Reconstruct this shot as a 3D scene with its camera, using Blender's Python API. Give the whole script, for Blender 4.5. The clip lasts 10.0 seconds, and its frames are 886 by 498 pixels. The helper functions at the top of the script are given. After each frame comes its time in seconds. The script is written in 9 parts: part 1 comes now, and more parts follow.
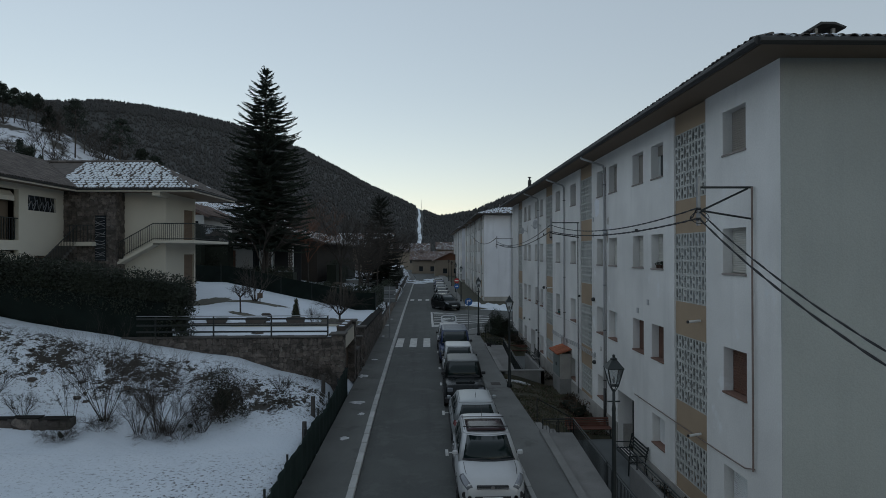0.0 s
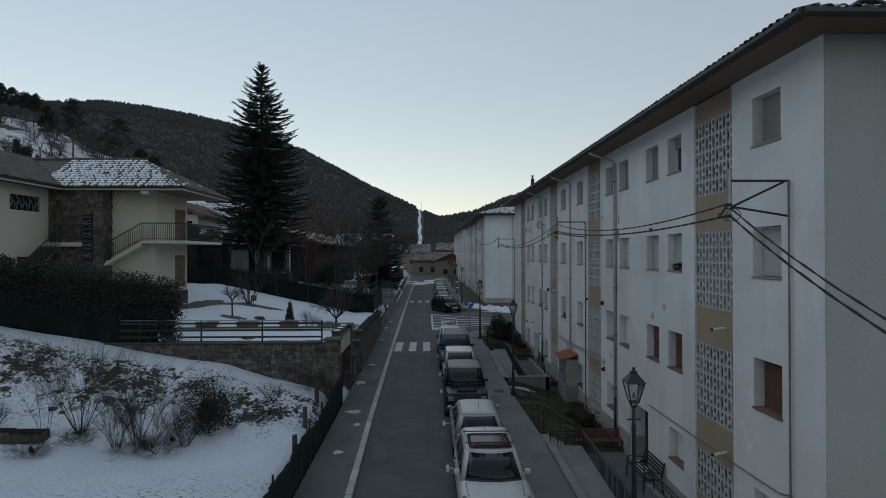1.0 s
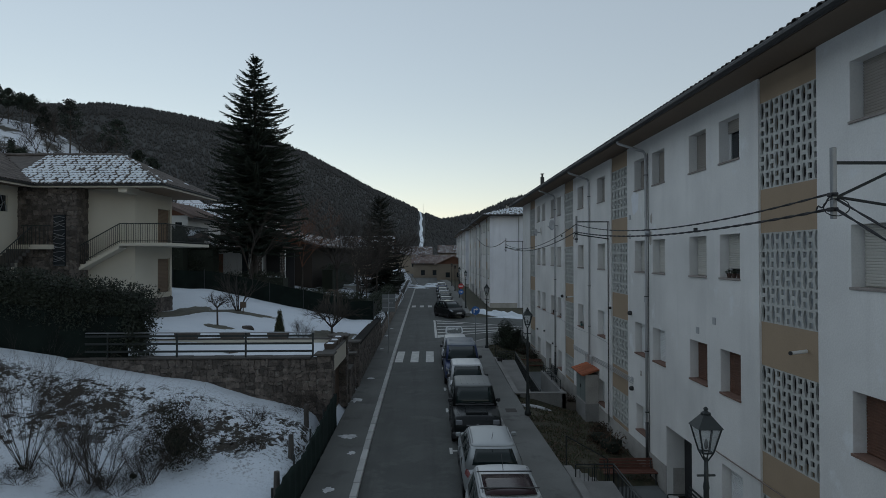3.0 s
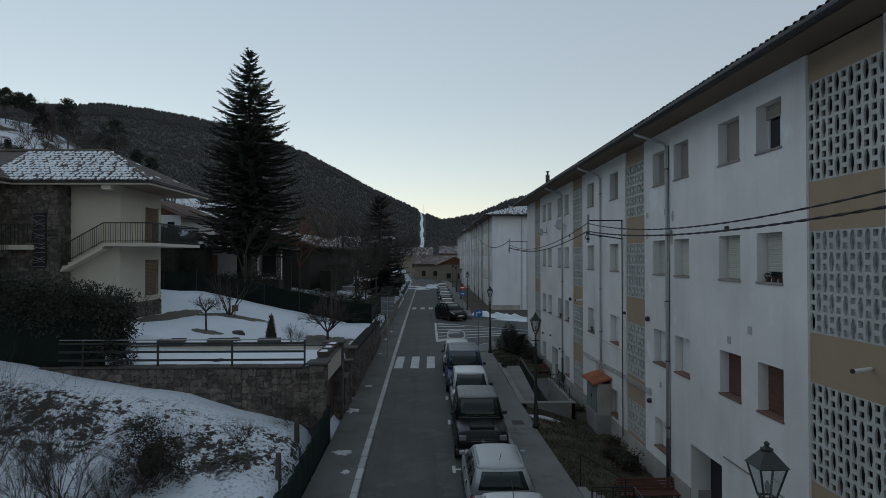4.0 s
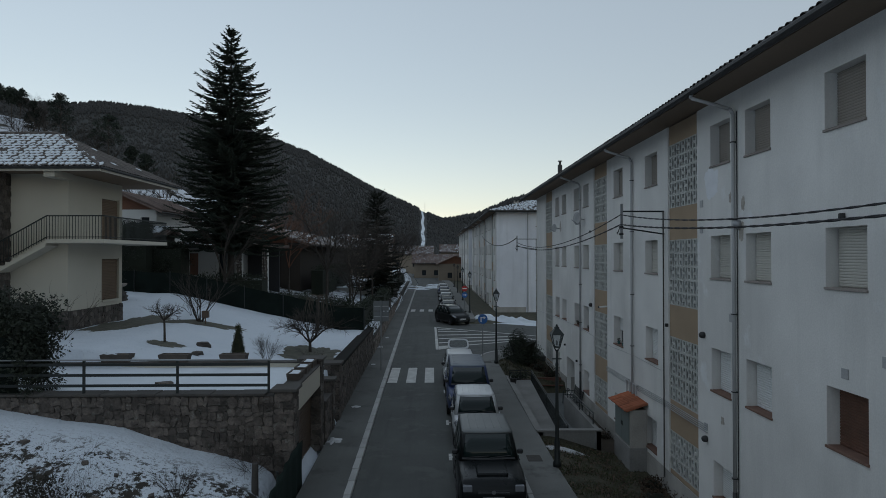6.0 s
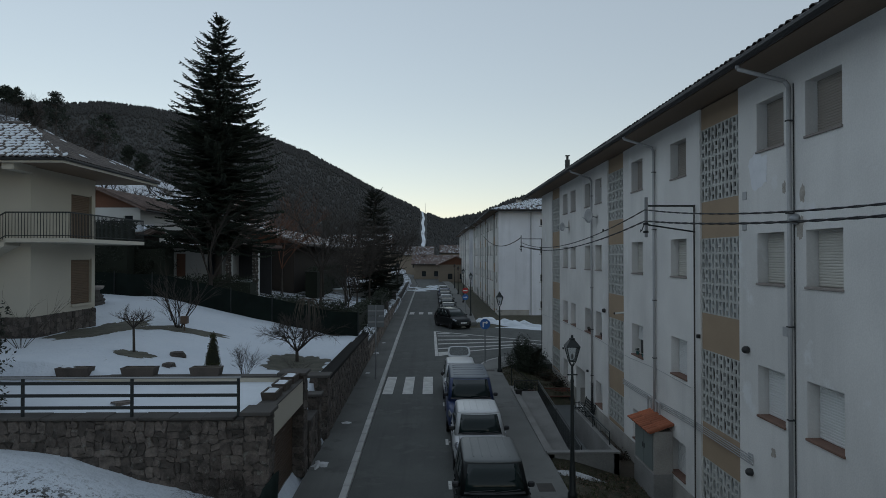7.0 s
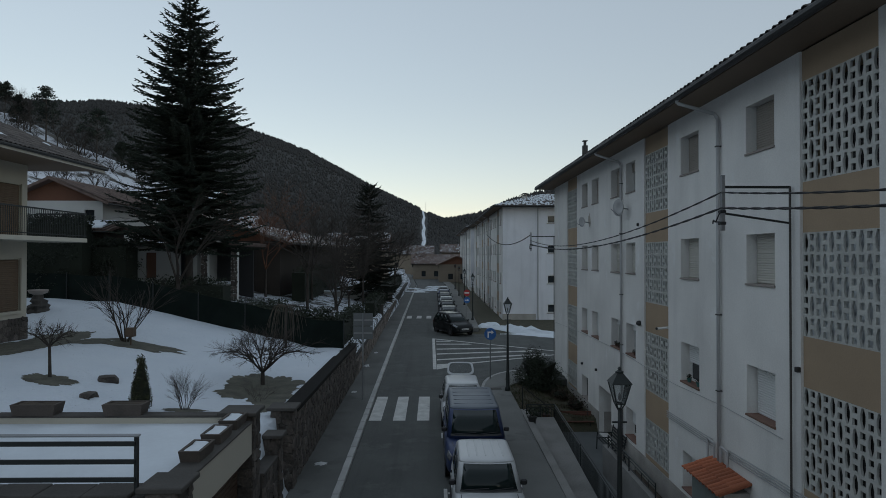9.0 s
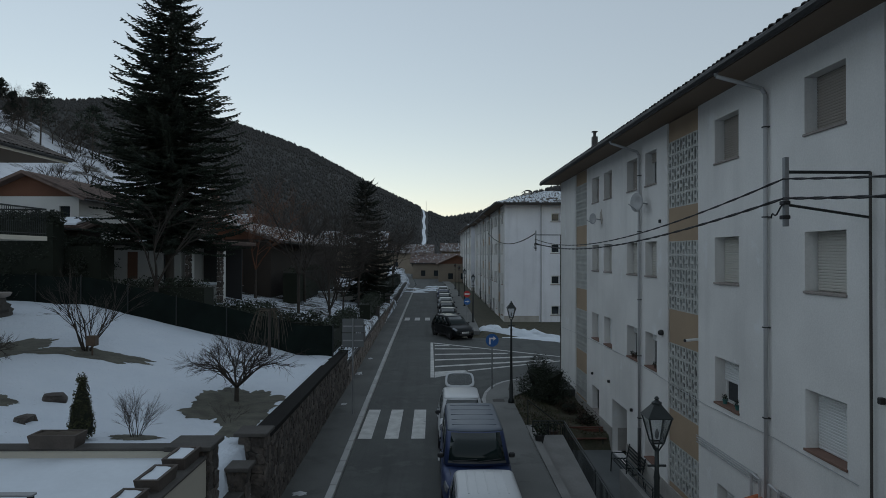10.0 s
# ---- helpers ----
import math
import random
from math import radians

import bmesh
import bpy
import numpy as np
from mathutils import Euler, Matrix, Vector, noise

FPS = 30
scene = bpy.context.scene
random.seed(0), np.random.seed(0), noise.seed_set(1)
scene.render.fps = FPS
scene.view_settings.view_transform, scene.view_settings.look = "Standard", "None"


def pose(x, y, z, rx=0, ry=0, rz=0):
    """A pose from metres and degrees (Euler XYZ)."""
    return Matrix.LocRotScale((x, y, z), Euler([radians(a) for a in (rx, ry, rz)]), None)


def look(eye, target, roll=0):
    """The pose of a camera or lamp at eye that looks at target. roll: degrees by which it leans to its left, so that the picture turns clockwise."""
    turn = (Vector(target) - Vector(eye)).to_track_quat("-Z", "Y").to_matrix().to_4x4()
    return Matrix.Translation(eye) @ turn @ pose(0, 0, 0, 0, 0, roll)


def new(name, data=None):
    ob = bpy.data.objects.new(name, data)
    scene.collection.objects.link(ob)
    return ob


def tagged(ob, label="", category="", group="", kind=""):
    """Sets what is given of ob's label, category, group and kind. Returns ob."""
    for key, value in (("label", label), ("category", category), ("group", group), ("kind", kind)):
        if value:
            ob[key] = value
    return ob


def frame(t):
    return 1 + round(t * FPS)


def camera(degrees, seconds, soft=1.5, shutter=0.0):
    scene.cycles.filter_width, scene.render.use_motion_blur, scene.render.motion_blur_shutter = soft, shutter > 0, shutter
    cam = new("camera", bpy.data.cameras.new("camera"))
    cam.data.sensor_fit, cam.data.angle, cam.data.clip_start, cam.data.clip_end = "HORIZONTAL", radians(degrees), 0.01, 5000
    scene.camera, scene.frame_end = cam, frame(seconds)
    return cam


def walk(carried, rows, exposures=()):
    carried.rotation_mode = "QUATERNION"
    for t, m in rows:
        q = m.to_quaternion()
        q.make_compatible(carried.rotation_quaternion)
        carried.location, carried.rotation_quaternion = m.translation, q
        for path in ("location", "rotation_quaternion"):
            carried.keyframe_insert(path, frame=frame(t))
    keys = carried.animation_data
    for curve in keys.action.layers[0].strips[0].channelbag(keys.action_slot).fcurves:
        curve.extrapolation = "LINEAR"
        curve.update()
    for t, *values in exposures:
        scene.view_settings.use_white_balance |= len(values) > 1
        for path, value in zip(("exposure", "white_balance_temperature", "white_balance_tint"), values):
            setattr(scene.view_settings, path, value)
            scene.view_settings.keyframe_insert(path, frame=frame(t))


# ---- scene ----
cam = camera(70.0, 10.0, soft=0.75)
# seconds, eye x y z, pitch, roll, yaw
ROWS = [
    (0.0, 0.065, -0.674, 6.299, 0.374, -0.113, -1.289),
    (0.5, 0.102, 0.044, 6.302, 0.396, -0.120, -1.275),
    (1.0, 0.096, 0.769, 6.308, 0.435, -0.125, -1.254),
    (1.5, 0.067, 1.492, 6.317, 0.495, -0.128, -1.227),
    (2.0, 0.030, 2.214, 6.327, 0.571, -0.129, -1.196),
    (2.5, -0.005, 2.944, 6.337, 0.621, -0.128, -1.163),
    (4.0, -0.042, 5.455, 6.363, 0.732, -0.114, -1.065),
    (4.5, -0.027, 6.361, 6.369, 0.723, -0.105, -1.036),
    (5.0, 0.000, 7.460, 6.373, 0.637, -0.095, -1.009),
    (5.5, 0.035, 8.651, 6.375, 0.600, -0.082, -0.985),
    (7.0, 0.156, 12.302, 6.377, 0.686, -0.033, -0.931),
    (7.5, 0.194, 13.472, 6.379, 0.693, -0.013, -0.917),
    (8.0, 0.229, 14.638, 6.382, 0.674, 0.010, -0.905),
    (8.5, 0.265, 15.838, 6.389, 0.656, 0.034, -0.892),
    (9.0, 0.307, 17.044, 6.400, 0.628, 0.060, -0.879),
    (9.5, 0.364, 18.241, 6.417, 0.655, 0.088, -0.863),
    (10.0, 0.451, 19.446, 6.443, 0.537, 0.118, -0.842),
]
walk(cam, [(t, pose(x, y, z, 90 + pitch, -roll, yaw)) for t, x, y, z, pitch, roll, yaw in ROWS])

# ---- light ----
world = bpy.data.worlds.new("dusk_sky")
scene.world = world
world.use_nodes = True
wn, wl = world.node_tree.nodes, world.node_tree.links
sky = wn.new("ShaderNodeTexSky")
sky.sky_type = "NISHITA"
sky.sun_disc = False
sky.sun_elevation = radians(2.6)
sky.sun_rotation = radians(-38.0)
sky.altitude = 900
sky.air_density = 1.0
sky.dust_density = 0.0
sky.ozone_density = 0.8
soft = wn.new("ShaderNodeHueSaturation")
soft.inputs["Saturation"].default_value = 0.70
soft.inputs["Hue"].default_value = 0.497
wl.new(sky.outputs[0], soft.inputs["Color"])
veil = wn.new("ShaderNodeMix")  # thin high haze over the clear sky
veil.data_type = "RGBA"
veil.inputs[0].default_value = 0.50
veil.inputs[7].default_value = (1.60, 1.90, 2.08, 1)
wl.new(soft.outputs[0], veil.inputs[6])
wl.new(veil.outputs[2], wn["Background"].inputs[0])
wn["Background"].inputs[1].default_value = 0.15
sun = new("sun", bpy.data.lights.new("sun", "SUN"))
sun.data.energy = 0.02
sun.data.angle = radians(25)
sun.data.color = (1.0, 0.86, 0.74)
sun.matrix_world = look((0, 0, 0), (0.61, -0.78, -0.10))
scene.view_settings.exposure = 1.03
scene.view_settings.use_white_balance = True
scene.view_settings.white_balance_temperature = 6230
scene.view_settings.white_balance_tint = 15

# ---- materials ----
MATS = {}


def nodes_of(m):
    m.use_nodes = True
    return m.node_tree.nodes, m.node_tree.links, m.node_tree.nodes["Principled BSDF"]


def surface(name, base, rough=0.8, metal=0.0, var=0.18, big=0.6, fine=25.0, bump=0.15, spots=None, per_piece=0.0, coat=0.0, second=None, second_at=0.6, streak=0.0, streak_scale=(2.2, 2.2, 0.16)):
    """A procedural surface: broad stains, fine grain, relief; per_piece varies alike pieces."""
    if name in MATS:
        return MATS[name]
    m = bpy.data.materials.new(name)
    n, l, b = nodes_of(m)
    geo = n.new("ShaderNodeNewGeometry")
    broad = n.new("ShaderNodeTexNoise")
    broad.inputs["Scale"].default_value = big
    broad.inputs["Detail"].default_value = 5
    grain = n.new("ShaderNodeTexNoise")
    grain.inputs["Scale"].default_value = fine
    grain.inputs["Detail"].default_value = 4
    l.new(geo.outputs["Position"], broad.inputs["Vector"])
    l.new(geo.outputs["Position"], grain.inputs["Vector"])
    mix = n.new("ShaderNodeMix")
    mix.data_type = "RGBA"
    dark = [c * (1 - var) for c in base]
    light = [min(1, c * (1 + var)) for c in base]
    mix.inputs[6].default_value = (*dark, 1)
    mix.inputs[7].default_value = (*light, 1)
    avg = n.new("ShaderNodeMath")
    avg.operation = "ADD"
    half = n.new("ShaderNodeMath")
    half.operation = "MULTIPLY_ADD"
    half.inputs[1].default_value = 1.9
    half.inputs[2].default_value = -0.95
    l.new(broad.outputs["Fac"], half.inputs[0])
    half2 = n.new("ShaderNodeMath")
    half2.operation = "MULTIPLY"
    half2.inputs[1].default_value = 0.9
    l.new(grain.outputs["Fac"], half2.inputs[0])
    l.new(half.outputs[0], avg.inputs[0])
    l.new(half2.outputs[0], avg.inputs[1])
    l.new(avg.outputs[0], mix.inputs[0])
    out = mix.outputs[2]
    if second:
        third = n.new("ShaderNodeTexNoise")
        third.inputs["Scale"].default_value = big * 1.7
        third.inputs["Detail"].default_value = 8
        third.inputs["Roughness"].default_value = 0.65
        l.new(geo.outputs["Position"], third.inputs["Vector"])
        ramp = n.new("ShaderNodeMapRange")
        ramp.inputs["From Min"].default_value = second_at
        ramp.inputs["From Max"].default_value = second_at + 0.08
        l.new(third.outputs["Fac"], ramp.inputs["Value"])
        m2 = n.new("ShaderNodeMix")
        m2.data_type = "RGBA"
        l.new(ramp.outputs[0], m2.inputs[0])
        l.new(out, m2.inputs[6])
        m2.inputs[7].default_value = (*second, 1)
        out = m2.outputs[2]
    if streak:
        stretch = n.new("ShaderNodeVectorMath")
        stretch.operation = "MULTIPLY"
        stretch.inputs[1].default_value = streak_scale
        l.new(geo.outputs["Position"], stretch.inputs[0])
        run = n.new("ShaderNodeTexNoise")
        run.inputs["Scale"].default_value = 1.0
        run.inputs["Detail"].default_value = 7
        run.inputs["Roughness"].default_value = 0.6
        l.new(stretch.outputs[0], run.inputs["Vector"])
        rm = n.new("ShaderNodeMapRange")
        rm.inputs["From Min"].default_value, rm.inputs["From Max"].default_value = 0.5, 0.75
        rm.inputs["To Min"].default_value, rm.inputs["To Max"].default_value = 1.0, 1.0 - streak
        l.new(run.outputs["Fac"], rm.inputs["Value"])
        sm = n.new("ShaderNodeVectorMath")
        sm.operation = "SCALE"
        l.new(out, sm.inputs[0])
        l.new(rm.outputs[0], sm.inputs["Scale"])
        out = sm.outputs[0]
    if per_piece:
        info = n.new("ShaderNodeObjectInfo")
        mr = n.new("ShaderNodeMapRange")
        mr.inputs["To Min"].default_value = 1 - per_piece
        mr.inputs["To Max"].default_value = 1 + per_piece
        l.new(info.outputs["Random"], mr.inputs["Value"])
        isl = n.new("ShaderNodeMapRange")
        isl.inputs["To Min"].default_value = 1 - per_piece
        isl.inputs["To Max"].default_value = 1 + per_piece
        l.new(geo.outputs["Random Per Island"], isl.inputs["Value"])
        both = n.new("ShaderNodeMath")
        both.operation = "MULTIPLY"
        l.new(mr.outputs[0], both.inputs[0])
        l.new(isl.outputs[0], both.inputs[1])
        m3 = n.new("ShaderNodeVectorMath")
        m3.operation = "SCALE"
        l.new(out, m3.inputs[0])
        l.new(both.outputs[0], m3.inputs["Scale"])
        out = m3.outputs[0]
    l.new(out, b.inputs["Base Color"])
    rr = n.new("ShaderNodeMapRange")
    rr.inputs["To Min"].default_value = max(0.02, rough - 0.1)
    rr.inputs["To Max"].default_value = min(1, rough + 0.1)
    l.new(broad.outputs["Fac"], rr.inputs["Value"])
    l.new(rr.outputs[0], b.inputs["Roughness"])
    b.inputs["Metallic"].default_value = metal
    b.inputs["Coat Weight"].default_value = coat
    if bump:
        bp = n.new("ShaderNodeBump")
        bp.inputs["Strength"].default_value = bump
        bp.inputs["Distance"].default_value = 0.02
        l.new(grain.outputs["Fac"], bp.inputs["Height"])
        l.new(bp.outputs[0], b.inputs["Normal"])
    MATS[name] = m
    return m


def glass(name="window_glass", tint=(0.02, 0.025, 0.03), rough=0.06, gloss=0.5):
    """Dark reflective glazing in front of an unlit room."""
    if name in MATS:
        return MATS[name]
    m = bpy.data.materials.new(name)
    n, l, b = nodes_of(m)
    b.inputs["Base Color"].default_value = (*tint, 1)
    b.inputs["Roughness"].default_value = rough
    b.inputs["Specular IOR Level"].default_value = gloss
    MATS[name] = m
    return m


PLASTER = surface("white_plaster", (0.76, 0.745, 0.715), 0.9, var=0.12, big=0.5, fine=30, bump=0.2, second=(0.81, 0.81, 0.80), second_at=0.60, streak=0.10, streak_scale=(1.6, 1.6, 0.2))
# grey-green gable paint, darkened further to stand for the shade on it
GABLE = surface("shade_toned_gable_plaster", (0.39, 0.41, 0.39), 0.9, var=0.13, big=0.3, fine=30, bump=0.3, streak=0.08)
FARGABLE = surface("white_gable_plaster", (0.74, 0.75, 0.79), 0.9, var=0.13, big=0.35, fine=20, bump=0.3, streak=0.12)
OCHRE = surface("ochre_plaster", (0.37, 0.275, 0.185), 0.9, var=0.10, big=0.8, fine=40)
LATTICE = surface("lattice_concrete", (0.47, 0.47, 0.44), 0.9, var=0.12, big=1.5, fine=30, per_piece=0.06)
PALE = surface("pale_sheet", (0.55, 0.58, 0.60), 0.7, var=0.05)
# near-black colour stands in for the shade of unlit interiors
DIM = surface("painted_interior_shade", (0.03, 0.03, 0.032), 0.9)
SOFFIT = surface("soffit_plaster", (0.20, 0.15, 0.11), 0.9, var=0.1)
GUTTER = surface("gutter_metal", (0.045, 0.045, 0.045), 0.55, 0.3, var=0.2)
PIPE = surface("grey_pipe", (0.42, 0.42, 0.42), 0.6, var=0.12)
RUSTPIPE = surface("old_pipe", (0.22, 0.165, 0.14), 0.7, var=0.25, big=2)
TILE = surface("weathered_roof_tile", (0.115, 0.10, 0.092), 0.9, var=0.35, big=2.5, fine=30, per_piece=0.25)
REDTILE = surface("red_roof_tile", (0.42, 0.14, 0.07), 0.85, var=0.25, per_piece=0.2)
DIRTYSNOW = surface("dirty_snow", (0.50, 0.51, 0.52), 0.8, var=0.3, big=3.0, fine=14, bump=0.6)
SNOW = surface("snow", (0.68, 0.73, 0.78), 0.75, var=0.05, big=1.2, fine=8, bump=0.5)
SHUTTER = surface("beige_shutter", (0.30, 0.27, 0.235), 0.7, var=0.12)
LSHUTTER = surface("pale_cream_shutter", (0.54, 0.52, 0.47), 0.7, var=0.1)
WSHUTTER = surface("white_shutter", (0.70, 0.71, 0.70), 0.6, var=0.06)
BSHUTTER = surface("brown_shutter", (0.13, 0.062, 0.040), 0.6, var=0.25, big=4)
SILL = surface("terracotta_sill", (0.20, 0.115, 0.085), 0.8, var=0.2, big=3)
GSILL = surface("stone_sill", (0.30, 0.265, 0.24), 0.8, var=0.15)
WFRAME = surface("white_frame", (0.72, 0.72, 0.70), 0.5, var=0.04)
PLINTH = surface("cement_plinth", (0.38, 0.36, 0.33), 0.9, var=0.25, big=1.2)
ASPHALT = surface("asphalt", (0.076, 0.080, 0.076), 0.85, var=0.26, big=0.5, fine=26, bump=0.5, second=(0.090, 0.094, 0.089), second_at=0.52, streak=0.36, streak_scale=(1.5, 0.07, 1.0))
WALKWAY_L = surface("old_pavement_concrete", (0.115, 0.118, 0.112), 0.9, var=0.3, big=0.4, fine=45, bump=0.3, second=(0.085, 0.088, 0.083), second_at=0.55, streak=0.15, streak_scale=(1.5, 0.15, 1.0))
WALKWAY = surface("pavement_concrete", (0.185, 0.187, 0.178), 0.9, var=0.25, big=0.4, fine=45, bump=0.2, second=(0.125, 0.125, 0.12), second_at=0.57)
KERB = surface("kerb_stone", (0.40, 0.40, 0.39), 0.9, var=0.15, big=1.0, per_piece=0.1)
PAINTLINE = surface("road_paint", (0.52, 0.52, 0.50), 0.8, var=0.25, big=2.5, fine=35, second=(0.12, 0.12, 0.12), second_at=0.66)
BLACKMETAL = surface("black_iron", (0.03, 0.035, 0.035), 0.5, 0.4, var=0.2)
GREYMETAL = surface("galvanised_steel", (0.30, 0.31, 0.32), 0.45, 0.7, var=0.15)
CABLE = surface("black_cable", (0.018, 0.018, 0.02), 0.6, var=0.1)
CREAM = surface("cream_plaster", (0.50, 0.465, 0.39), 0.9, var=0.07, big=0.4, fine=40)
STONE = surface("rubble_stone", (0.118, 0.100, 0.088), 0.9, var=0.5, big=4.0, fine=16, bump=1.0, per_piece=0.42, second=(0.16, 0.155, 0.14), second_at=0.58)
MORTAR = surface("mortar", (0.058, 0.053, 0.048), 0.95, var=0.2, fine=30, bump=0.5)
DARKSTONE = surface("dark_cap_stone", (0.072, 0.066, 0.060), 0.9, var=0.3, big=2)
WOODDOOR = surface("wooden_door", (0.085, 0.055, 0.036), 0.6, var=0.2, big=3)
FENCECLOTH = surface("green_mesh_screen", (0.022, 0.034, 0.031), 0.95, var=0.3, big=1.5, fine=90)
FENCECLOTH.node_tree.nodes["Principled BSDF"].inputs["Specular IOR Level"].default_value = 0.1
NETDARK = surface("dark_garden_netting", (0.010, 0.015, 0.013), 0.95, var=0.4, big=1.2, fine=60)
NETDARK.node_tree.nodes["Principled BSDF"].inputs["Specular IOR Level"].default_value = 0.1
COPING = surface("black_coping", (0.018, 0.017, 0.016), 0.95, var=0.3, big=2)
COPING.node_tree.nodes["Principled BSDF"].inputs["Specular IOR Level"].default_value = 0.15
BARK = surface("bark", (0.055, 0.046, 0.039), 0.95, var=0.3, big=5)
TWIG = surface("bare_twig", (0.042, 0.034, 0.028), 0.95, var=0.3, big=3)
NEEDLE = surface("fir_needles", (0.026, 0.036, 0.026), 0.9, var=0.4, big=0.9, fine=12, per_piece=0.35)
LEAF = surface("evergreen_leaf", (0.022, 0.031, 0.017), 0.7, var=0.4, big=2, per_piece=0.4)
EARTH = surface("damp_earth", (0.07, 0.055, 0.04), 0.95, var=0.35, big=2, fine=20, bump=0.6)
BENCHWOOD = surface("stained_bench_wood", (0.12, 0.045, 0.03), 0.6, var=0.25, big=4)
TYRE = surface("tyre_rubber", (0.015, 0.015, 0.016), 0.85, var=0.1)
RIM = surface("alloy_rim", (0.35, 0.35, 0.36), 0.35, 0.8, var=0.1)
BLACKPLASTIC = surface("black_plastic", (0.02, 0.02, 0.022), 0.5, var=0.1)
LAMPGLASS = surface("lamp_glass", (0.16, 0.16, 0.16), 0.15, 0.0, var=0.05, bump=0)
HEADLIGHT = surface("headlight_glass", (0.24, 0.25, 0.27), 0.12, 0.3, var=0.1, bump=0)
REDLENS = surface("tail_lens", (0.20, 0.06, 0.06), 0.2, var=0.1, bump=0)
GLASS = glass()
CARGLASS = glass("car_glass", (0.009, 0.017, 0.017), 0.06, 0.28)


# ---- mesh tools ----
def thing(name, label, category, at=(0, 0, 0), group="", kind=""):
    ob = new(name)
    ob.location = at
    ob.empty_display_size = 0.2
    return tagged(ob, label, category, group, kind)


def mesh_of(name, bm, material, smooth=False):
    me = bpy.data.meshes.new(name)
    bm.to_mesh(me)
    bm.free()
    for m in (material if isinstance(material, (list, tuple)) else (material,)):
        me.materials.append(m)
    if smooth:
        for p in me.polygons:
            p.use_smooth = True
    return me


def part(name, bm, material, parent=None, label="", smooth=False):
    """One mesh object, in the space of its thing."""
    ob = new(name, mesh_of(name, bm, material, smooth))
    ob.parent = parent
    if label:
        ob["label"] = label
    return ob


def structure(name, bm, material, label, category, smooth=False):
    ob = part(name, bm, material, None, "", smooth)
    return tagged(ob, label, category, "", "structure")


def box(bm, a, b, bevel=0.0, m=None):
    """An upright box between two corners."""
    c = [(p + q) / 2 for p, q in zip(a, b)]
    s = [abs(q - p) for p, q in zip(a, b)]
    mat = Matrix.LocRotScale(c, None, s)
    if m is not None:
        mat = m @ mat
    made = bmesh.ops.create_cube(bm, size=1, matrix=mat)["verts"]
    if bevel:
        edges = {e for v in made for e in v.link_edges}
        bmesh.ops.bevel(bm, geom=list(edges), offset=bevel, segments=1, affect="EDGES")
    return bm


def boxes(*pairs, bevel=0.0):
    bm = bmesh.new()
    for a, b in pairs:
        box(bm, a, b, bevel)
    return bm


def tube(bm, p, q, r, r2=None, n=8, caps=True):
    p, q = Vector(p), Vector(q)
    d = q - p
    if d.length < 1e-6:
        return bm
    m = Matrix.Translation((p + q) / 2) @ d.to_track_quat("Z", "Y").to_matrix().to_4x4()
    bmesh.ops.create_cone(bm, cap_ends=caps, segments=n, radius1=r, radius2=r if r2 is None else r2, depth=d.length, matrix=m)
    return bm


def tubes(pts, r, n=6):
    bm = bmesh.new()
    for p, q in zip(pts[:-1], pts[1:]):
        tube(bm, p, q, r, n=n)
    return bm


def prism(bm, outline, place, thick):
    """A solid from an outline: place(u, v, w) gives the point, w from 0 to thick."""
    low = [bm.verts.new(place(u, v, 0)) for u, v in outline]
    high = [bm.verts.new(place(u, v, thick)) for u, v in outline]
    k = len(outline)
    bm.faces.new(low[::-1])
    bm.faces.new(high)
    for i in range(k):
        bm.faces.new((low[i], low[(i + 1) % k], high[(i + 1) % k], high[i]))
    bmesh.ops.recalc_face_normals(bm, faces=bm.faces[:])
    return bm


def lathe(bm, profile, n=12, at=(0, 0, 0)):
    """A turned form from (radius, height) pairs."""
    rings = []
    for r, z in profile:
        rings.append([bm.verts.new((at[0] + r * math.cos(2 * math.pi * i / n), at[1] + r * math.sin(2 * math.pi * i / n), at[2] + z)) for i in range(n)])
    for a, b in zip(rings[:-1], rings[1:]):
        for i in range(n):
            bm.faces.new((a[i], a[(i + 1) % n], b[(i + 1) % n], b[i]))
    bm.faces.new(rings[0][::-1])
    bm.faces.new(rings[-1])
    return bm


def lerp_table(table, v):
    if v <= table[0][0]:
        return table[0][1]
    for (a, p), (b, q) in zip(table[:-1], table[1:]):
        if v <= b:
            return p + (q - p) * (v - a) / (b - a)
    return table[-1][1]


# ---- the plan of the street ----
ROADZ = [(-60, -0.7), (5, -0.50), (13, -0.40), (29, -0.12), (44, 0.07), (60, 0.22), (80, 0.42), (140, 0.75), (200, 1.0)]
KERB_L = [(-60, -1.6), (13, -1.93), (26, -2.12), (44, -2.26), (60, -2.38), (82, -2.48), (140, -2.8), (200, -6)]
KERB_R = [(-60, 3.2), (13, 2.85), (29, 2.62), (46, 2.55), (82, 2.7), (140, 2.6), (200, 0)]
WALK_R = [(-60, 4.7), (13, 4.35), (29, 3.85), (46, 3.85), (82, 4.3), (140, 4.2), (200, 2)]
WALL_L = [(-60, -3.4), (13, -3.50), (35, -3.52), (60, -3.68), (82, -3.9), (140, -4.2), (200, -8)]


def rz(y):
    return lerp_table(ROADZ, y)


def kl(y):
    return lerp_table(KERB_L, y)


def kr(y):
    return lerp_table(KERB_R, y)


def wr(y):
    return lerp_table(WALK_R, y)


def wlx(y):
    return lerp_table(WALL_L, y)


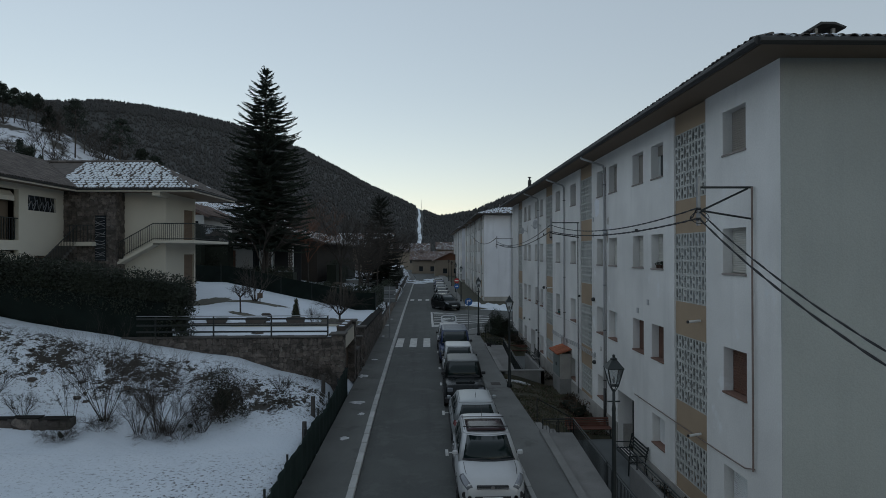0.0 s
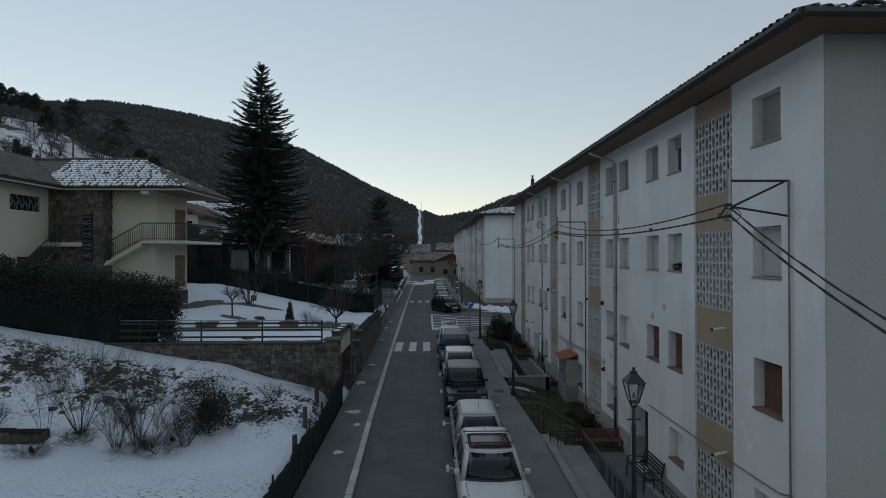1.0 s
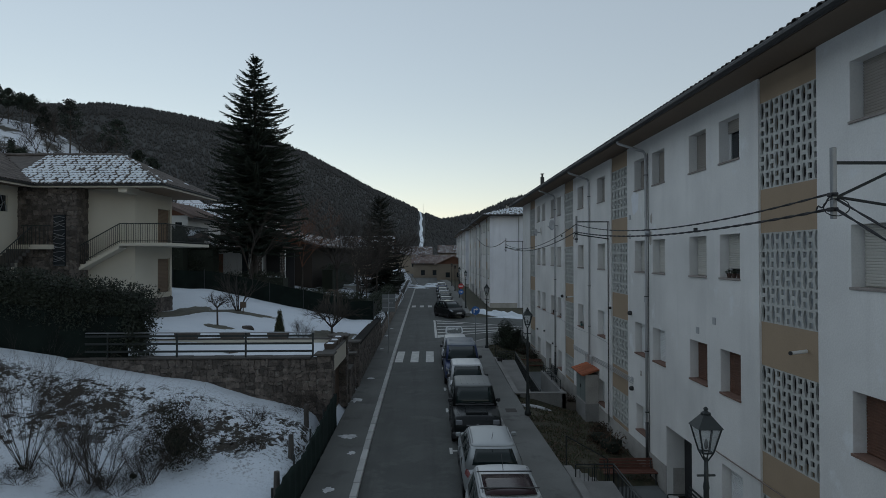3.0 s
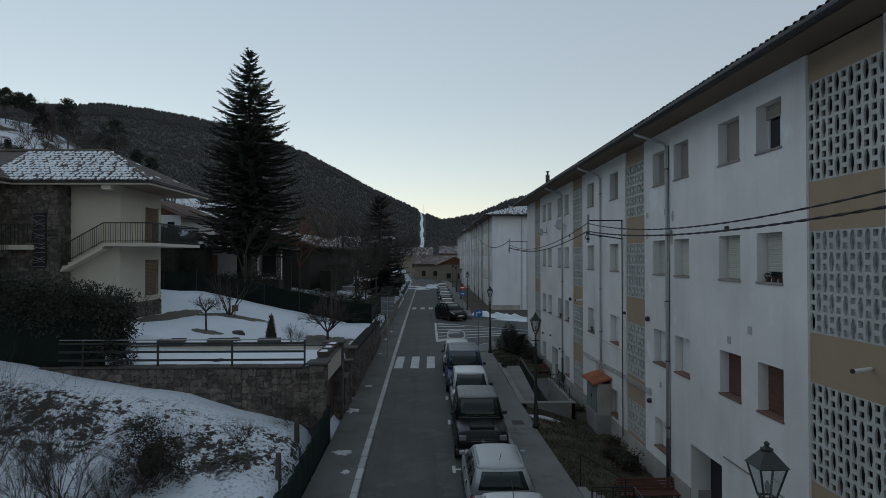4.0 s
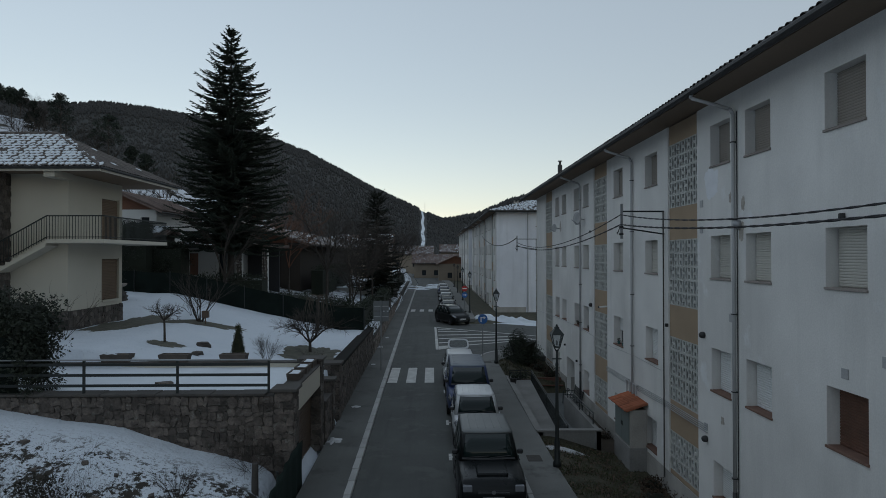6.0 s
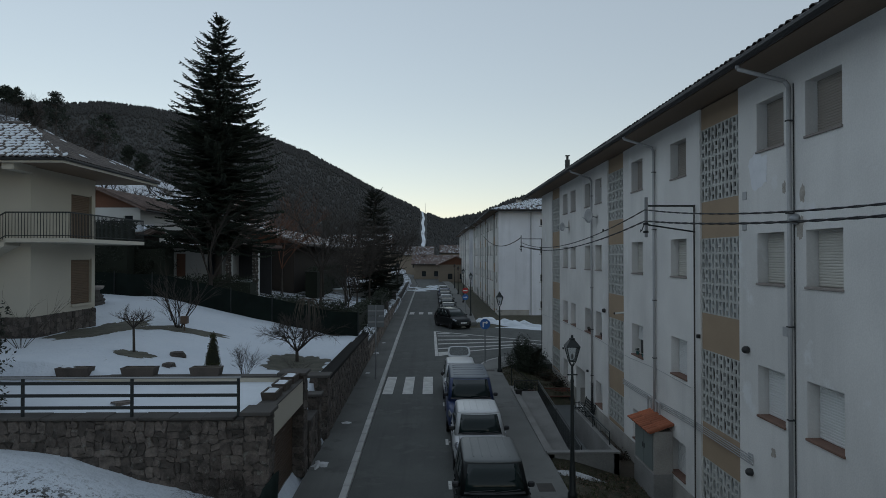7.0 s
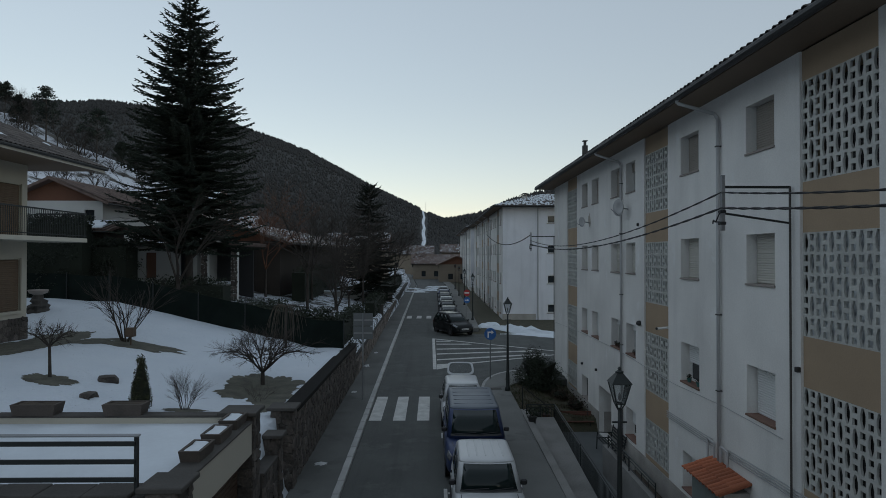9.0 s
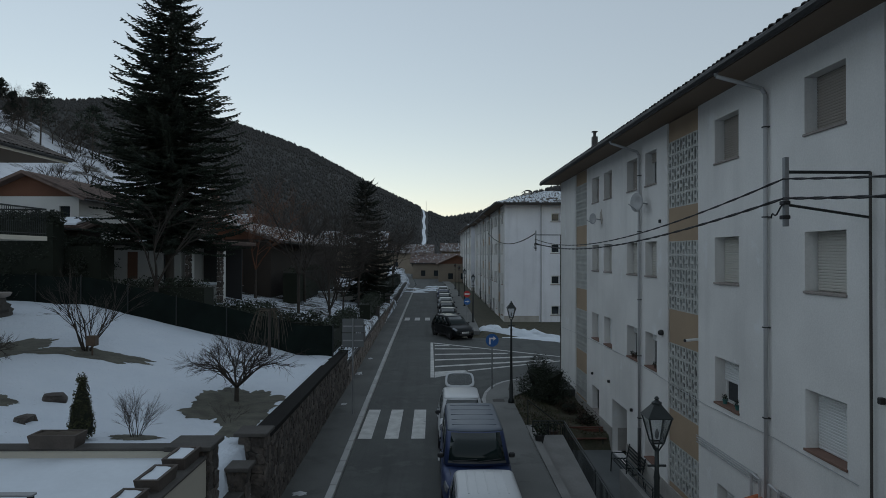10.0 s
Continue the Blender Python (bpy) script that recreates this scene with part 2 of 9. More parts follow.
def strip(name, left, right, z, y0, y1, material, label, category, step=1.0, thick=0.3):
    """A slab of the street that follows its line and its slope."""
    bm = bmesh.new()
    k = max(1, int((y1 - y0) / step))
    rows = []
    for i in range(k + 1):
        y = y0 + (y1 - y0) * i / k
        a, b, h = left(y), right(y), z(y)
        rows.append([bm.verts.new(p) for p in ((a, y, h), (b, y, h), (b, y, h - thick), (a, y, h - thick))])
    for p, q in zip(rows[:-1], rows[1:]):
        for i in range(4):
            bm.faces.new((p[i], p[(i + 1) % 4], q[(i + 1) % 4], q[i]))
    bm.faces.new(rows[0])
    bm.faces.new(rows[-1][::-1])
    bmesh.ops.recalc_face_normals(bm, faces=bm.faces[:])
    return structure(name, bm, material, label, category)


# ---- ground, street, hills ----
BANK_TOP = [(-40, 5.5), (-20, 3.9), (-18.5, 3.6), (-16, 3.1), (-13.7, 2.75), (-12, 2.4), (-10.6, 2.13), (-8.2, 1.8), (-6.6, 1.28), (-5, 0.9), (-4.4, 0.7), (-3.6, 0.0)]
FACADE_GROUND = [(-60, -1.3), (15, -1.0), (21, -0.85), (26, -0.74), (32, -0.72), (38, -0.45), (50, -0.30), (60, 0.2), (76, 0.45), (150, 0.7)]
FACADE_X = 7.14
COURTS = ((3.75, 32.55, 43.3, -1.02), (3.95, 12.05, 23.6, -1.02))  # sunken entrance courts: edge, span, depth


def smooth(a, b, v):
    t = min(1, max(0, (v - a) / (b - a)))
    return t * t * (3 - 2 * t)


def bump_noise(x, y, s):
    return noise.noise(Vector((x * s, y * s, 3.7)))


def garden_z(x, y):
    rise = 2.0 + 0.19 * max(0, -5.4 - x) if x > -16 else 4.0 + 0.03 * (-16 - x)
    rise = min(rise, 3.2 + max(0, rise - 3.2) * smooth(42.5, 48.5, y))
    near = 1 - smooth(31.6, 36, y)
    rise = rise + near * max(0, 2.62 - rise) * smooth(4.4, 5.6, -x)
    far = smooth(49, 75, y)
    return rise * (1 - far) + far * (1.5 + min(2.6, 0.20 * max(0, -4 - x))) + 0.05 * bump_noise(x, y, 0.7)


def ground_z(x, y):
    """The height of the ground at a place of the plan."""
    left, right = wlx(y), wr(y)
    base = rz(y) - 0.22
    if left <= x <= right:
        return base
    if x > right:
        for cx, y0, y1, deep in COURTS:
            if y0 < y < y1 and x > cx:
                return deep
        side = smooth(48.6, 50.5, y) * (1 - smooth(66, 70, y))
        lawn = rz(y) + 0.09 - 0.22 * smooth(23, 25, y) * (1 - smooth(32.2, 32.6, y))
        foot = lerp_table(FACADE_GROUND, y)
        t = smooth(right, FACADE_X - 0.3, x)
        z = lawn + (foot - lawn) * t
        z = z * (1 - side) + side * (rz(y) - 0.10)
        far = smooth(60, 400, x)
        return z + far * 20
    if y < 27.4 or (x > -4.45 and y < 31.6):
        foot = 0.05 + 0.035 * (-3.6 - x)
        top = lerp_table(BANK_TOP, x)
        t = smooth(19.5, 26.6, y + 0.8 * bump_noise(x, 0, 0.5))
        rough = math.sin(math.pi * t)
        z = foot + (top - foot) * t + 0.22 * rough * bump_noise(x, y, 0.9) + 0.10 * rough * bump_noise(x, y, 2.6) + 0.03 * bump_noise(x, y, 1.3)
        edge = smooth(3.55, 4.3, -x)
        return z * edge + (rz(y) - 0.2) * (1 - edge)
    if y < 31.6 and x > -14:
        return 2.55
    z = garden_z(x, y)
    edge = smooth(3.62, 4.0, -x)
    far = smooth(60, 500, -x)
    return z * edge + (rz(y) - 0.2) * (1 - edge) + far * 40


def axis(*spans):
    out = []
    for a, b, step in spans:
        k = max(1, round((b - a) / step))
        out += [a + (b - a) * i / k for i in range(k)]
    return out + [spans[-1][1]]


def grid_mesh(xs, ys, f):
    bm = bmesh.new()
    rows = [[bm.verts.new((x, y, f(x, y))) for x in xs] for y in ys]
    for p, q in zip(rows[:-1], rows[1:]):
        for i in range(len(xs) - 1):
            bm.faces.new((p[i], p[i + 1], q[i + 1], q[i]))
    return bm


def ground_material():
    """Snow with bare patches west of the street, lawn on the east side."""
    m = bpy.data.materials.new("snowy_ground")
    n, l, b = nodes_of(m)
    geo = n.new("ShaderNodeNewGeometry")
    xyz = n.new("ShaderNodeSeparateXYZ")
    l.new(geo.outputs["Position"], xyz.inputs[0])

    def noise_at(scale, detail=6, rough=0.6):
        t = n.new("ShaderNodeTexNoise")
        t.inputs["Scale"].default_value = scale
        t.inputs["Detail"].default_value = detail
        t.inputs["Roughness"].default_value = rough
        l.new(geo.outputs["Position"], t.inputs["Vector"])
        return t.outputs["Fac"]

    def ranged(value, a, b_, lo=0.0, hi=1.0):
        r = n.new("ShaderNodeMapRange")
        r.inputs["From Min"].default_value, r.inputs["From Max"].default_value = a, b_
        r.inputs["To Min"].default_value, r.inputs["To Max"].default_value = lo, hi
        l.new(value, r.inputs["Value"])
        return r.outputs[0]

    def math_of(op, a, b_):
        k = n.new("ShaderNodeMath")
        k.operation = op
        for s, v in zip(k.inputs, (a, b_)):
            if isinstance(v, (int, float)):
                s.default_value = v
            else:
                l.new(v, s)
        return k.outputs[0]

    def mixed(fac, a, b_):
        k = n.new("ShaderNodeMix")
        k.data_type = "RGBA"
        for s, v in ((0, fac), (6, a), (7, b_)):
            if isinstance(v, tuple):
                k.inputs[s].default_value = (*v, 1)
            else:
                l.new(v, k.inputs[s])
        return k.outputs[2]

    earth = mixed(noise_at(4), (0.016, 0.014, 0.011), (0.050, 0.042, 0.030))
    lawn = mixed(ranged(noise_at(2.2, 9, 0.75), 0.35, 0.65), (0.030, 0.036, 0.017), (0.085, 0.070, 0.045))
    snow = mixed(noise_at(0.8), (0.58, 0.64, 0.71), (0.70, 0.74, 0.79))
    bank = math_of("MULTIPLY", ranged(xyz.outputs["Y"], 20.6, 23.0), ranged(xyz.outputs["Y"], 26.6, 25.4))
    bank = math_of("MULTIPLY", bank, ranged(xyz.outputs["X"], -3.4, -4.6, 1.0, 1.0))
    low = math_of("MULTIPLY", ranged(xyz.outputs["Y"], 19.5, 17.0), ranged(xyz.outputs["X"], -10.0, -6.0, 0.3, 1.0))
    far = ranged(xyz.outputs["Y"], 50.0, 54.0)
    patch = math_of("ADD", math_of("MULTIPLY", noise_at(1.7, 10, 0.75), 0.55), math_of("MULTIPLY", noise_at(7.0, 8, 0.75), 0.47))
    tufts = noise_at(9.0, 6, 0.7)
    cluster = math_of("MULTIPLY", math_of("SUBTRACT", noise_at(0.55, 3, 0.5), 0.5), 0.32)
    raised = math_of("ADD", math_of("ADD", patch, cluster), math_of("ADD", math_of("MULTIPLY", bank, 0.100), math_of("MULTIPLY", far, 0.10)))
    bare = ranged(raised, 0.612, 0.630)
    grass_tufts = math_of("MULTIPLY", ranged(tufts, 0.56, 0.60), math_of("MAXIMUM", low, math_of("MULTIPLY", bank, 0.8)))
    bare = math_of("MAXIMUM", math_of("MULTIPLY", bare, math_of("MAXIMUM", bank, ranged(xyz.outputs["Y"], 48, 56))), grass_tufts)
    bare = math_of("MAXIMUM", bare, math_of("MULTIPLY", ranged(tufts, 0.655, 0.69), 0.55))
    west = mixed(bare, snow, earth)
    l.new(mixed(ranged(xyz.outputs["X"], -1.0, 1.0), west, lawn), b.inputs["Base Color"])
    b.inputs["Roughness"].default_value = 0.85
    bp = n.new("ShaderNodeBump")
    bp.inputs["Strength"].default_value = 0.6
    bp.inputs["Distance"].default_value = 0.10
    l.new(math_of("ADD", math_of("MULTIPLY", noise_at(2.6), 1.6), math_of("MULTIPLY", noise_at(8.0), 0.7)), bp.inputs["Height"])
    l.new(bp.outputs[0], b.inputs["Normal"])
    return m


GX = axis((-2600, -200, 300), (-200, -60, 14), (-60, -24, 3), (-24, -3.2, 0.26), (-3.2, 3.6, 1.1), (3.6, 7.4, 0.4), (7.4, 30, 3), (30, 200, 17), (200, 2600, 300))
GY = axis((-2600, -200, 300), (-200, -40, 20), (-40, 8, 2), (8, 33, 0.26), (33, 56, 0.5), (56, 90, 1.5), (90, 200, 8), (200, 2600, 240))
structure("ground", grid_mesh(GX, GY, ground_z), ground_material(), "snow-covered ground with bare earth patches and winter lawn", "ground", True)

strip("road", kl, kr, rz, -60, 200, ASPHALT, "worn dark grey asphalt road of the street", "road")
strip("pavement_left", lambda y: wlx(y) - 0.05, lambda y: kl(y) - 0.19, lambda y: rz(y) + 0.11, -60, 200, WALKWAY_L, "narrow grey concrete pavement along the garden walls", "pavement")


def corner_x(y):
    """The east pavement's kerb, which curves away into the side street."""
    if y < 46.2 or y > 66:
        return kr(y)
    return kr(y) + 2.6 * (1 - math.sqrt(max(0, 1 - ((y - 46.2) / 5.0) ** 2)))


def corner_edge(y):
    return wr(y) + 1.9 * smooth(46.6, 50.6, y)


strip("pavement_right", lambda y: corner_x(y) + 0.13, corner_edge, lambda y: rz(y) + 0.115, -60, 51.0, WALKWAY, "grey concrete pavement with a few snow remains", "pavement", 0.4)
strip("pavement_right_beyond", lambda y: kr(y) + 0.13, wr, lambda y: rz(y) + 0.115, 69.5, 200, WALKWAY, "grey concrete pavement beyond the side street", "pavement")
strip("side_street", lambda y: kr(y) - 0.02, lambda y: 60 if y > 49.3 else wr(y), lambda y: rz(y) - 0.004, 46.1, 66.5, ASPHALT, "asphalt side street joining the road", "road")


def kerb_run(name, line, width, y0, y1, rise, label):
    """Kerb stones, each a piece of its own."""
    root = thing(name, label, "kerb", kind="structure")
    step = 1.0
    bm = bmesh.new()
    box(bm, (0, 0.006, -0.2), (width, step - 0.006, rise), 0.015)
    data = mesh_of("kerb_stone", bm, KERB)
    y = y0
    while y < y1:
        stone = new("kerb_stone", data)
        stone.parent = root
        x = line(y)
        stone.matrix_local = Matrix.Translation((x, y, rz(y))) @ Matrix.Rotation(-math.atan2(line(y + 1) - x, 1), 4, "Z")
        y += step
    return root


kerb_run("kerb_left", lambda y: kl(y) - 0.20, 0.20, -6, 130, 0.125, "light grey kerb stones along the narrow pavement")
kerb_run("kerb_right", lambda y: kr(y) - 0.01, 0.15, -6, 46.1, 0.125, "grey kerb stones beside the parked cars")
corner = thing("kerb_corner", "pale kerb stones curving round the street corner", "kerb", kind="structure")
arc = [(corner_x(46.2 + 5.0 * math.sin(t)), 46.2 + 5.0 * math.sin(t)) for t in (0.0, 0.2, 0.4, 0.6, 0.8, 1.0, 1.2, 1.4)]
for (x0, y0), (x1, y1) in zip(arc[:-1], arc[1:]):
    bm = bmesh.new()
    run = math.hypot(x1 - x0, y1 - y0)
    box(bm, (-0.01, 0.006, -0.2), (0.14, run - 0.004, 0.125), 0.012)
    stone = part("kerb_stone", bm, KERB, corner)
    stone.matrix_local = Matrix.Translation((x0, y0, rz(y0))) @ Matrix.Rotation(-math.atan2(x1 - x0, y1 - y0), 4, "Z")
kerb_run("kerb_right_beyond", lambda y: kr(y) - 0.01, 0.15, 69.5, 130, 0.125, "grey kerb stones beyond the side street")


def paint(name, x0, x1, y0, y1, label, skew=0.0):
    bm = bmesh.new()
    vs = [bm.verts.new((x, y, rz(y) + 0.006)) for x, y in ((x0, y0), (x1, y0), (x1 + skew, y1), (x0 + skew, y1))]
    bm.faces.new(vs)
    ob = structure(name, bm, PAINTLINE, label, "road marking")
    ob["group"] = "painted road markings"
    return ob


for k in range(3):
    paint("zebra_stripe", -2.18 + 0.93 * k, -1.70 + 0.93 * k, 41.55, 45.5, "worn white zebra crossing stripe on asphalt")
for k in range(4):
    paint("zebra_stripe", -2.25 + 0.95 * k, -1.78 + 0.95 * k, 77.8, 80.2, "worn white zebra crossing stripe on asphalt")
for y in (14.8, 20.2, 25.05, 30.3, 34.3, 39.6):
    paint("parking_mark", 0.60, 0.70, y - 0.32, y + 0.32, "short white parking bay mark on asphalt")
    paint("parking_mark", 0.71, 0.95, y - 0.06, y + 0.06, "short white parking bay mark on asphalt")
# hatched island at the mouth of the side street


def marking(name, pts, label):
    bm = bmesh.new()
    bm.faces.new([bm.verts.new((x, y, rz(y) + 0.007)) for x, y in pts])
    tagged(structure(name, bm, PAINTLINE, label, "road marking"), group="painted road markings")


marking("hatching_edge", ((0.30, 52.0), (0.50, 52.0), (0.42, 64.1), (0.24, 64.1)), "white edge line of the hatched traffic island")
marking("hatching_nose", ((0.52, 51.95), (2.3, 53.6), (2.15, 54.0), (0.52, 53.5)), "solid white nose of the hatched traffic island")
marking("hatching_edge", ((2.35, 53.65), (8.6, 57.0), (8.6, 57.25), (2.3, 53.95)), "white edge line of the hatched traffic island")
marking("hatching_edge", ((0.45, 63.7), (9.0, 57.6), (9.0, 57.85), (0.45, 64.05)), "white edge line of the hatched traffic island")
for k, (y0, x1, y1) in enumerate(((55.0, 7.6, 57.1), (57.1, 6.9, 58.3), (59.1, 5.2, 59.5), (61.3, 3.0, 61.3), (62.7, 1.6, 62.7))):
    marking("hatching_stripe", ((0.53, y0 - 0.2), (x1, y1 - 0.2), (x1 - 0.2, y1 + 0.2), (0.53, y0 + 0.2)), "white diagonal stripe of the hatched traffic island")


def hill(name, ridge, r0, r1, label, material, foot=-0.012, steps=26, rough=0.012, cols=150):
    """A hillside: ridge holds (azimuth, slope of the sight line to the crest) pairs."""
    bm = bmesh.new()
    a0, a1 = ridge[0][0], ridge[-1][0]
    rows = []
    for j in range(steps + 1):
        s = j / steps
        row = []
        for i in range(cols + 1):
            a = a0 + (a1 - a0) * i / cols
            row.append(bm.verts.new(hill_point(ridge, r0, r1, foot, a, s, rough)))
        rows.append(row)
    back = []
    for i in range(cols + 1):
        a = a0 + (a1 - a0) * i / cols
        p = hill_point(ridge, r0, r1, foot, a, 1, rough)
        back.append(bm.verts.new((p.x * 1.25, p.y * 1.25, -5)))
    rows.append(back)
    for p, q in zip(rows[:-1], rows[1:]):
        for i in range(cols):
            bm.faces.new((p[i], p[i + 1], q[i + 1], q[i]))
    return structure(name, bm, material, label, "hill", True)


def hill_point(ridge, r0, r1, foot, a, s, rough):
    e = lerp_table(ridge, a)
    r = r0 + (r1 - r0) * s
    fade = s * (1 - s) * 4
    slope = foot + (e - foot) * s + rough * fade * noise.noise(Vector((a * 9, s * 4, r1)))
    return Vector((r * math.sin(a), 9 + r * math.cos(a), 6.3 + r * slope))


def sight(px, py):
    """Azimuth and slope of the line of sight to a far point of the skyline."""
    a = math.atan((px - 762) / 1120)
    return (a, (449 - py) / 1120 * math.cos(a))


FOREST = surface("far_forest", (0.040, 0.042, 0.040), 1.0, var=0.45, big=0.02, fine=0.16, bump=0.0)
FOREST_B = surface("bare_forest", (0.044, 0.044, 0.043), 1.0, var=0.25, big=0.02, fine=0.2, bump=0.0, per_piece=0.09)
SLOPE = surface("snowy_slope", (0.60, 0.63, 0.68), 0.9, var=0.10, big=0.06, fine=0.5, bump=0.0, second=(0.06, 0.055, 0.045), second_at=0.50)
# first four points: unseen extension, added to block low western light on the facade
RIDGE = [(-3.0, 0.14), (-2.4, 0.19), (-1.7, 0.21), (-1.2, 0.18)] + [sight(*p) for p in ((-900, 330), (-500, 215), (-200, 170), (0, 176), (140, 181), (180, 178), (260, 187), (345, 203), (410, 218), (470, 238), (540, 265), (600, 297), (660, 330), (720, 357), (748, 372), (790, 388), (830, 404), (880, 425))]
RIDGE_B = [sight(*p) for p in ((640, 430), (700, 405), (750, 390), (790, 386), (838, 378), (900, 352), (1000, 325), (1150, 300), (1400, 280), (2300, 330))]
hill("hill_main", RIDGE, 300, 1400, "wooded winter hillside under the dusk sky", FOREST, cols=320)
hill("hill_far", RIDGE_B, 700, 2000, "distant wooded hill across the valley", FOREST, rough=0.004)
NEAR_RIDGE = [sight(px, 449 - (449 - py) * 1.015) for px, py in ((-700, 120), (-300, 150), (-100, 185), (0, 203), (60, 216), (100, 235), (150, 262), (230, 292), (320, 330), (420, 400), (520, 440))]
hill("hill_near", NEAR_RIDGE, 95, 235, "snowy slope with scrub behind the houses", SLOPE, foot=-0.02, rough=0.02)


def scatter_trees(name, ridge, r0, r1, foot, count, h0, h1, s0, s1, material, label, rough, slim=0.3, only=None):
    """Small far trees as one object: tapered crowns with uneven sides."""
    rnd = random.Random(len(name) * 7 + count)
    verts, faces = [], []
    a0, a1 = ridge[0][0], ridge[-1][0]
    if only:
        a0, a1 = only
    for _ in range(count):
        a, s = rnd.uniform(a0, a1), rnd.uniform(s0, s1) if rnd.random() < 0.75 else rnd.uniform(0.93, 1.0)
        if name == "hill_forest" and abs(a - BREAK_AT) < 0.0062:
            continue
        p = hill_point(ridge, r0, r1, foot, a, min(s, 1), rough)
        h = rnd.uniform(h0, h1)
        w = h * slim * rnd.uniform(0.7, 1.4)
        b = len(verts)
        k = 4
        for i in range(k):
            t = 2 * math.pi * i / k + rnd.random()
            verts.append((p.x + w * 0.6 * math.cos(t), p.y + w * 0.6 * math.sin(t), p.z - 1))
        for i in range(k):
            t = 2 * math.pi * i / k + rnd.random()
            g = rnd.uniform(0.75, 1.1)
            verts.append((p.x + w * g * math.cos(t), p.y + w * g * math.sin(t), p.z + h * rnd.uniform(0.3, 0.5)))
        verts.append((p.x + rnd.uniform(-0.2, 0.2) * w, p.y, p.z + h))
        for i in range(k):
            j = (i + 1) % k
            faces.append((b + i, b + j, b + k + j, b + k + i))
            faces.append((b + k + i, b + k + j, b + 2 * k))
    me = bpy.data.meshes.new(name)
    me.from_pydata(verts, [], faces)
    me.polygons.foreach_set("use_smooth", [True] * len(me.polygons))
    me.materials.append(material)
    return tagged(new(name, me), label, "forest", "", "stuff")


BREAK_AT = sight(746, 0)[0]
VIEW_ARC = (sight(-60, 0)[0], sight(900, 0)[0])
scatter_trees("hill_forest", RIDGE, 300, 1400, -0.012, 34000, 3.0, 6.0, 0.03, 1.0, FOREST_B, "dense bare winter forest covering the hillside", 0.012, 0.36, VIEW_ARC)
scatter_trees("far_forest", RIDGE_B, 700, 2000, -0.012, 4000, 9, 15, 0.1, 1.0, FOREST_B, "distant winter forest on the far hill", 0.004, 0.34, (sight(640, 0)[0], sight(1000, 0)[0]))
# snow-filled firebreak running straight down the hill
bm = bmesh.new()
prev = None
for j in range(15):
    s = 0.22 + 0.78 * j / 14
    mid = sight(746 + 1.2 * math.sin(j * 1.7) - 1 * j / 14, 0)[0]
    pair = []
    for side in (-1, 1):
        p = hill_point(RIDGE, 300, 1400, -0.012, mid + side * (0.0016 + 0.0022 * (1 - s)), s, 0.012)
        pair.append(bm.verts.new((p.x * 0.985, 9 + (p.y - 9) * 0.985, 6.3 + (p.z - 6.3) * 0.985)))
    if prev:
        bm.faces.new((prev[0], prev[1], pair[1], pair[0]))
    prev = pair
structure("firebreak", bm, SNOW, "straight snow-filled firebreak down the wooded hill", "clearing")


# ---- apartment blocks ----
ROWS_Z = [(8.62, 9.66), (5.80, 6.87), (2.98, 4.05)]
WINDOW_Y = [(13.27, 14.38), (18.26, 19.28), (20.03, 21.12), (22.95, 24.02), (24.75, 25.80), (29.60, 30.75), (33.22, 34.40), (38.34, 39.36), (40.14, 41.24), (43.10, 44.20), (44.95, 46.05)]
GROUND_Y = [(13.27, 14.38, 0.15, 1.24), (18.20, 19.25, 0.33, 1.24), (24.65, 25.72, 0.33, 1.24), (29.74, 30.86, 0.12, 1.14), (33.2, 34.3, 0.1, 1.1), (38.3, 39.4, 0.1, 1.1), (44.95, 46.05, 0.0, 1.0)]
DOOR_Y = [(21.05, 22.92, -0.95, 1.18), (41.27, 43.05, -0.85, 1.09)]
SCREEN_Y = [(15.32, 17.42), (26.62, 28.72), (35.35, 37.45), (47.0, 49.2)]
SCREEN_Z = [(7.78, 9.66), (4.92, 6.84), (2.11, 3.98), (0.05, 1.2)]
EAVE_Z, END0, END1 = 10.22, 11.88, 52.6


def holed_wall(bm, u0, u1, v0, v1, holes, place, depth):
    """A wall face with openings and their reveals; place(u, v, w) with w inwards."""
    us = sorted({u0, u1, *[h[0] for h in holes], *[h[1] for h in holes]})
    vs = sorted({v0, v1, *[h[2] for h in holes], *[h[3] for h in holes]})

    def quad(*ps):
        bm.faces.new([bm.verts.new(p) for p in ps])

    for a, b in zip(us[:-1], us[1:]):
        for c, d in zip(vs[:-1], vs[1:]):
            mu, mv = (a + b) / 2, (c + d) / 2
            if any(h[0] < mu < h[1] and h[2] < mv < h[3] for h in holes):
                continue
            quad(place(a, c, 0), place(b, c, 0), place(b, d, 0), place(a, d, 0))
    for a, b, c, d in holes:
        quad(place(a, c, 0), place(a, d, 0), place(a, d, depth), place(a, c, depth))
        quad(place(b, d, 0), place(b, c, 0), place(b, c, depth), place(b, d, depth))
        quad(place(a, d, 0), place(b, d, 0), place(b, d, depth), place(a, d, depth))
        quad(place(b, c, 0), place(a, c, 0), place(a, c, depth), place(b, c, depth))
    bmesh.ops.remove_doubles(bm, verts=bm.verts[:], dist=0.0005)
    bmesh.ops.recalc_face_normals(bm, faces=bm.faces[:])
    return bm


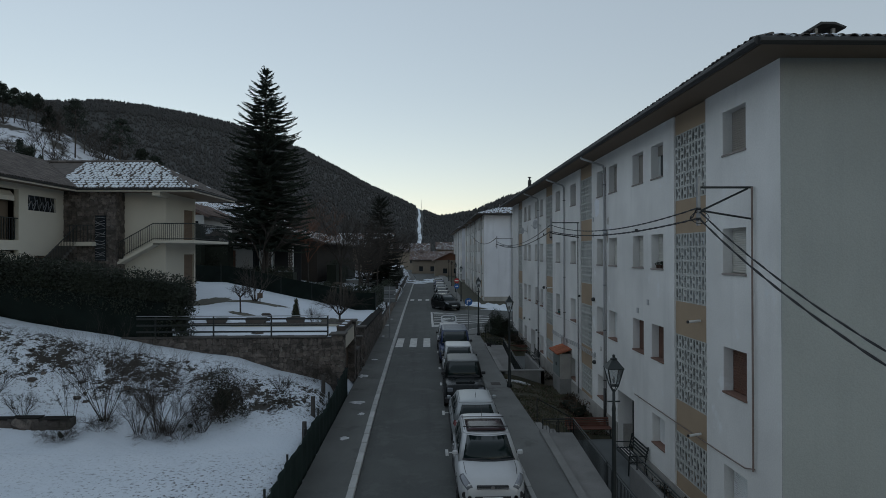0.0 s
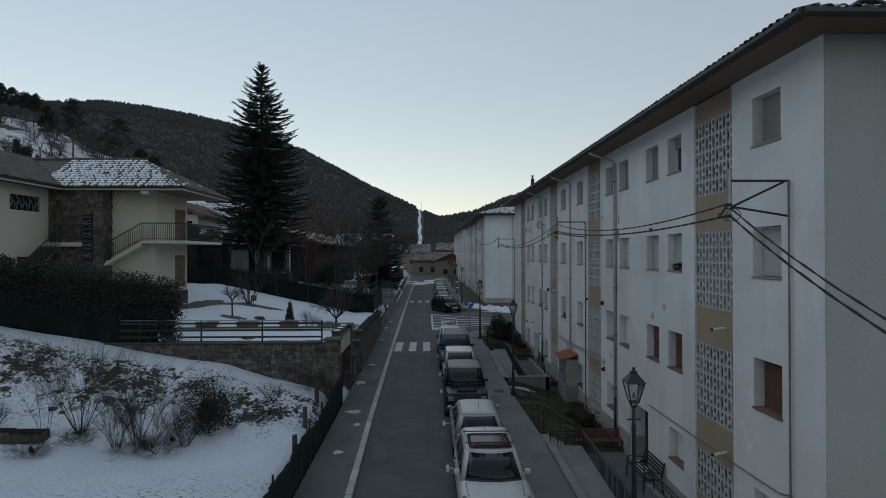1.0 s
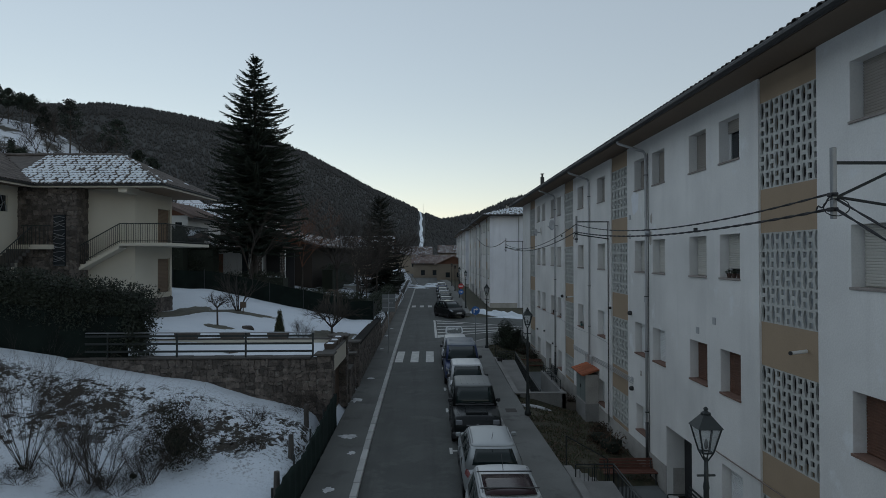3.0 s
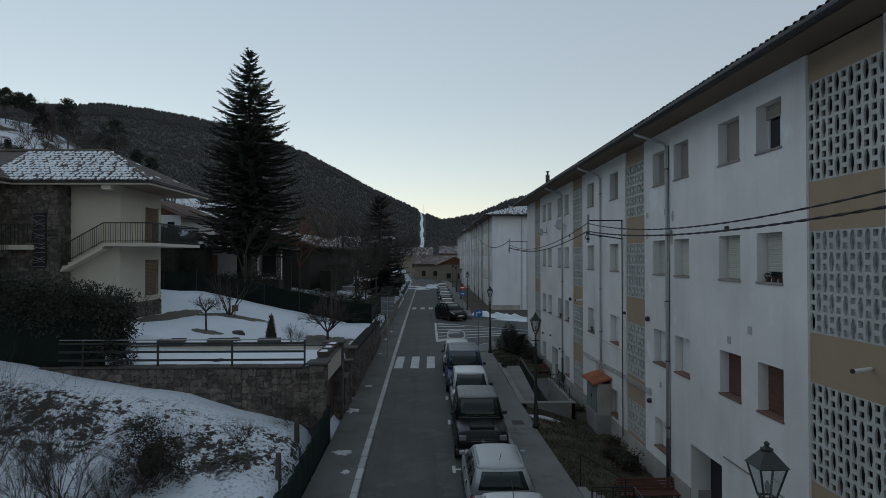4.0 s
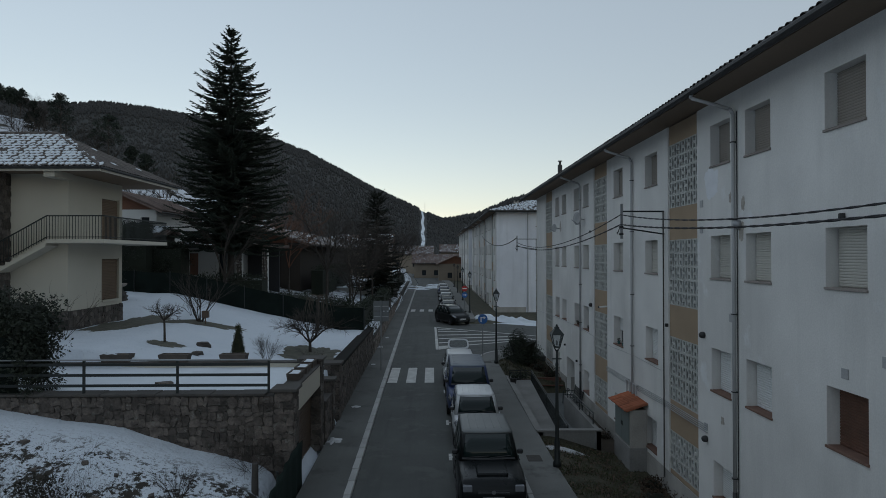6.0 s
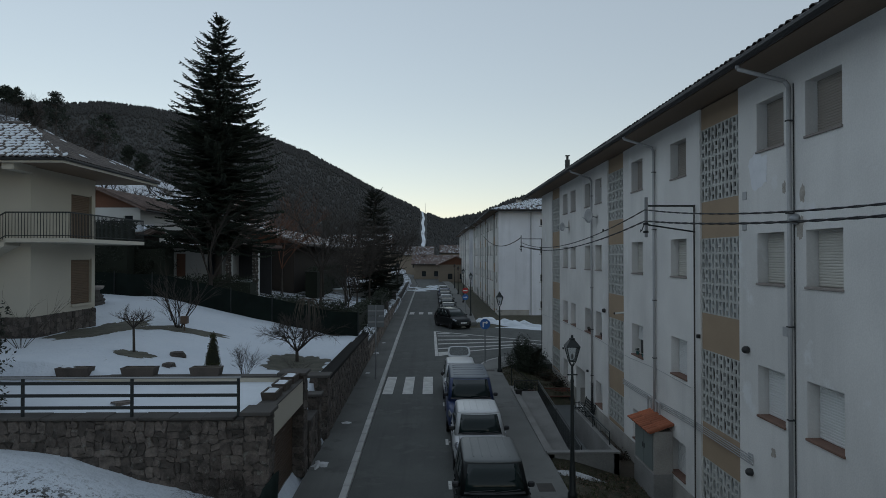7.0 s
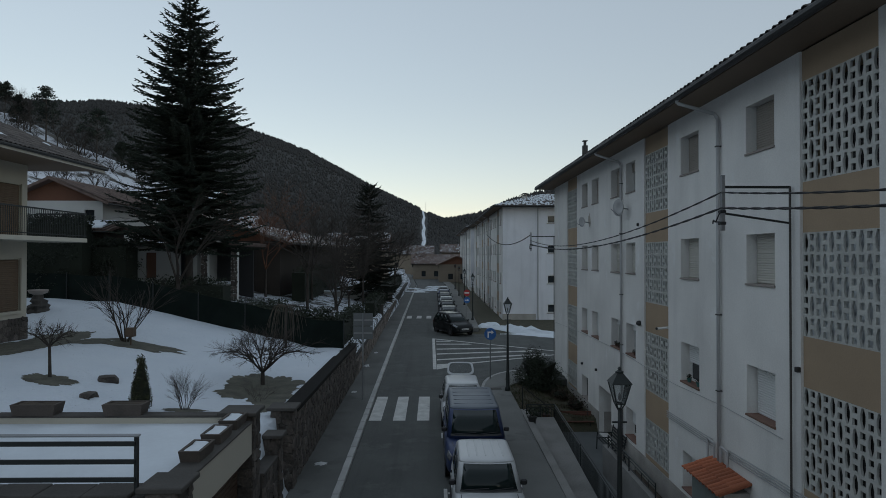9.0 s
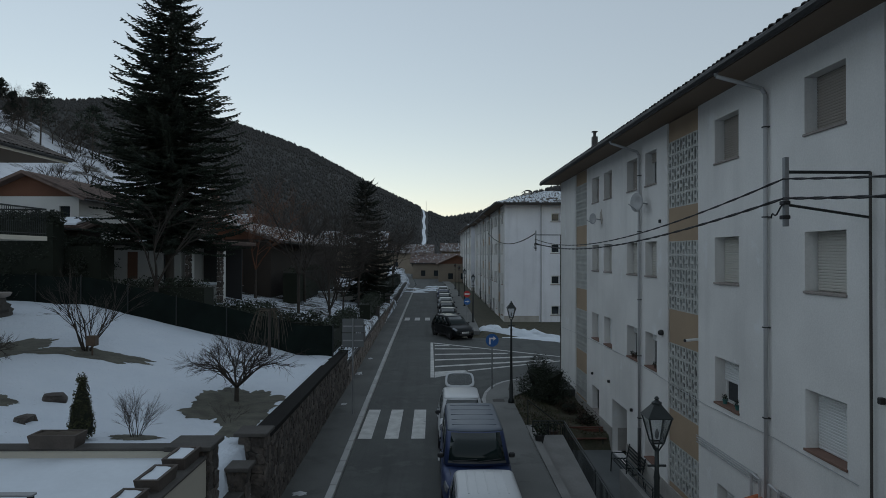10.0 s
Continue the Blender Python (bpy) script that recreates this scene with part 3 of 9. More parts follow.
def slatted(bm, x, y0, y1, z0, z1, pitch=0.05):
    """A roller shutter: one sheet folded into slats."""
    k = max(1, int((z1 - z0) / pitch))
    h = (z1 - z0) / k
    line = []
    for i in range(k):
        z = z0 + i * h
        line += [(x + 0.007, z), (x - 0.003, z + 0.3 * h), (x - 0.003, z + 0.8 * h), (x + 0.007, z + h - 0.002)]
    line += [(x + 0.03, z1), (x + 0.03, z0)]
    a = [bm.verts.new((u, y0, z)) for u, z in line]
    b = [bm.verts.new((u, y1, z)) for u, z in line]
    n = len(line)
    for i in range(n):
        bm.faces.new((a[i], a[(i + 1) % n], b[(i + 1) % n], b[i]))
    bm.faces.new(a[::-1])
    bm.faces.new(b)
    bmesh.ops.recalc_face_normals(bm, faces=bm.faces[:])
    return bm


def make_window(root, x, y0, y1, z0, z1, look_of, depth=0.32):
    """A recessed window; look_of is (shutter material or None, how far it is let down, sill material)."""
    shutter, down, sill_mat = look_of
    xi = x + depth
    w = part("window", boxes(((xi - 0.05, y0, z0), (xi, y0 + 0.06, z1)), ((xi - 0.05, y1 - 0.06, z0), (xi, y1, z1)), ((xi - 0.05, y0 + 0.06, z0), (xi, y1 - 0.06, z0 + 0.07)), ((xi - 0.05, y0 + 0.06, z1 - 0.06), (xi, y1 - 0.06, z1)), ((xi - 0.045, (y0 + y1) / 2 - 0.03, z0 + 0.07), (xi - 0.005, (y0 + y1) / 2 + 0.03, z1 - 0.06))), WFRAME, root)
    part("pane", boxes(((xi - 0.02, y0 + 0.02, z0 + 0.02), (xi - 0.012, y1 - 0.02, z1 - 0.02))), GLASS, w)
    if shutter is not None and down > 0:
        part("shutter", slatted(bmesh.new(), xi - 0.10, y0 + 0.03, y1 - 0.03, z1 - (z1 - z0 - 0.02) * down, z1 - 0.002), shutter, w)
    part("sill", boxes(((x - 0.035, y0 - 0.02, z0 - 0.035), (xi - 0.05, y1 + 0.02, z0 + 0.012)), bevel=0.006), sill_mat, w)
    return w


def lattice_cell(kind):
    """One openwork block: a tall slot, or two small squares; 0.191 wide, unit high 0.375."""
    bm = bmesh.new()
    w, h, t = 0.191, 0.375, 0.04
    outer = [(-w / 2, 0), (w / 2, 0), (w / 2, h), (-w / 2, h)]
    if kind == "slot":
        rings = [[(-0.026, 0.018), (0.026, 0.018), (0.066, 0.13), (0.066, h - 0.13), (0.026, h - 0.018), (-0.026, h - 0.018), (-0.066, h - 0.13), (-0.066, 0.13)]]
    else:
        rings = [[(-0.062, 0.035), (0.062, 0.035), (0.062, 0.145), (-0.062, 0.145)], [(-0.062, h - 0.145), (0.062, h - 0.145), (0.062, h - 0.035), (-0.062, h - 0.035)]]

    def v(u, z, d):
        return bm.verts.new((d, u, z))

    if kind == "slot":
        r = rings[0]
        of = [v(u, z, 0) for u, z in outer]
        rf = [v(u, z, 0) for u, z in r]
        rb = [v(u, z, t) for u, z in r]
        bm.faces.new((of[0], of[1], rf[1], rf[0]))
        bm.faces.new((of[1], of[2], rf[4], rf[3], rf[2], rf[1]))
        bm.faces.new((of[2], of[3], rf[5], rf[4]))
        bm.faces.new((of[3], of[0], rf[0], rf[7], rf[6], rf[5]))
        for i in range(8):
            bm.faces.new((rf[i], rf[(i + 1) % 8], rb[(i + 1) % 8], rb[i]))
    else:
        us, zs = [-w / 2, -0.062, 0.062, w / 2], [0, 0.035, 0.145, h - 0.145, h - 0.035, h]
        for i in range(3):
            for j in range(5):
                if i == 1 and j in (1, 3):
                    continue
                bm.faces.new([v(us[i + a], zs[j + b], 0) for a, b in ((0, 0), (1, 0), (1, 1), (0, 1))])
        for r in rings:
            rf = [v(u, z, 0) for u, z in r]
            rb = [v(u, z, t) for u, z in r]
            for i in range(4):
                bm.faces.new((rf[i], rf[(i + 1) % 4], rb[(i + 1) % 4], rb[i]))
    bmesh.ops.remove_doubles(bm, verts=bm.verts[:], dist=0.0005)
    bmesh.ops.recalc_face_normals(bm, faces=bm.faces[:])
    bmesh.ops.reverse_faces(bm, faces=[f for f in bm.faces if abs(f.normal.x) > 0.9 and f.normal.x > 0])
    return mesh_of("breeze_block", bm, LATTICE)


CELLS = [lattice_cell("slot"), lattice_cell("squares")]


def merged(name, items, material, parent=None, smooth=False):
    """Many placed copies of small meshes as one joined object of kind stuff; items: (mesh, matrix)."""
    cache, cos, faces, base = {}, [], [], 0
    for me, m in items:
        if me.name not in cache:
            co = np.empty(len(me.vertices) * 3)
            me.vertices.foreach_get("co", co)
            cache[me.name] = (co.reshape(-1, 3), [tuple(p.vertices) for p in me.polygons])
        co, fs = cache[me.name]
        a = np.array(m)
        cos.append(co @ a[:3, :3].T + a[:3, 3])
        faces += [tuple(v + base for v in f) for f in fs]
        base += len(co)
    me = bpy.data.meshes.new(name)
    if cos:
        me.from_pydata(np.concatenate(cos).tolist(), [], faces)
    me.materials.append(material)
    if smooth:
        me.polygons.foreach_set("use_smooth", [True] * len(me.polygons))
    ob = new(name, me)
    ob.parent = parent
    ob["kind"] = "stuff"
    return ob


def make_screen(root, x, y0, y1, z0, z1, single, pale):
    """An openwork stairwell screen of breeze blocks."""
    cols = 11
    rows = max(1, round((z1 - z0) / 0.375))
    sy, sz = (y1 - y0) / cols / 0.191, (z1 - z0) / rows / 0.375
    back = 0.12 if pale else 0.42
    # backing sheet; the DIM one paints in the dark of the stairwell
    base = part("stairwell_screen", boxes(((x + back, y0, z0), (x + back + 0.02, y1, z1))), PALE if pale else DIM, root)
    if single:
        for i in range(cols):
            for j in range(rows):
                ob = new("breeze_block", CELLS[(i + j) % 2])
                ob.parent = base
                ob.matrix_local = Matrix.LocRotScale((x, y0 + (i + 0.5) * (y1 - y0) / cols, z0 + j * (z1 - z0) / rows), None, (1, sy, sz))
    else:
        items = []
        for i in range(cols):
            for j in range(rows):
                m = Matrix.LocRotScale((x, y0 + (i + 0.5) * (y1 - y0) / cols, z0 + j * (z1 - z0) / rows), None, (1, sy, sz))
                items.append((CELLS[(i + j) % 2], m))
        merged("breeze_block", items, LATTICE, base)
    return base


def tile_mesh(length=0.42, w=0.2, h=0.075):
    """A barrel roof tile along -x, slightly tapered."""
    bm = bmesh.new()
    k = 6
    rings = []
    for x, s in ((-length, 1.0), (0, 0.8)):
        rings.append([bm.verts.new((x, -w / 2 * s * math.cos(math.pi * i / k), h * s * math.sin(math.pi * i / k))) for i in range(k + 1)])
    inner = [bm.verts.new((-length, -(w / 2 - 0.016) * math.cos(math.pi * i / k), (h - 0.016) * math.sin(math.pi * i / k))) for i in range(k + 1)]
    for i in range(k):
        bm.faces.new((rings[0][i], rings[0][i + 1], rings[1][i + 1], rings[1][i]))
        bm.faces.new((rings[0][i], inner[i], inner[i + 1], rings[0][i + 1]))
    return mesh_of("roof_tile", bm, TILE)


TILE_DATA = tile_mesh()


def hip_roof(root, x0, x1, y0, y1, z, rise, material, snow=0.0, tiles=True, pitch=0.23, seed=1, skip_piece=False):
    """A hipped roof of barrel tiles over the rectangle of the eaves: deck, tile rows and lying snow."""
    w = x1 - x0
    hx, run = (x0 + x1) / 2, min((x1 - x0) / 2, (y1 - y0) / 2)
    if (y1 - y0) >= w:
        ra, rb = Vector((hx, y0 + run, z + rise)), Vector((hx, y1 - run, z + rise))
    else:
        hy = (y0 + y1) / 2
        ra, rb = Vector((x0 + run, hy, z + rise)), Vector((x1 - run, hy, z + rise))
    c = [Vector(p) for p in ((x0, y0, z), (x1, y0, z), (x1, y1, z), (x0, y1, z))]
    bm = bmesh.new()
    lo = [bm.verts.new(p) for p in c]
    a, b = bm.verts.new(ra), bm.verts.new(rb)
    if (y1 - y0) >= w:
        sides = [(lo[0], lo[1], a), (lo[1], lo[2], b, a), (lo[2], lo[3], b), (lo[3], lo[0], a, b)]
    else:
        sides = [(lo[0], lo[1], b, a), (lo[1], lo[2], b), (lo[2], lo[3], a, b), (lo[3], lo[0], a)]
    for f in sides:
        bm.faces.new(f)
    bm.faces.new(lo[::-1])
    roof = part("roof", bm, material, root)
    return roof, ra, rb


def slope_tiles(parent, corner, along, up, width_at, count_along, rows, material, single, name="roof_tile", snow=0.0, seed=3, rowlen=0.36, pitch=0.225, drop=0.0):
    """Barrel tiles on one slope. corner: low left point; along, up: unit vectors in the slope;
    width_at(v): allowed span (a, b) along the eave at height v up the slope."""
    rnd = random.Random(seed)
    normal = along.cross(up).normalized()
    if normal.z < 0:
        normal = -normal
    frame_m = Matrix.Identity(4)
    frame_m.col[0] = (*up, 0)
    frame_m.col[1] = (*along, 0)
    frame_m.col[2] = (*normal, 0)
    data = TILE_DATA if material is TILE else tile_copy(material)
    items, caps = [], []
    for j in range(rows):
        v = j * rowlen
        a, b = width_at(v)
        for i in range(count_along):
            u = (i + 0.5) * pitch
            if not a <= u <= b:
                continue
            p = corner + along * (u + rnd.uniform(-0.01, 0.01)) + up * (v + rowlen + rnd.uniform(-0.02, 0.02)) + normal * (0.012 + 0.004 * rnd.random() + drop)
            m = Matrix.Translation(p) @ frame_m @ Matrix.Rotation(rnd.uniform(-0.03, 0.03), 4, "Z")
            if single:
                ob = new(name, data)
                ob.parent = parent
                ob.matrix_local = m
            else:
                items.append((data, m))
            if snow and rnd.random() < snow * (0.75 + 0.5 * noise.noise(p * 0.35)):
                s = rnd.uniform(0.7, 1.1)
                caps.append((SNOW_LUMP, m @ Matrix.Translation((-0.20, pitch / 2 * rnd.uniform(-0.6, 0.6), 0.035)) @ Matrix.Diagonal((0.26 * s, 0.145 * s, 0.055, 1))))
    if items:
        merged("roof_tile", items, material, parent)
    if caps:
        merged("lying_snow", caps, SNOW, parent, True)["label"] = "melting snow lying on the tiles"


def lump():
    bm = bmesh.new()
    bmesh.ops.create_icosphere(bm, subdivisions=1, radius=1)
    return mesh_of("snow_lump", bm, SNOW, True)


SNOW_LUMP = lump()
TILE_COPIES = {}


def tile_copy(material):
    if material.name not in TILE_COPIES:
        me = TILE_DATA.copy()
        me.materials.clear()
        me.materials.append(material)
        TILE_COPIES[material.name] = me
    return TILE_COPIES[material.name]


def make_block(at, label, near=True, second_floor=None, depth=10.5, plinth=0.0):
    """A four-storey block of flats; its street front faces -x."""
    root = thing("apartment_building", label, "building", at)
    X = FACADE_X
    holes = [(a, b, c, d) for a, b in WINDOW_Y for c, d in ROWS_Z] + [(a, b, c, d) for a, b, c, d in GROUND_Y] + [(a, b, c, d) for a, b, c, d in DOOR_Y]
    holes += [(a - 0.0, b + 0.0, -0.4, EAVE_Z) for a, b in SCREEN_Y]
    part("street_wall", holed_wall(bmesh.new(), END0, END1, -1.6, EAVE_Z, holes, lambda u, v, w: (X + w, u, v), 0.32), PLASTER, root)
    # ochre stairwell bays, set back a little
    for k, (a, b) in enumerate(SCREEN_Y):
        sh = [(a, b, c, d) for c, d in SCREEN_Z]
        part("stairwell_bay", holed_wall(bmesh.new(), a, b, -0.4, EAVE_Z, sh, lambda u, v, w: (X + 0.05 + w, u, v), 0.42), OCHRE, root, "ochre stairwell bay")
        for i, (c, d) in enumerate(SCREEN_Z):
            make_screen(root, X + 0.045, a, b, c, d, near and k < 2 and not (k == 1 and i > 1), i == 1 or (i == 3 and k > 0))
    gw = [] if near else [(4.2, 4.95, c + 0.1, d - 0.2) for c, d in ROWS_Z] + [(4.2, 4.95, 0.35, 1.15)]
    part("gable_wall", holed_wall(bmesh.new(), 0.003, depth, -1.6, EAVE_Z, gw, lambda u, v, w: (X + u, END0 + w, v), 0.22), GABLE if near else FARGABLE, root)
    for a, b, c, d in gw:
        gwin = part("window", boxes(((X + a, END0 + 0.16, c), (X + b, END0 + 0.2, d))), GLASS, root)
        part("frame", boxes(((X + a, END0 + 0.12, c), (X + a + 0.07, END0 + 0.16, d)), ((X + b - 0.07, END0 + 0.12, c), (X + b, END0 + 0.16, d)), ((X + a + 0.07, END0 + 0.12, d - 0.07), (X + b - 0.07, END0 + 0.16, d)), ((X + a + 0.07, END0 + 0.12, c), (X + b - 0.07, END0 + 0.16, c + 0.07))), WFRAME, gwin)
        part("sill", boxes(((X + a - 0.08, END0 - 0.05, c - 0.07), (X + b + 0.08, END0 + 0.12, c))), GSILL, gwin)
    if not near:
        part("gable_plinth", boxes(((X - 0.02, END0 - 0.03, -1.6), (X + 3.1, END0 - 0.003, 0.25)), ((X + 3.1, END0 - 0.03, -1.6), (X + depth, END0 - 0.003, -0.35))), PLINTH, root, "grey stone plinth")
        part("downpipe", tubes([(X + 3.3, END0 - 0.07, EAVE_Z), (X + 3.3, END0 - 0.07, -0.6)], 0.05, 8), PIPE, root)
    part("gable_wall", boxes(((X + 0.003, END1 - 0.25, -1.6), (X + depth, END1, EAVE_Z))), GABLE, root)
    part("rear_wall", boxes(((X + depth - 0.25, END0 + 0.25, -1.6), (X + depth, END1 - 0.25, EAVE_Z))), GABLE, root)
    # near-black floor and wall sheets, added as the dark of unlit rooms
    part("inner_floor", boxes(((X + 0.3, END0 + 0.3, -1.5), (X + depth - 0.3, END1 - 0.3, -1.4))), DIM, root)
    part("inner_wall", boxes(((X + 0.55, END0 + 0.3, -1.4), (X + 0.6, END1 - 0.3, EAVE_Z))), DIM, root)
    part("plinth", boxes(((X - 0.025, END0 - 0.02, -1.6), (X + 0.0, DOOR_Y[0][0], -0.36)), ((X - 0.025, DOOR_Y[0][1], -1.6), (X + 0.0, DOOR_Y[1][0], -0.05)), ((X - 0.025, DOOR_Y[1][1], -1.6), (X + 0.0, END1 + 0.02, -0.0))), PLINTH, root, "stained cement plinth")
    # eaves
    o = 0.80
    part("soffit", boxes(((X - o, END0 - o, EAVE_Z), (X + depth + o, END1 + o, EAVE_Z + 0.07))), SOFFIT, root, "brown painted soffit")
    ex0, ex1, ey0, ey1 = X - o - 0.05, X + depth + o + 0.05, END0 - o - 0.05, END1 + o + 0.05
    rise = 1.75
    roof, ra, rb = hip_roof(root, ex0, ex1, ey0, ey1, EAVE_Z + 0.10, rise, TILE)
    run = (ex1 - ex0) / 2
    up_w = Vector((run, 0, rise)).normalized()
    L = math.hypot(run, rise)
    n_al = int((ey1 - ey0) / 0.225)
    span = ey1 - ey0

    def west(v):
        t = v / L * run
        return t, span - t

    def south(v):
        t = v / L * run
        return t, (ex1 - ex0) - t

    low = 2
    slope_tiles(roof, Vector((ex0 - 0.06, ey0, EAVE_Z + 0.085)), Vector((0, 1, 0)), up_w, west, n_al, 1, TILE, near, seed=5)
    slope_tiles(roof, Vector((ex0 - 0.06, ey0, EAVE_Z + 0.085)) + up_w * 0.36, Vector((0, 1, 0)), up_w, lambda v: west(v + 0.36), n_al, 5 if near else 12, TILE, False, seed=6, snow=0.0 if near else 0.25)
    up_s = Vector((0, run, rise)).normalized()
    slope_tiles(roof, Vector((ex0, ey0 - 0.06, EAVE_Z + 0.085)), Vector((1, 0, 0)), up_s, south, int((ex1 - ex0) / 0.225), 1, TILE, near, seed=8, snow=0.9)
    slope_tiles(roof, Vector((ex0, ey0 - 0.06, EAVE_Z + 0.085)) + up_s * 0.36, Vector((1, 0, 0)), up_s, lambda v: south(v + 0.36), int((ex1 - ex0) / 0.225), 6 if near else 14, TILE, False, seed=9, snow=1.5 if near else 1.3)
    # gutters: half-round channel along the eaves
    for nm, p, q in (("gutter", (ex0 - 0.07, ey0 - 0.07, EAVE_Z + 0.045), (ex0 - 0.07, ey1, EAVE_Z + 0.045)), ("gutter", (ex0 - 0.07, ey0 - 0.07, EAVE_Z + 0.045), (ex1, ey0 - 0.07, EAVE_Z + 0.045))):
        part(nm, tube(bmesh.new(), p, q, 0.085, n=10), GUTTER, root)
    for k, y in enumerate((24.45, 31.97, 39.75)):
        pts = [(ex0 - 0.05, y + 0.35, EAVE_Z + 0.05), (ex0 - 0.05, y + 0.35, EAVE_Z - 0.10), (X - 0.12, y + 0.05, EAVE_Z - 0.42), (X - 0.07, y, EAVE_Z - 0.55), (X - 0.07, y, 0.9)]
        part("downpipe", tubes(pts, 0.043, 10), PIPE, root, "", True)
        part("pipe_shoe", tubes([(X - 0.07, y, 0.9), (X - 0.07, y, -0.6)], 0.05, 10), GUTTER, root, "dark iron foot of the downpipe", True)
        if k == 0:
            part("riser_cable", tubes([(X - 0.02, y - 0.075, EAVE_Z - 0.5), (X - 0.02, y - 0.075, 1.5), (X - 0.02, y - 0.08, -0.3)], 0.010, 6), CABLE, root)
        for z in (1.2, 3.2, 5.0, 7.2, 9.0):
            part("pipe_clip", boxes(((X - 0.122, y - 0.052, z), (X, y + 0.052, z + 0.025))), GUTTER, root)
    rnd = random.Random(11)
    for i, (a, b) in enumerate(WINDOW_Y):
        for j, (c, d) in enumerate(ROWS_Z):
            pick = (SHUTTER, rnd.choice((1, 1, 0.92, 1)), GSILL)
            if j == 2:
                pick = (WSHUTTER, rnd.choice((1, 0.85, 0.6)), SILL)
            if j == 1:
                pick = (LSHUTTER, 1, GSILL)
            if near and (i, j) in ((0, 2), (1, 2), (2, 2)):
                pick = (BSHUTTER, 1, SILL)
            if near and (i, j) in ((1, 0), (7, 0)):
                pick = (SHUTTER, 0.3, GSILL)
            if near and (i, j) == (1, 1):
                pick = (LSHUTTER, 0.8, GSILL)
            if near and (i, j) in ((3, 2), (4, 2), (5, 2), (9, 2), (10, 2)):
                pick = (WSHUTTER, 1, SILL)
            if near and (i, j) == (6, 2):
                pick = (WSHUTTER, 0.52, SILL)
            if near and (i, j) in ((7, 2), (8, 2)):
                pick = (WSHUTTER, 0.25, SILL)
            make_window(root, X, a, b, c, d, pick)
    for i, (a, b, c, d) in enumerate(GROUND_Y):
        make_window(root, X, a, b, c, d, (GUTTER if i == 6 else WSHUTTER, (1, 1, 1, 1, 0.9, 0.6, 1)[i], GSILL if i == 6 else SILL))
    for a, b, c, d in DOOR_Y:
        part("porch_back", boxes(((X + 0.9, a - 0.3, c), (X + 0.95, b + 0.3, d + 0.2))), PLASTER, root)
        part("porch_wall", boxes(((X + 0.32, a - 0.12, c), (X + 0.9, a, d))), PLASTER, root)
        part("porch_wall", boxes(((X + 0.32, b, c), (X + 0.9, b + 0.12, d))), PLASTER, root)
        part("porch_dado", boxes(((X + 0.2, b - 0.02, c), (X + 0.9, b - 0.003, c + 0.85))), PLINTH, root, "grey stone dado of the porch")
        part("porch_ceiling", boxes(((X + 0.32, a, d), (X + 0.9, b, d + 0.08))), PLASTER, root)
        door = part("entrance_door", boxes(((X + 0.84, a + 0.25, c), (X + 0.9, a + 0.35, d - 0.1)), ((X + 0.84, b - 0.95, c), (X + 0.9, b - 0.85, d - 0.1)), ((X + 0.84, a + 0.35, d - 0.2), (X + 0.9, b - 0.95, d - 0.1)), ((X + 0.84, a + 0.35, c), (X + 0.9, b - 0.95, c + 0.25))), BLACKMETAL, root, "dark metal entrance door")
        part("pane", boxes(((X + 0.87, a + 0.35, c + 0.25), (X + 0.88, b - 0.95, d - 0.2))), GLASS, door)
    for y, z in ((49.25, 12.35),):
        ch = part("chimney", boxes(((X + 0.8, y - 0.12, EAVE_Z + 0.4), (X + 1.04, y + 0.12, z - 0.3)), ((X + 0.86, y - 0.06, z - 0.3), (X + 0.98, y + 0.06, z - 0.08)), ((X + 0.80, y - 0.12, z - 0.08), (X + 1.04, y + 0.12, z - 0.04))), GUTTER, root)
    cx, cy = X + 2.15, 14.2
    part("chimney", boxes(((cx, cy, 10.6), (cx + 0.5, cy + 0.5, 11.5)), ((cx, cy, 11.5), (cx + 0.07, cy + 0.07, 11.66)), ((cx + 0.43, cy + 0.43, 11.5), (cx + 0.5, cy + 0.5, 11.66)), ((cx, cy + 0.43, 11.5), (cx + 0.07, cy + 0.5, 11.66)), ((cx + 0.43, cy, 11.5), (cx + 0.5, cy + 0.07, 11.66))), PLINTH, root, "brick chimney with a tiled cap")
    part("chimney_cap", prism(bmesh.new(), [(-0.24, -0.10), (-0.20, -0.13), (0.10, 0.06), (0.40, 0.06), (0.68, -0.04), (0.70, 0.0), (0.42, 0.11), (0.08, 0.11)], lambda u, v, w: (cx + u, cy - 0.12 + w, 11.66 + v), 0.74), GUTTER, root, "dark sheet cap of the chimney")
    return root


block_a = make_block((0, 0, 0), "white four-storey apartment block with ochre stairwell bays")
block_b = make_block((-0.35, 64.2, 0.75), "white four-storey apartment block with snow on its roof", near=False)
block_c = make_block((-0.6, 110.5, 0.9), "far white four-storey apartment block", near=False)


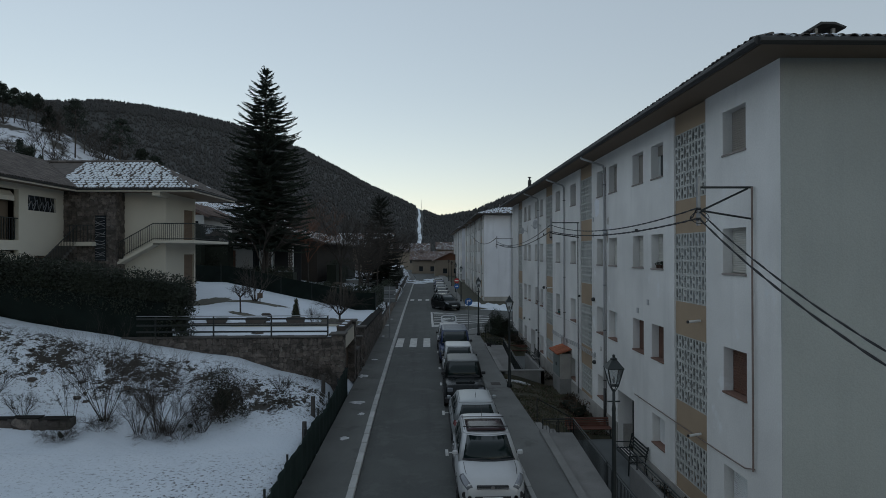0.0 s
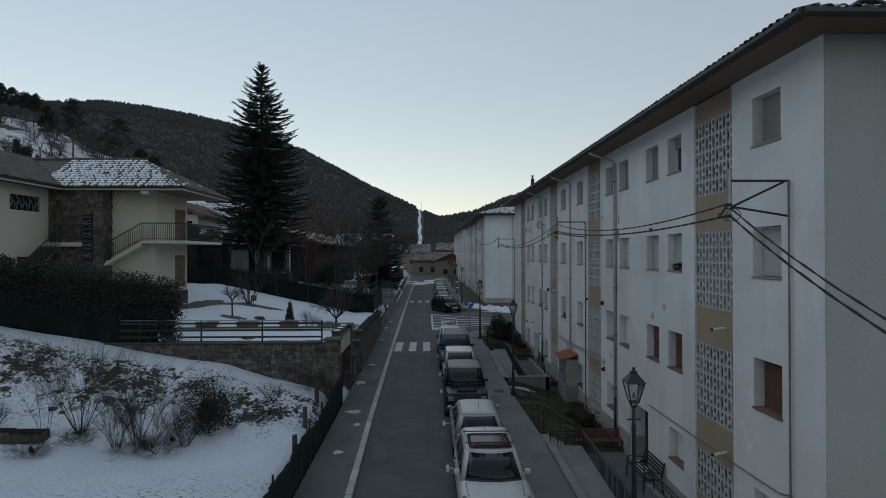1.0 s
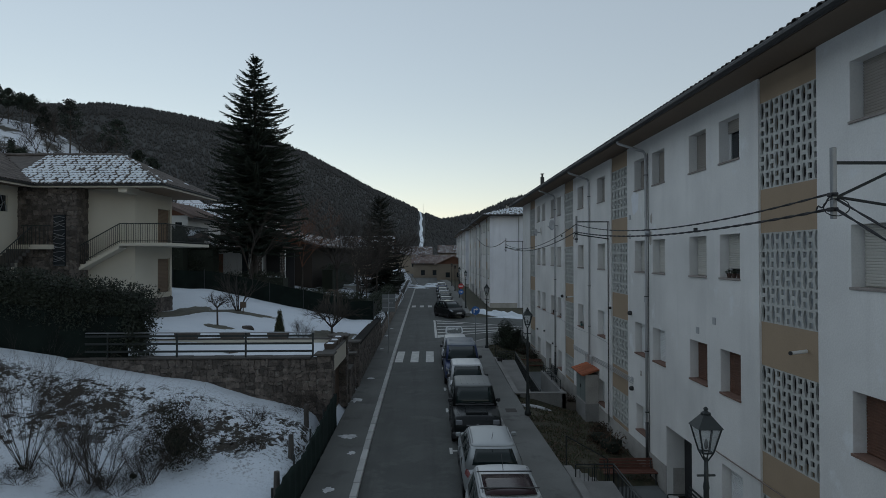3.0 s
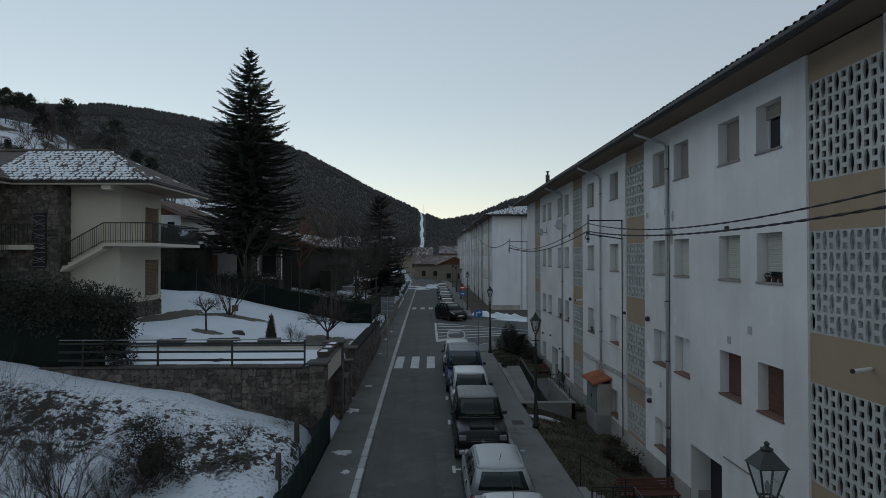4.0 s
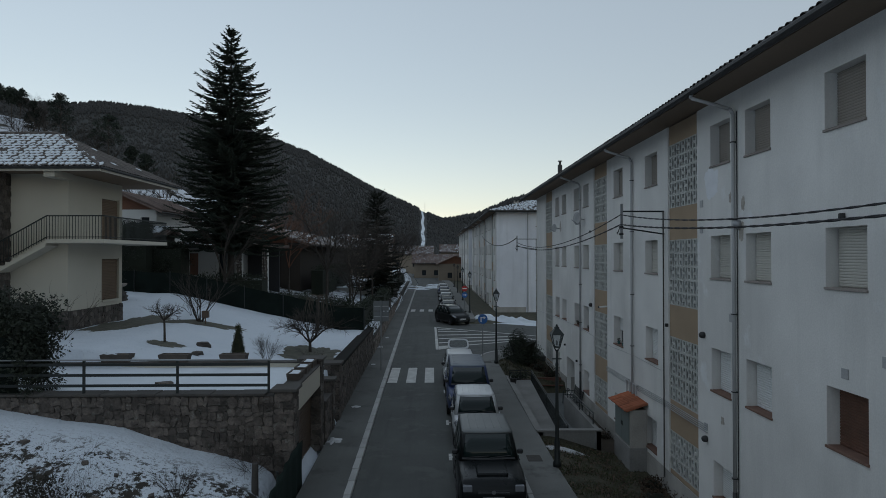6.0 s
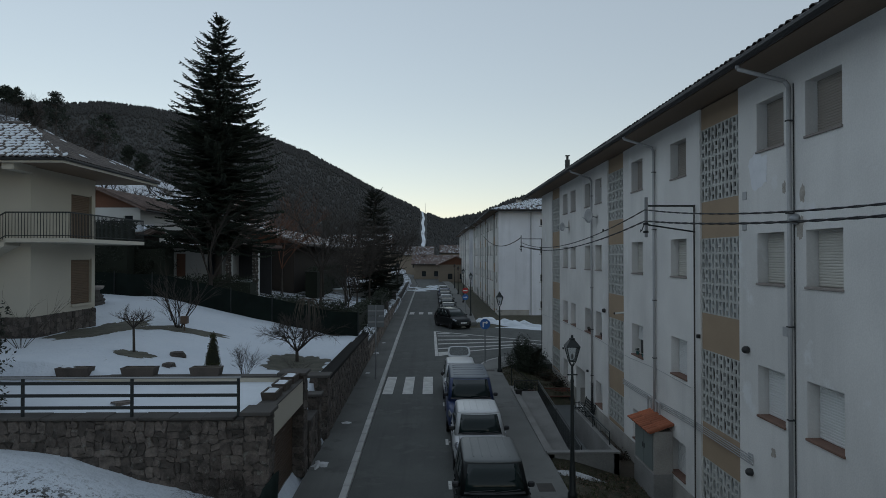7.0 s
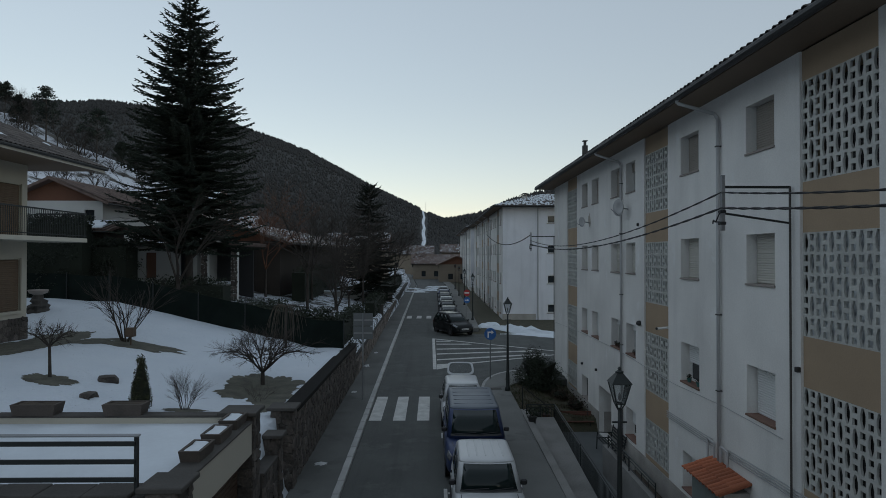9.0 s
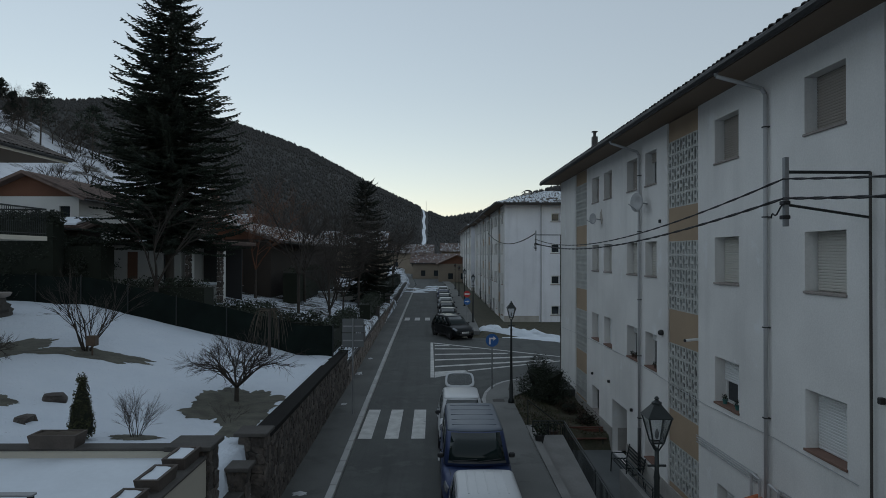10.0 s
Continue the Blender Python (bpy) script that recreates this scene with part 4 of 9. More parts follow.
# ---- garden walls, terrace, hedge and the villa ----
def stone_data(seed):
    """A rough face stone, unit sized, its face towards -y."""
    rnd = random.Random(seed)
    k = 8
    bm = bmesh.new()
    ring, mid, top = [], [], []
    for i in range(k):
        t = 2 * math.pi * (i + rnd.uniform(-0.25, 0.25)) / k
        c, s = math.cos(t), math.sin(t)
        f = 0.5 / max(abs(c), abs(s)) * rnd.uniform(0.88, 1.06)
        ring.append(bm.verts.new((c * f, 0.0, s * f)))
        mid.append(bm.verts.new((c * f * 0.97, -0.6, s * f * 0.97)))
        top.append(bm.verts.new((c * f * 0.90, -1.0 + rnd.uniform(-0.3, 0.3), s * f * 0.90)))
    for i in range(k):
        j = (i + 1) % k
        bm.faces.new((ring[i], ring[j], mid[j], mid[i]))
        bm.faces.new((mid[i], mid[j], top[j], top[i]))
    bm.faces.new(top)
    bmesh.ops.recalc_face_normals(bm, faces=bm.faces[:])
    return mesh_of("stone", bm, STONE)


STONES = [stone_data(20 + i) for i in range(9)]


def stone_face(root, origin, along, length, z0, z1, size=0.36, proud=0.05, single=True, seed=1, limit=10000):
    """Rubble facing of irregular stones over a wall face; z0, z1 may be functions of the run."""
    rnd = random.Random(seed)
    along = Vector(along).normalized()
    out = Vector((along.y, -along.x, 0))
    turn = Matrix.Identity(4)
    turn.col[0], turn.col[1], turn.col[2] = (*along, 0), (*(-out), 0), (0, 0, 1, 0)
    bot = z0 if callable(z0) else (lambda u: z0)
    top = z1 if callable(z1) else (lambda u: z1)
    lo, hi = min(bot(length * i / 20) for i in range(21)), max(top(length * i / 20) for i in range(21))
    items, made, cells = [], 0, []

    def split(u0, u1, v0, v1):
        w, h = u1 - u0, v1 - v0
        if w * h < size * size * rnd.uniform(0.5, 2.0) and w < 2.0 * h + 0.1 and h < 1.5 * w + 0.1:
            cells.append((u0, u1, v0, v1))
            return
        f = rnd.uniform(0.33, 0.67)
        if w > h * rnd.uniform(0.8, 1.4):
            split(u0, u0 + w * f, v0, v1)
            split(u0 + w * f, u1, v0, v1)
        else:
            split(u0, u1, v0, v0 + h * f)
            split(u0, u1, v0 + h * f, v1)

    run = max(1, round(length / 2.2))
    for k in range(run):
        split(length * k / run, length * (k + 1) / run, lo, hi)
    for a, b, c, d in cells:
        mu = (a + b) / 2
        c, d = max(c, bot(mu)), min(d, top(mu))
        if b - a > 0.05 and d - c > 0.05:
            p = Vector(origin) + along * mu + Vector((0, 0, (c + d) / 2))
            m = Matrix.Translation(p) @ turn @ Matrix.Rotation(rnd.uniform(-0.42, 0.42), 4, "Y") @ Matrix.Diagonal(((b - a) * rnd.uniform(0.98, 1.16), 0.7 * proud * rnd.uniform(0.5, 1.5), (d - c) * rnd.uniform(0.98, 1.16), 1))
            me = rnd.choice(STONES)
            if single and made < limit:
                ob = new("stone", me)
                ob.parent = root
                ob.matrix_local = m
                made += 1
            else:
                items.append((me, m))
    if items:
        merged("stone", items, STONE, root)


def cap(root, x0, x1, y0, y1, z, h=0.07, material=DARKSTONE, name="coping"):
    return part(name, boxes(((x0, y0, z), (x1, y1, z + h)), bevel=0.015), material, root)


# retaining wall of the terrace
terrace_wall = tagged(part("terrace_wall", boxes(((-13.2, 27.0, -0.4), (-4.18, 27.45, 2.62))), MORTAR), "rough rubble stone retaining wall of the terrace", "wall", "", "structure")
stone_face(terrace_wall, (-13.2, 27.0, 0), (1, 0, 0), 9.0, lambda u: lerp_table(BANK_TOP, -13.2 + u) - 0.35, 2.60, 0.25, 0.05, seed=3)
for k in range(12):
    cap(terrace_wall, -13.2 + k * 0.733, -13.2 + k * 0.733 + 0.725, 26.93, 27.5, 2.62, 0.06 + 0.01 * (k % 2))


def stone_pier(name, x0, x1, y0, y1, z0, z1, label, seed):
    ob = tagged(part(name, boxes(((x0 + 0.04, y0 + 0.04, z0), (x1 - 0.04, y1 - 0.04, z1))), MORTAR), label, "pillar", "stone pillars of the gate", "structure")
    stone_face(ob, (x0 + 0.04, y0 + 0.04, 0), (1, 0, 0), x1 - x0 - 0.08, z0, z1, 0.30, 0.04, seed=seed)
    stone_face(ob, (x1 - 0.04, y0 + 0.04, 0), (0, 1, 0), y1 - y0 - 0.08, z0, z1, 0.30, 0.04, seed=seed + 1)
    cap(ob, x0 - 0.06, x1 + 0.06, y0 - 0.06, y1 + 0.06, z1, 0.09)
    return ob


stone_pier("gate_pier", -4.22, -3.62, 26.95, 27.60, -0.2, 2.72, "square rubble stone pier with a slab cap", 31)
stone_pier("gate_pier", -4.35, -3.62, 31.0, 31.65, -0.1, 2.88, "square rubble stone pier with a slab cap", 33)
stone_pier("gate_pier", -4.0, -3.52, 33.0, 33.45, -0.05, 1.82, "low rubble stone pier with a slab cap", 35)
stone_pier("gate_pier", -4.15, -3.48, 34.35, 34.95, 0.0, 2.18, "square rubble stone pier with a slab cap", 37)

lintel = thing("garage_front", "cream lintel over a brown slatted garage door", "garage", kind="structure")
part("lintel", boxes(((-4.0, 27.60, 2.05), (-3.66, 31.0, 2.74)), bevel=0.01), CREAM, lintel)
part("coping", boxes(((-4.12, 27.60, 2.74), (-3.64, 31.0, 2.79)), bevel=0.01), DARKSTONE, lintel)
door = part("garage_door", boxes(((-4.02, 27.75, -0.15), (-3.98, 31.0, 2.05))), WOODDOOR, lintel, "brown slatted garage door")
for k in range(22):
    part("slat", boxes(((-3.985, 27.78, -0.1 + k * 0.098), (-3.965, 30.97, -0.02 + k * 0.098)), bevel=0.004), WOODDOOR, door)
gate_wall = tagged(part("gate_wall", boxes(((-3.95, 31.65, -0.1), (-3.6, 33.0, 1.35))), MORTAR), "low rubble stone wall beside the gate", "wall", "", "structure")
stone_face(gate_wall, (-3.6, 31.65, 0), (0, 1, 0), 1.35, -0.05, 1.35, 0.28, 0.04, seed=41)
cap(gate_wall, -4.0, -3.56, 31.65, 33.0, 1.35, 0.06)
part("garden_gate", boxes(((-3.9, 33.45, 0.1), (-3.84, 34.35, 1.5))), WOODDOOR, lintel, "dark garden gate")

garden_wall = thing("garden_wall", "long dark rubble stone garden wall with a black coping", "wall", kind="structure")


def wall_top(y):
    return 2.0 - 0.012 * (y - 35)


def wall_slab(x0, x1, zlo, zhi, y0, y1, step=1.0):
    bm = bmesh.new()
    rows = []
    k = int((y1 - y0) / step)
    for i in range(k + 1):
        y = y0 + (y1 - y0) * i / k
        dx = wlx(y) + 3.52
        rows.append([bm.verts.new(p) for p in ((x0 + dx, y, zlo(y)), (x1 + dx, y, zlo(y)), (x1 + dx, y, zhi(y)), (x0 + dx, y, zhi(y)))])
    for p, q in zip(rows[:-1], rows[1:]):
        for i in range(4):
            bm.faces.new((p[i], p[(i + 1) % 4], q[(i + 1) % 4], q[i]))
    bm.faces.new(rows[0])
    bm.faces.new(rows[-1][::-1])
    bmesh.ops.recalc_face_normals(bm, faces=bm.faces[:])
    return bm


part("core", wall_slab(-4.0, -3.58, lambda y: rz(y) - 0.3, wall_top, 34.95, 49.5), MORTAR, garden_wall)
part("coping", wall_slab(-4.0, -3.50, wall_top, lambda y: wall_top(y) + 0.12, 34.95, 49.5), COPING, garden_wall, "black painted coping")
stone_face(garden_wall, (-3.58, 34.95, 0), (-0.0035, 1, 0), 14.5, lambda u: rz(34.95 + u) + 0.05, lambda u: wall_top(34.95 + u), 0.23, 0.04, seed=43)
# further garden fronts along the pavement: low wall with railings and hedging
front_wall = thing("front_wall", "low grey rubble wall of the neighbouring gardens", "wall", kind="structure")
part("core", wall_slab(-4.0, -3.6, lambda y: rz(y) - 0.3, lambda y: rz(y) + 1.0, 49.5, 130, 2.0), MORTAR, front_wall)
stone_face(front_wall, (-3.62, 49.5, 0), (-0.008, 1, 0), 40, lambda u: rz(49.5 + u) + 0.05, lambda u: rz(49.5 + u) + 1.0, 0.33, 0.05, single=False, seed=44)
for y in (58, 70, 84):
    ob = tagged(part("gate_post", boxes(((wlx(y) - 0.5, y, rz(y)), (wlx(y) - 0.1, y + 0.4, rz(y) + 1.9)), ((wlx(y) - 0.55, y - 0.05, rz(y) + 1.9), (wlx(y) - 0.05, y + 0.45, rz(y) + 2.0)), bevel=0.02), DARKSTONE), "square dark masonry gate post by the pavement", "gate post", "gate posts along the pavement")

# terrace, railing, low wall with planters
terrace = structure("terrace", boxes(((-14.2, 27.45, 2.3), (-4.02, 31.5, 2.60))), SNOW, "terrace covered with a flat layer of snow", "terrace")
railing = thing("terrace_railing", "black painted steel railing on the terrace wall", "railing")
for x in (-4.35, -6.8, -9.3, -11.8):
    part("post", boxes(((x - 0.03, 27.06, 2.68), (x + 0.03, 27.12, 3.56)), bevel=0.005), BLACKMETAL, railing)
for z in (2.86, 3.14, 3.42):
    part("rail", boxes(((-12.6, 27.03, z), (-4.35, 27.06, z + 0.075)), bevel=0.005), BLACKMETAL, railing)
part("handrail", boxes(((-12.6, 27.04, 3.56), (-4.3, 27.14, 3.59)), bevel=0.008), GREYMETAL, railing)
low_wall = tagged(part("planter_wall", boxes(((-13.6, 31.5, 2.3), (-4.35, 31.75, 2.74))), CREAM), "low cream garden wall with a dark coping", "wall", "", "structure")
cap(low_wall, -13.6, -4.35, 31.46, 31.82, 2.74, 0.05)


raised_bed = tagged(part("raised_bed", boxes(((-18.0, 32.4, 2.3), (-11.35, 33.5, 3.04))), MORTAR), "low rubble raised bed with snow on top", "raised bed", "", "structure")
stone_face(raised_bed, (-18.0, 32.4, 0), (1, 0, 0), 6.65, 2.6, 3.03, 0.22, 0.04, seed=48)
stone_face(raised_bed, (-11.35, 32.4, 0), (0, 1, 0), 1.1, 2.6, 3.03, 0.22, 0.04, seed=49)
part("snow_cover", boxes(((-17.95, 32.5, 3.04), (-11.45, 33.45, 3.13)), bevel=0.04), SNOW, raised_bed, "snow lying on the bed")


def planter(name, x0, x1, y0, y1, z, h, label, fill, group, material=PLINTH):
    root = thing(name, label, "planter", ((x0 + x1) / 2, (y0 + y1) / 2, z), group)
    w, d = (x1 - x0) / 2, (y1 - y0) / 2
    bm = bmesh.new()
    lo = [bm.verts.new(p) for p in ((-w * 0.9, -d * 0.85, 0), (w * 0.9, -d * 0.85, 0), (w * 0.9, d * 0.85, 0), (-w * 0.9, d * 0.85, 0))]
    hi = [bm.verts.new(p) for p in ((-w, -d, h), (w, -d, h), (w, d, h), (-w, d, h))]
    ih = [bm.verts.new(p) for p in ((-w + 0.05, -d + 0.05, h), (w - 0.05, -d + 0.05, h), (w - 0.05, d - 0.05, h), (-w + 0.05, d - 0.05, h))]
    il = [bm.verts.new((v.co.x, v.co.y, h - 0.08)) for v in ih]
    bm.faces.new(lo[::-1])
    bm.faces.new(il)
    for i in range(4):
        j = (i + 1) % 4
        bm.faces.new((lo[i], lo[j], hi[j], hi[i]))
        bm.faces.new((hi[i], hi[j], ih[j], ih[i]))
        bm.faces.new((ih[i], ih[j], il[j], il[i]))
    part("trough", bm, material, root)
    bm = bmesh.new()
    bmesh.ops.create_grid(bm, x_segments=8, y_segments=4, size=0.5, matrix=Matrix.Translation((0, 0, h - 0.05)) @ Matrix.Diagonal((2 * w - 0.1, 2 * d - 0.1, 1, 1)))
    for v in bm.verts:
        v.co.z += 0.05 * noise.noise(Vector((v.co.x * 5 + x0, v.co.y * 5, 1))) + 0.03
    part("filling", bm, fill, root, "snow filling the trough" if fill is SNOW else "bare soil", True)
    return root


TROUGH = surface("dark_trough", (0.085, 0.070, 0.060), 0.9, var=0.25, big=3)
for x0, x1 in ((-11.15, -10.15), (-9.2, -8.2), (-7.15, -6.25)):
    planter("garden_planter", x0, x1, 31.42, 31.86, 2.79, 0.25, "weathered brown trough planter on the low wall", EARTH, "trough planters on the low wall", TROUGH)
for y0 in (28.15, 29.2, 30.2):
    planter("flower_trough", -4.13, -3.74, y0, y0 + 0.75, 2.79, 0.20, "dark concrete flower trough filled with snow", SNOW, "flower troughs over the garage", TROUGH)

# green screened fence along the lower plot
fence = thing("screen_fence", "black-green mesh screen fence along the pavement", "fence")
FENCE_POSTS = [9.0 + 2.3 * k for k in range(9)]
for y in FENCE_POSTS:
    part("post", tube(bmesh.new(), (wlx(y) - 0.12, y, rz(y) - 0.3), (wlx(y) - 0.12, y, rz(y) + 1.42), 0.03), BLACKMETAL, fence)
bm = bmesh.new()
rows = []
for k in range(95):
    y = 7.0 + 0.22 * k
    top = rz(y) + 1.28 + 0.05 * math.sin(k * 0.37) + 0.10 * smooth(20, 27, y) - 0.18 * math.sin(math.pi * max(0, min(1, (y - 20) / 5))) 
    x = wlx(y) - 0.07 + 0.025 * math.sin(k * 1.9)
    rows.append([bm.verts.new((x + 0.015 * math.sin(k * 2.3 + j), y, rz(y) + 0.05 + (top - rz(y) - 0.05) * j / 5)) for j in range(6)])
for p, q in zip(rows[:-1], rows[1:]):
    for j in range(5):
        bm.faces.new((p[j], p[j + 1], q[j + 1], q[j]))
cloth = part("screen", bm, FENCECLOTH, fence, "dark green shading mesh", True)
cloth.modifiers.new("thickness", "SOLIDIFY").thickness = 0.006
for z in (0.1, 1.2):
    part("wire", tubes([(wlx(y) - 0.10, y, rz(y) + z) for y in (7, 16, 27.0)], 0.006, 5), BLACKMETAL, fence)


def leaf_clump(bm, centre, radius, count, size, rnd, squash=1.0):
    """Small leaf blades spread through a rounded volume, denser outside."""
    for _ in range(count):
        d = Vector((rnd.gauss(0, 1), rnd.gauss(0, 1), rnd.gauss(0, 1)))
        if d.length < 1e-3:
            continue
        d.normalize()
        p = Vector(centre) + Vector((d.x, d.y, d.z * squash)) * radius * rnd.uniform(0.6, 1.05)
        t = d.cross(Vector((rnd.gauss(0, 1), rnd.gauss(0, 1), rnd.gauss(0, 1))))
        if t.length < 1e-3:
            continue
        t = (t.normalized() * 0.8 + d * rnd.uniform(0.1, 0.9)).normalized()
        n = t.cross(d + Vector((rnd.gauss(0, 0.5), rnd.gauss(0, 0.5), rnd.gauss(0, 0.5)))).normalized()
        s = size * rnd.uniform(0.6, 1.3)
        a, b, c, e = p, p + t * s * 0.5 + n * s * 0.22, p + t * s, p + t * s * 0.5 - n * s * 0.22
        bm.append((a, b, c, e))


def leaves_object(name, quads, material, parent=None):
    me = bpy.data.meshes.new(name)
    me.from_pydata([tuple(v) for q in quads for v in q], [], [tuple(range(4 * i, 4 * i + 4)) for i in range(len(quads))])
    me.materials.append(material)
    ob = new(name, me)
    ob.parent = parent
    return ob


# tall clipped hedge behind a green screen
hedge = thing("hedge", "tall clipped evergreen hedge above a green screen", "hedge")
rnd = random.Random(5)
quads = []


def hedge_top(x):
    return 5.0 + 0.122 * (-10.0 - x)


core = bmesh.new()
rows = []
for k in range(41):
    x = -11.0 - 0.5 * k
    zb, zt = lerp_table(BANK_TOP, x) + 0.9, hedge_top(x) - 0.18
    rows.append([core.verts.new(p) for p in ((x, 27.25, zb), (x, 28.3, zb), (x, 28.25, zt), (x, 27.35, zt))])
for p, q in zip(rows[:-1], rows[1:]):
    for i in range(4):
        core.faces.new((p[i], p[(i + 1) % 4], q[(i + 1) % 4], q[i]))
core.faces.new(rows[0])
# solid near-black core paints in the shade between the leaves
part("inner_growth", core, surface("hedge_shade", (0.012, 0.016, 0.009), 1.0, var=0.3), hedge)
for k in range(520):
    x = -10.7 - 11.0 * rnd.random() ** 0.85
    zt = hedge_top(x)
    zb = zt - 1.55 if x < -11.8 else lerp_table(BANK_TOP, x) + 0.3
    face = rnd.random()
    if face < 0.55:
        c = (x, 27.22 + 0.1 * rnd.random(), rnd.uniform(zb, zt))
    elif face < 0.85:
        c = (x, rnd.uniform(27.2, 28.4), zt + rnd.uniform(-0.12, 0.06))
    else:
        c = (-10.95 + rnd.uniform(-0.15, 0.3), rnd.uniform(26.9, 28.4), rnd.uniform(2.7, hedge_top(-10.9)))
    leaf_clump(quads, c, 0.3, 60, 0.11, rnd)
leaves_object("foliage", quads, LEAF, hedge)
bm = bmesh.new()
rows = []
for k in range(45):
    x = -11.1 - 0.5 * k
    zb = lerp_table(BANK_TOP, x) - 0.15
    rows.append([bm.verts.new((x, 27.14 + 0.03 * math.sin(k * 1.3 + j), zb + (hedge_top(x) - 1.0 - zb) * j / 4)) for j in range(5)])
for p, q in zip(rows[:-1], rows[1:]):
    for j in range(4):
        bm.faces.new((p[j], p[j + 1], q[j + 1], q[j]))
part("screen", bm, NETDARK, hedge, "dark green shading mesh", True).modifiers.new("thickness", "SOLIDIFY").thickness = 0.008
# old low wall on the plot
old_wall = tagged(part("old_wall", boxes(((-19, 20.75, -0.3), (-11.9, 21.1, 0.78))), MORTAR), "crumbling low dark stone wall in the snow", "wall", "", "structure")
stone_face(old_wall, (-19, 20.75, 0), (1, 0, 0), 7.1, lambda u: 0.15, lambda u: 0.78 - 0.1 * math.sin(u * 1.1) ** 2, 0.34, 0.09, seed=47)
for k in range(7):
    cap(old_wall, -19 + k * 1.01, -18.02 + k * 1.01, 20.70 + 0.04 * (k % 3), 21.15, 0.75 + 0.03 * (k % 2), 0.05, COPING)

# ---- villa ----
villa = thing("villa", "cream two-storey villa with snowy tile roof and balcony", "house")
EX, SY, NY = -15.5, 37.2, 41.9
V0 = 2.5


def flat_wall(name, p, q, z0, z1, holes, material, depth=0.25, label=""):
    """A wall from p to q in plan; holes as (u0, u1, z0, z1); outside is on the right of the run."""
    p, q = Vector(p), Vector(q)
    d = (q - p)
    length = d.length
    d.normalize()
    inn = Vector((-d.y, d.x))
    bm = holed_wall(bmesh.new(), 0, length, z0, z1, holes, lambda u, v, w: (p.x + d.x * u + inn.x * w, p.y + d.y * u + inn.y * w, v), depth)
    return part(name, bm, material, villa, label)


flat_wall("south_wall", (-17.98, SY), (EX, SY), V0, 9.9, [], CREAM)
flat_wall("east_wall", (EX, SY), (EX, NY), V0, 9.9, [(2.75, 4.30, 4.3, 6.25), (2.75, 4.30, 7.12, 9.1)], CREAM)
flat_wall("north_wall", (EX, NY), (-28.5, NY), V0, 9.9, [], CREAM)
for z0, z1 in ((4.3, 6.25), (7.12, 9.1)):
    d = part("door", boxes(((EX - 0.14, SY + 2.75, z0), (EX - 0.08, SY + 4.30, z1))), surface("tan_shutter", (0.125, 0.092, 0.063), 0.7, var=0.2), villa, "closed tan roller shutter door")
    slats = slatted(bmesh.new(), 0.0, SY + 2.78, SY + 4.27, z0 + 0.03, z1 - 0.03, 0.075)
    bmesh.ops.transform(slats, matrix=Matrix.Translation((EX - 0.05, 0, 0)) @ Matrix.Diagonal((-1.8, 1, 1, 1)), verts=slats.verts[:])
    bmesh.ops.recalc_face_normals(slats, faces=slats.faces[:])
    part("shutter", slats, surface("tan_slats", (0.165, 0.112, 0.072), 0.7, var=0.2), d, "brown slatted roller shutter")
    part("door_trim", boxes(((EX - 0.02, SY + 4.30, z0), (EX + 0.06, SY + 4.43, z1 + 0.05)), ((EX - 0.02, SY + 2.75, z0 - 0.1), (EX + 0.08, SY + 4.43, z0 - 0.0))), CREAM, villa)
plinth = part("stone_plinth", boxes(((EX - 0.1, SY - 0.02, V0), (EX + 0.04, NY + 0.02, 4.02)), ((-17.7, SY - 0.04, V0), (EX - 0.1, SY + 0.1, 4.02))), MORTAR, villa, "rubble stone plinth")
stone_face(plinth, (EX + 0.04, SY, 0), (0, 1, 0), NY - SY, 2.75, 4.02, 0.3, 0.04, seed=51)
stone_face(plinth, (-17.7, SY - 0.04, 0), (1, 0, 0), 2.2, 2.75, 4.02, 0.3, 0.04, seed=52)
# stone clad entrance corner
stonework = part("stone_cladding", boxes(((-20.9, 36.15, V0), (-17.95, 37.4, 9.9))), MORTAR, villa, "brown rubble stone cladding")
stone_face(stonework, (-20.9, 36.15, 0), (1, 0, 0), 2.95, V0 + 1.4, 9.88, 0.27, 0.06, seed=53)
stone_face(stonework, (-17.95, 36.15, 0), (0, 1, 0), 1.05, V0 + 1.4, 9.88, 0.33, 0.04, seed=54)
grille = part("grille", boxes(((-19.05, 36.02, 5.9), (-18.45, 36.08, 8.5))), GLASS, villa)
for k in range(16):
    z = 5.95 + 0.16 * k
    sx = 0.18 * math.sin(k * 2.1)
    part("bar", tubes([(-19.02, 36.0, z), (-18.75 + sx, 35.99, z + 0.12 * math.sin(k * 1.7)), (-18.48, 36.0, z + 0.02 * (k % 3))], 0.016, 5), GREYMETAL, grille)
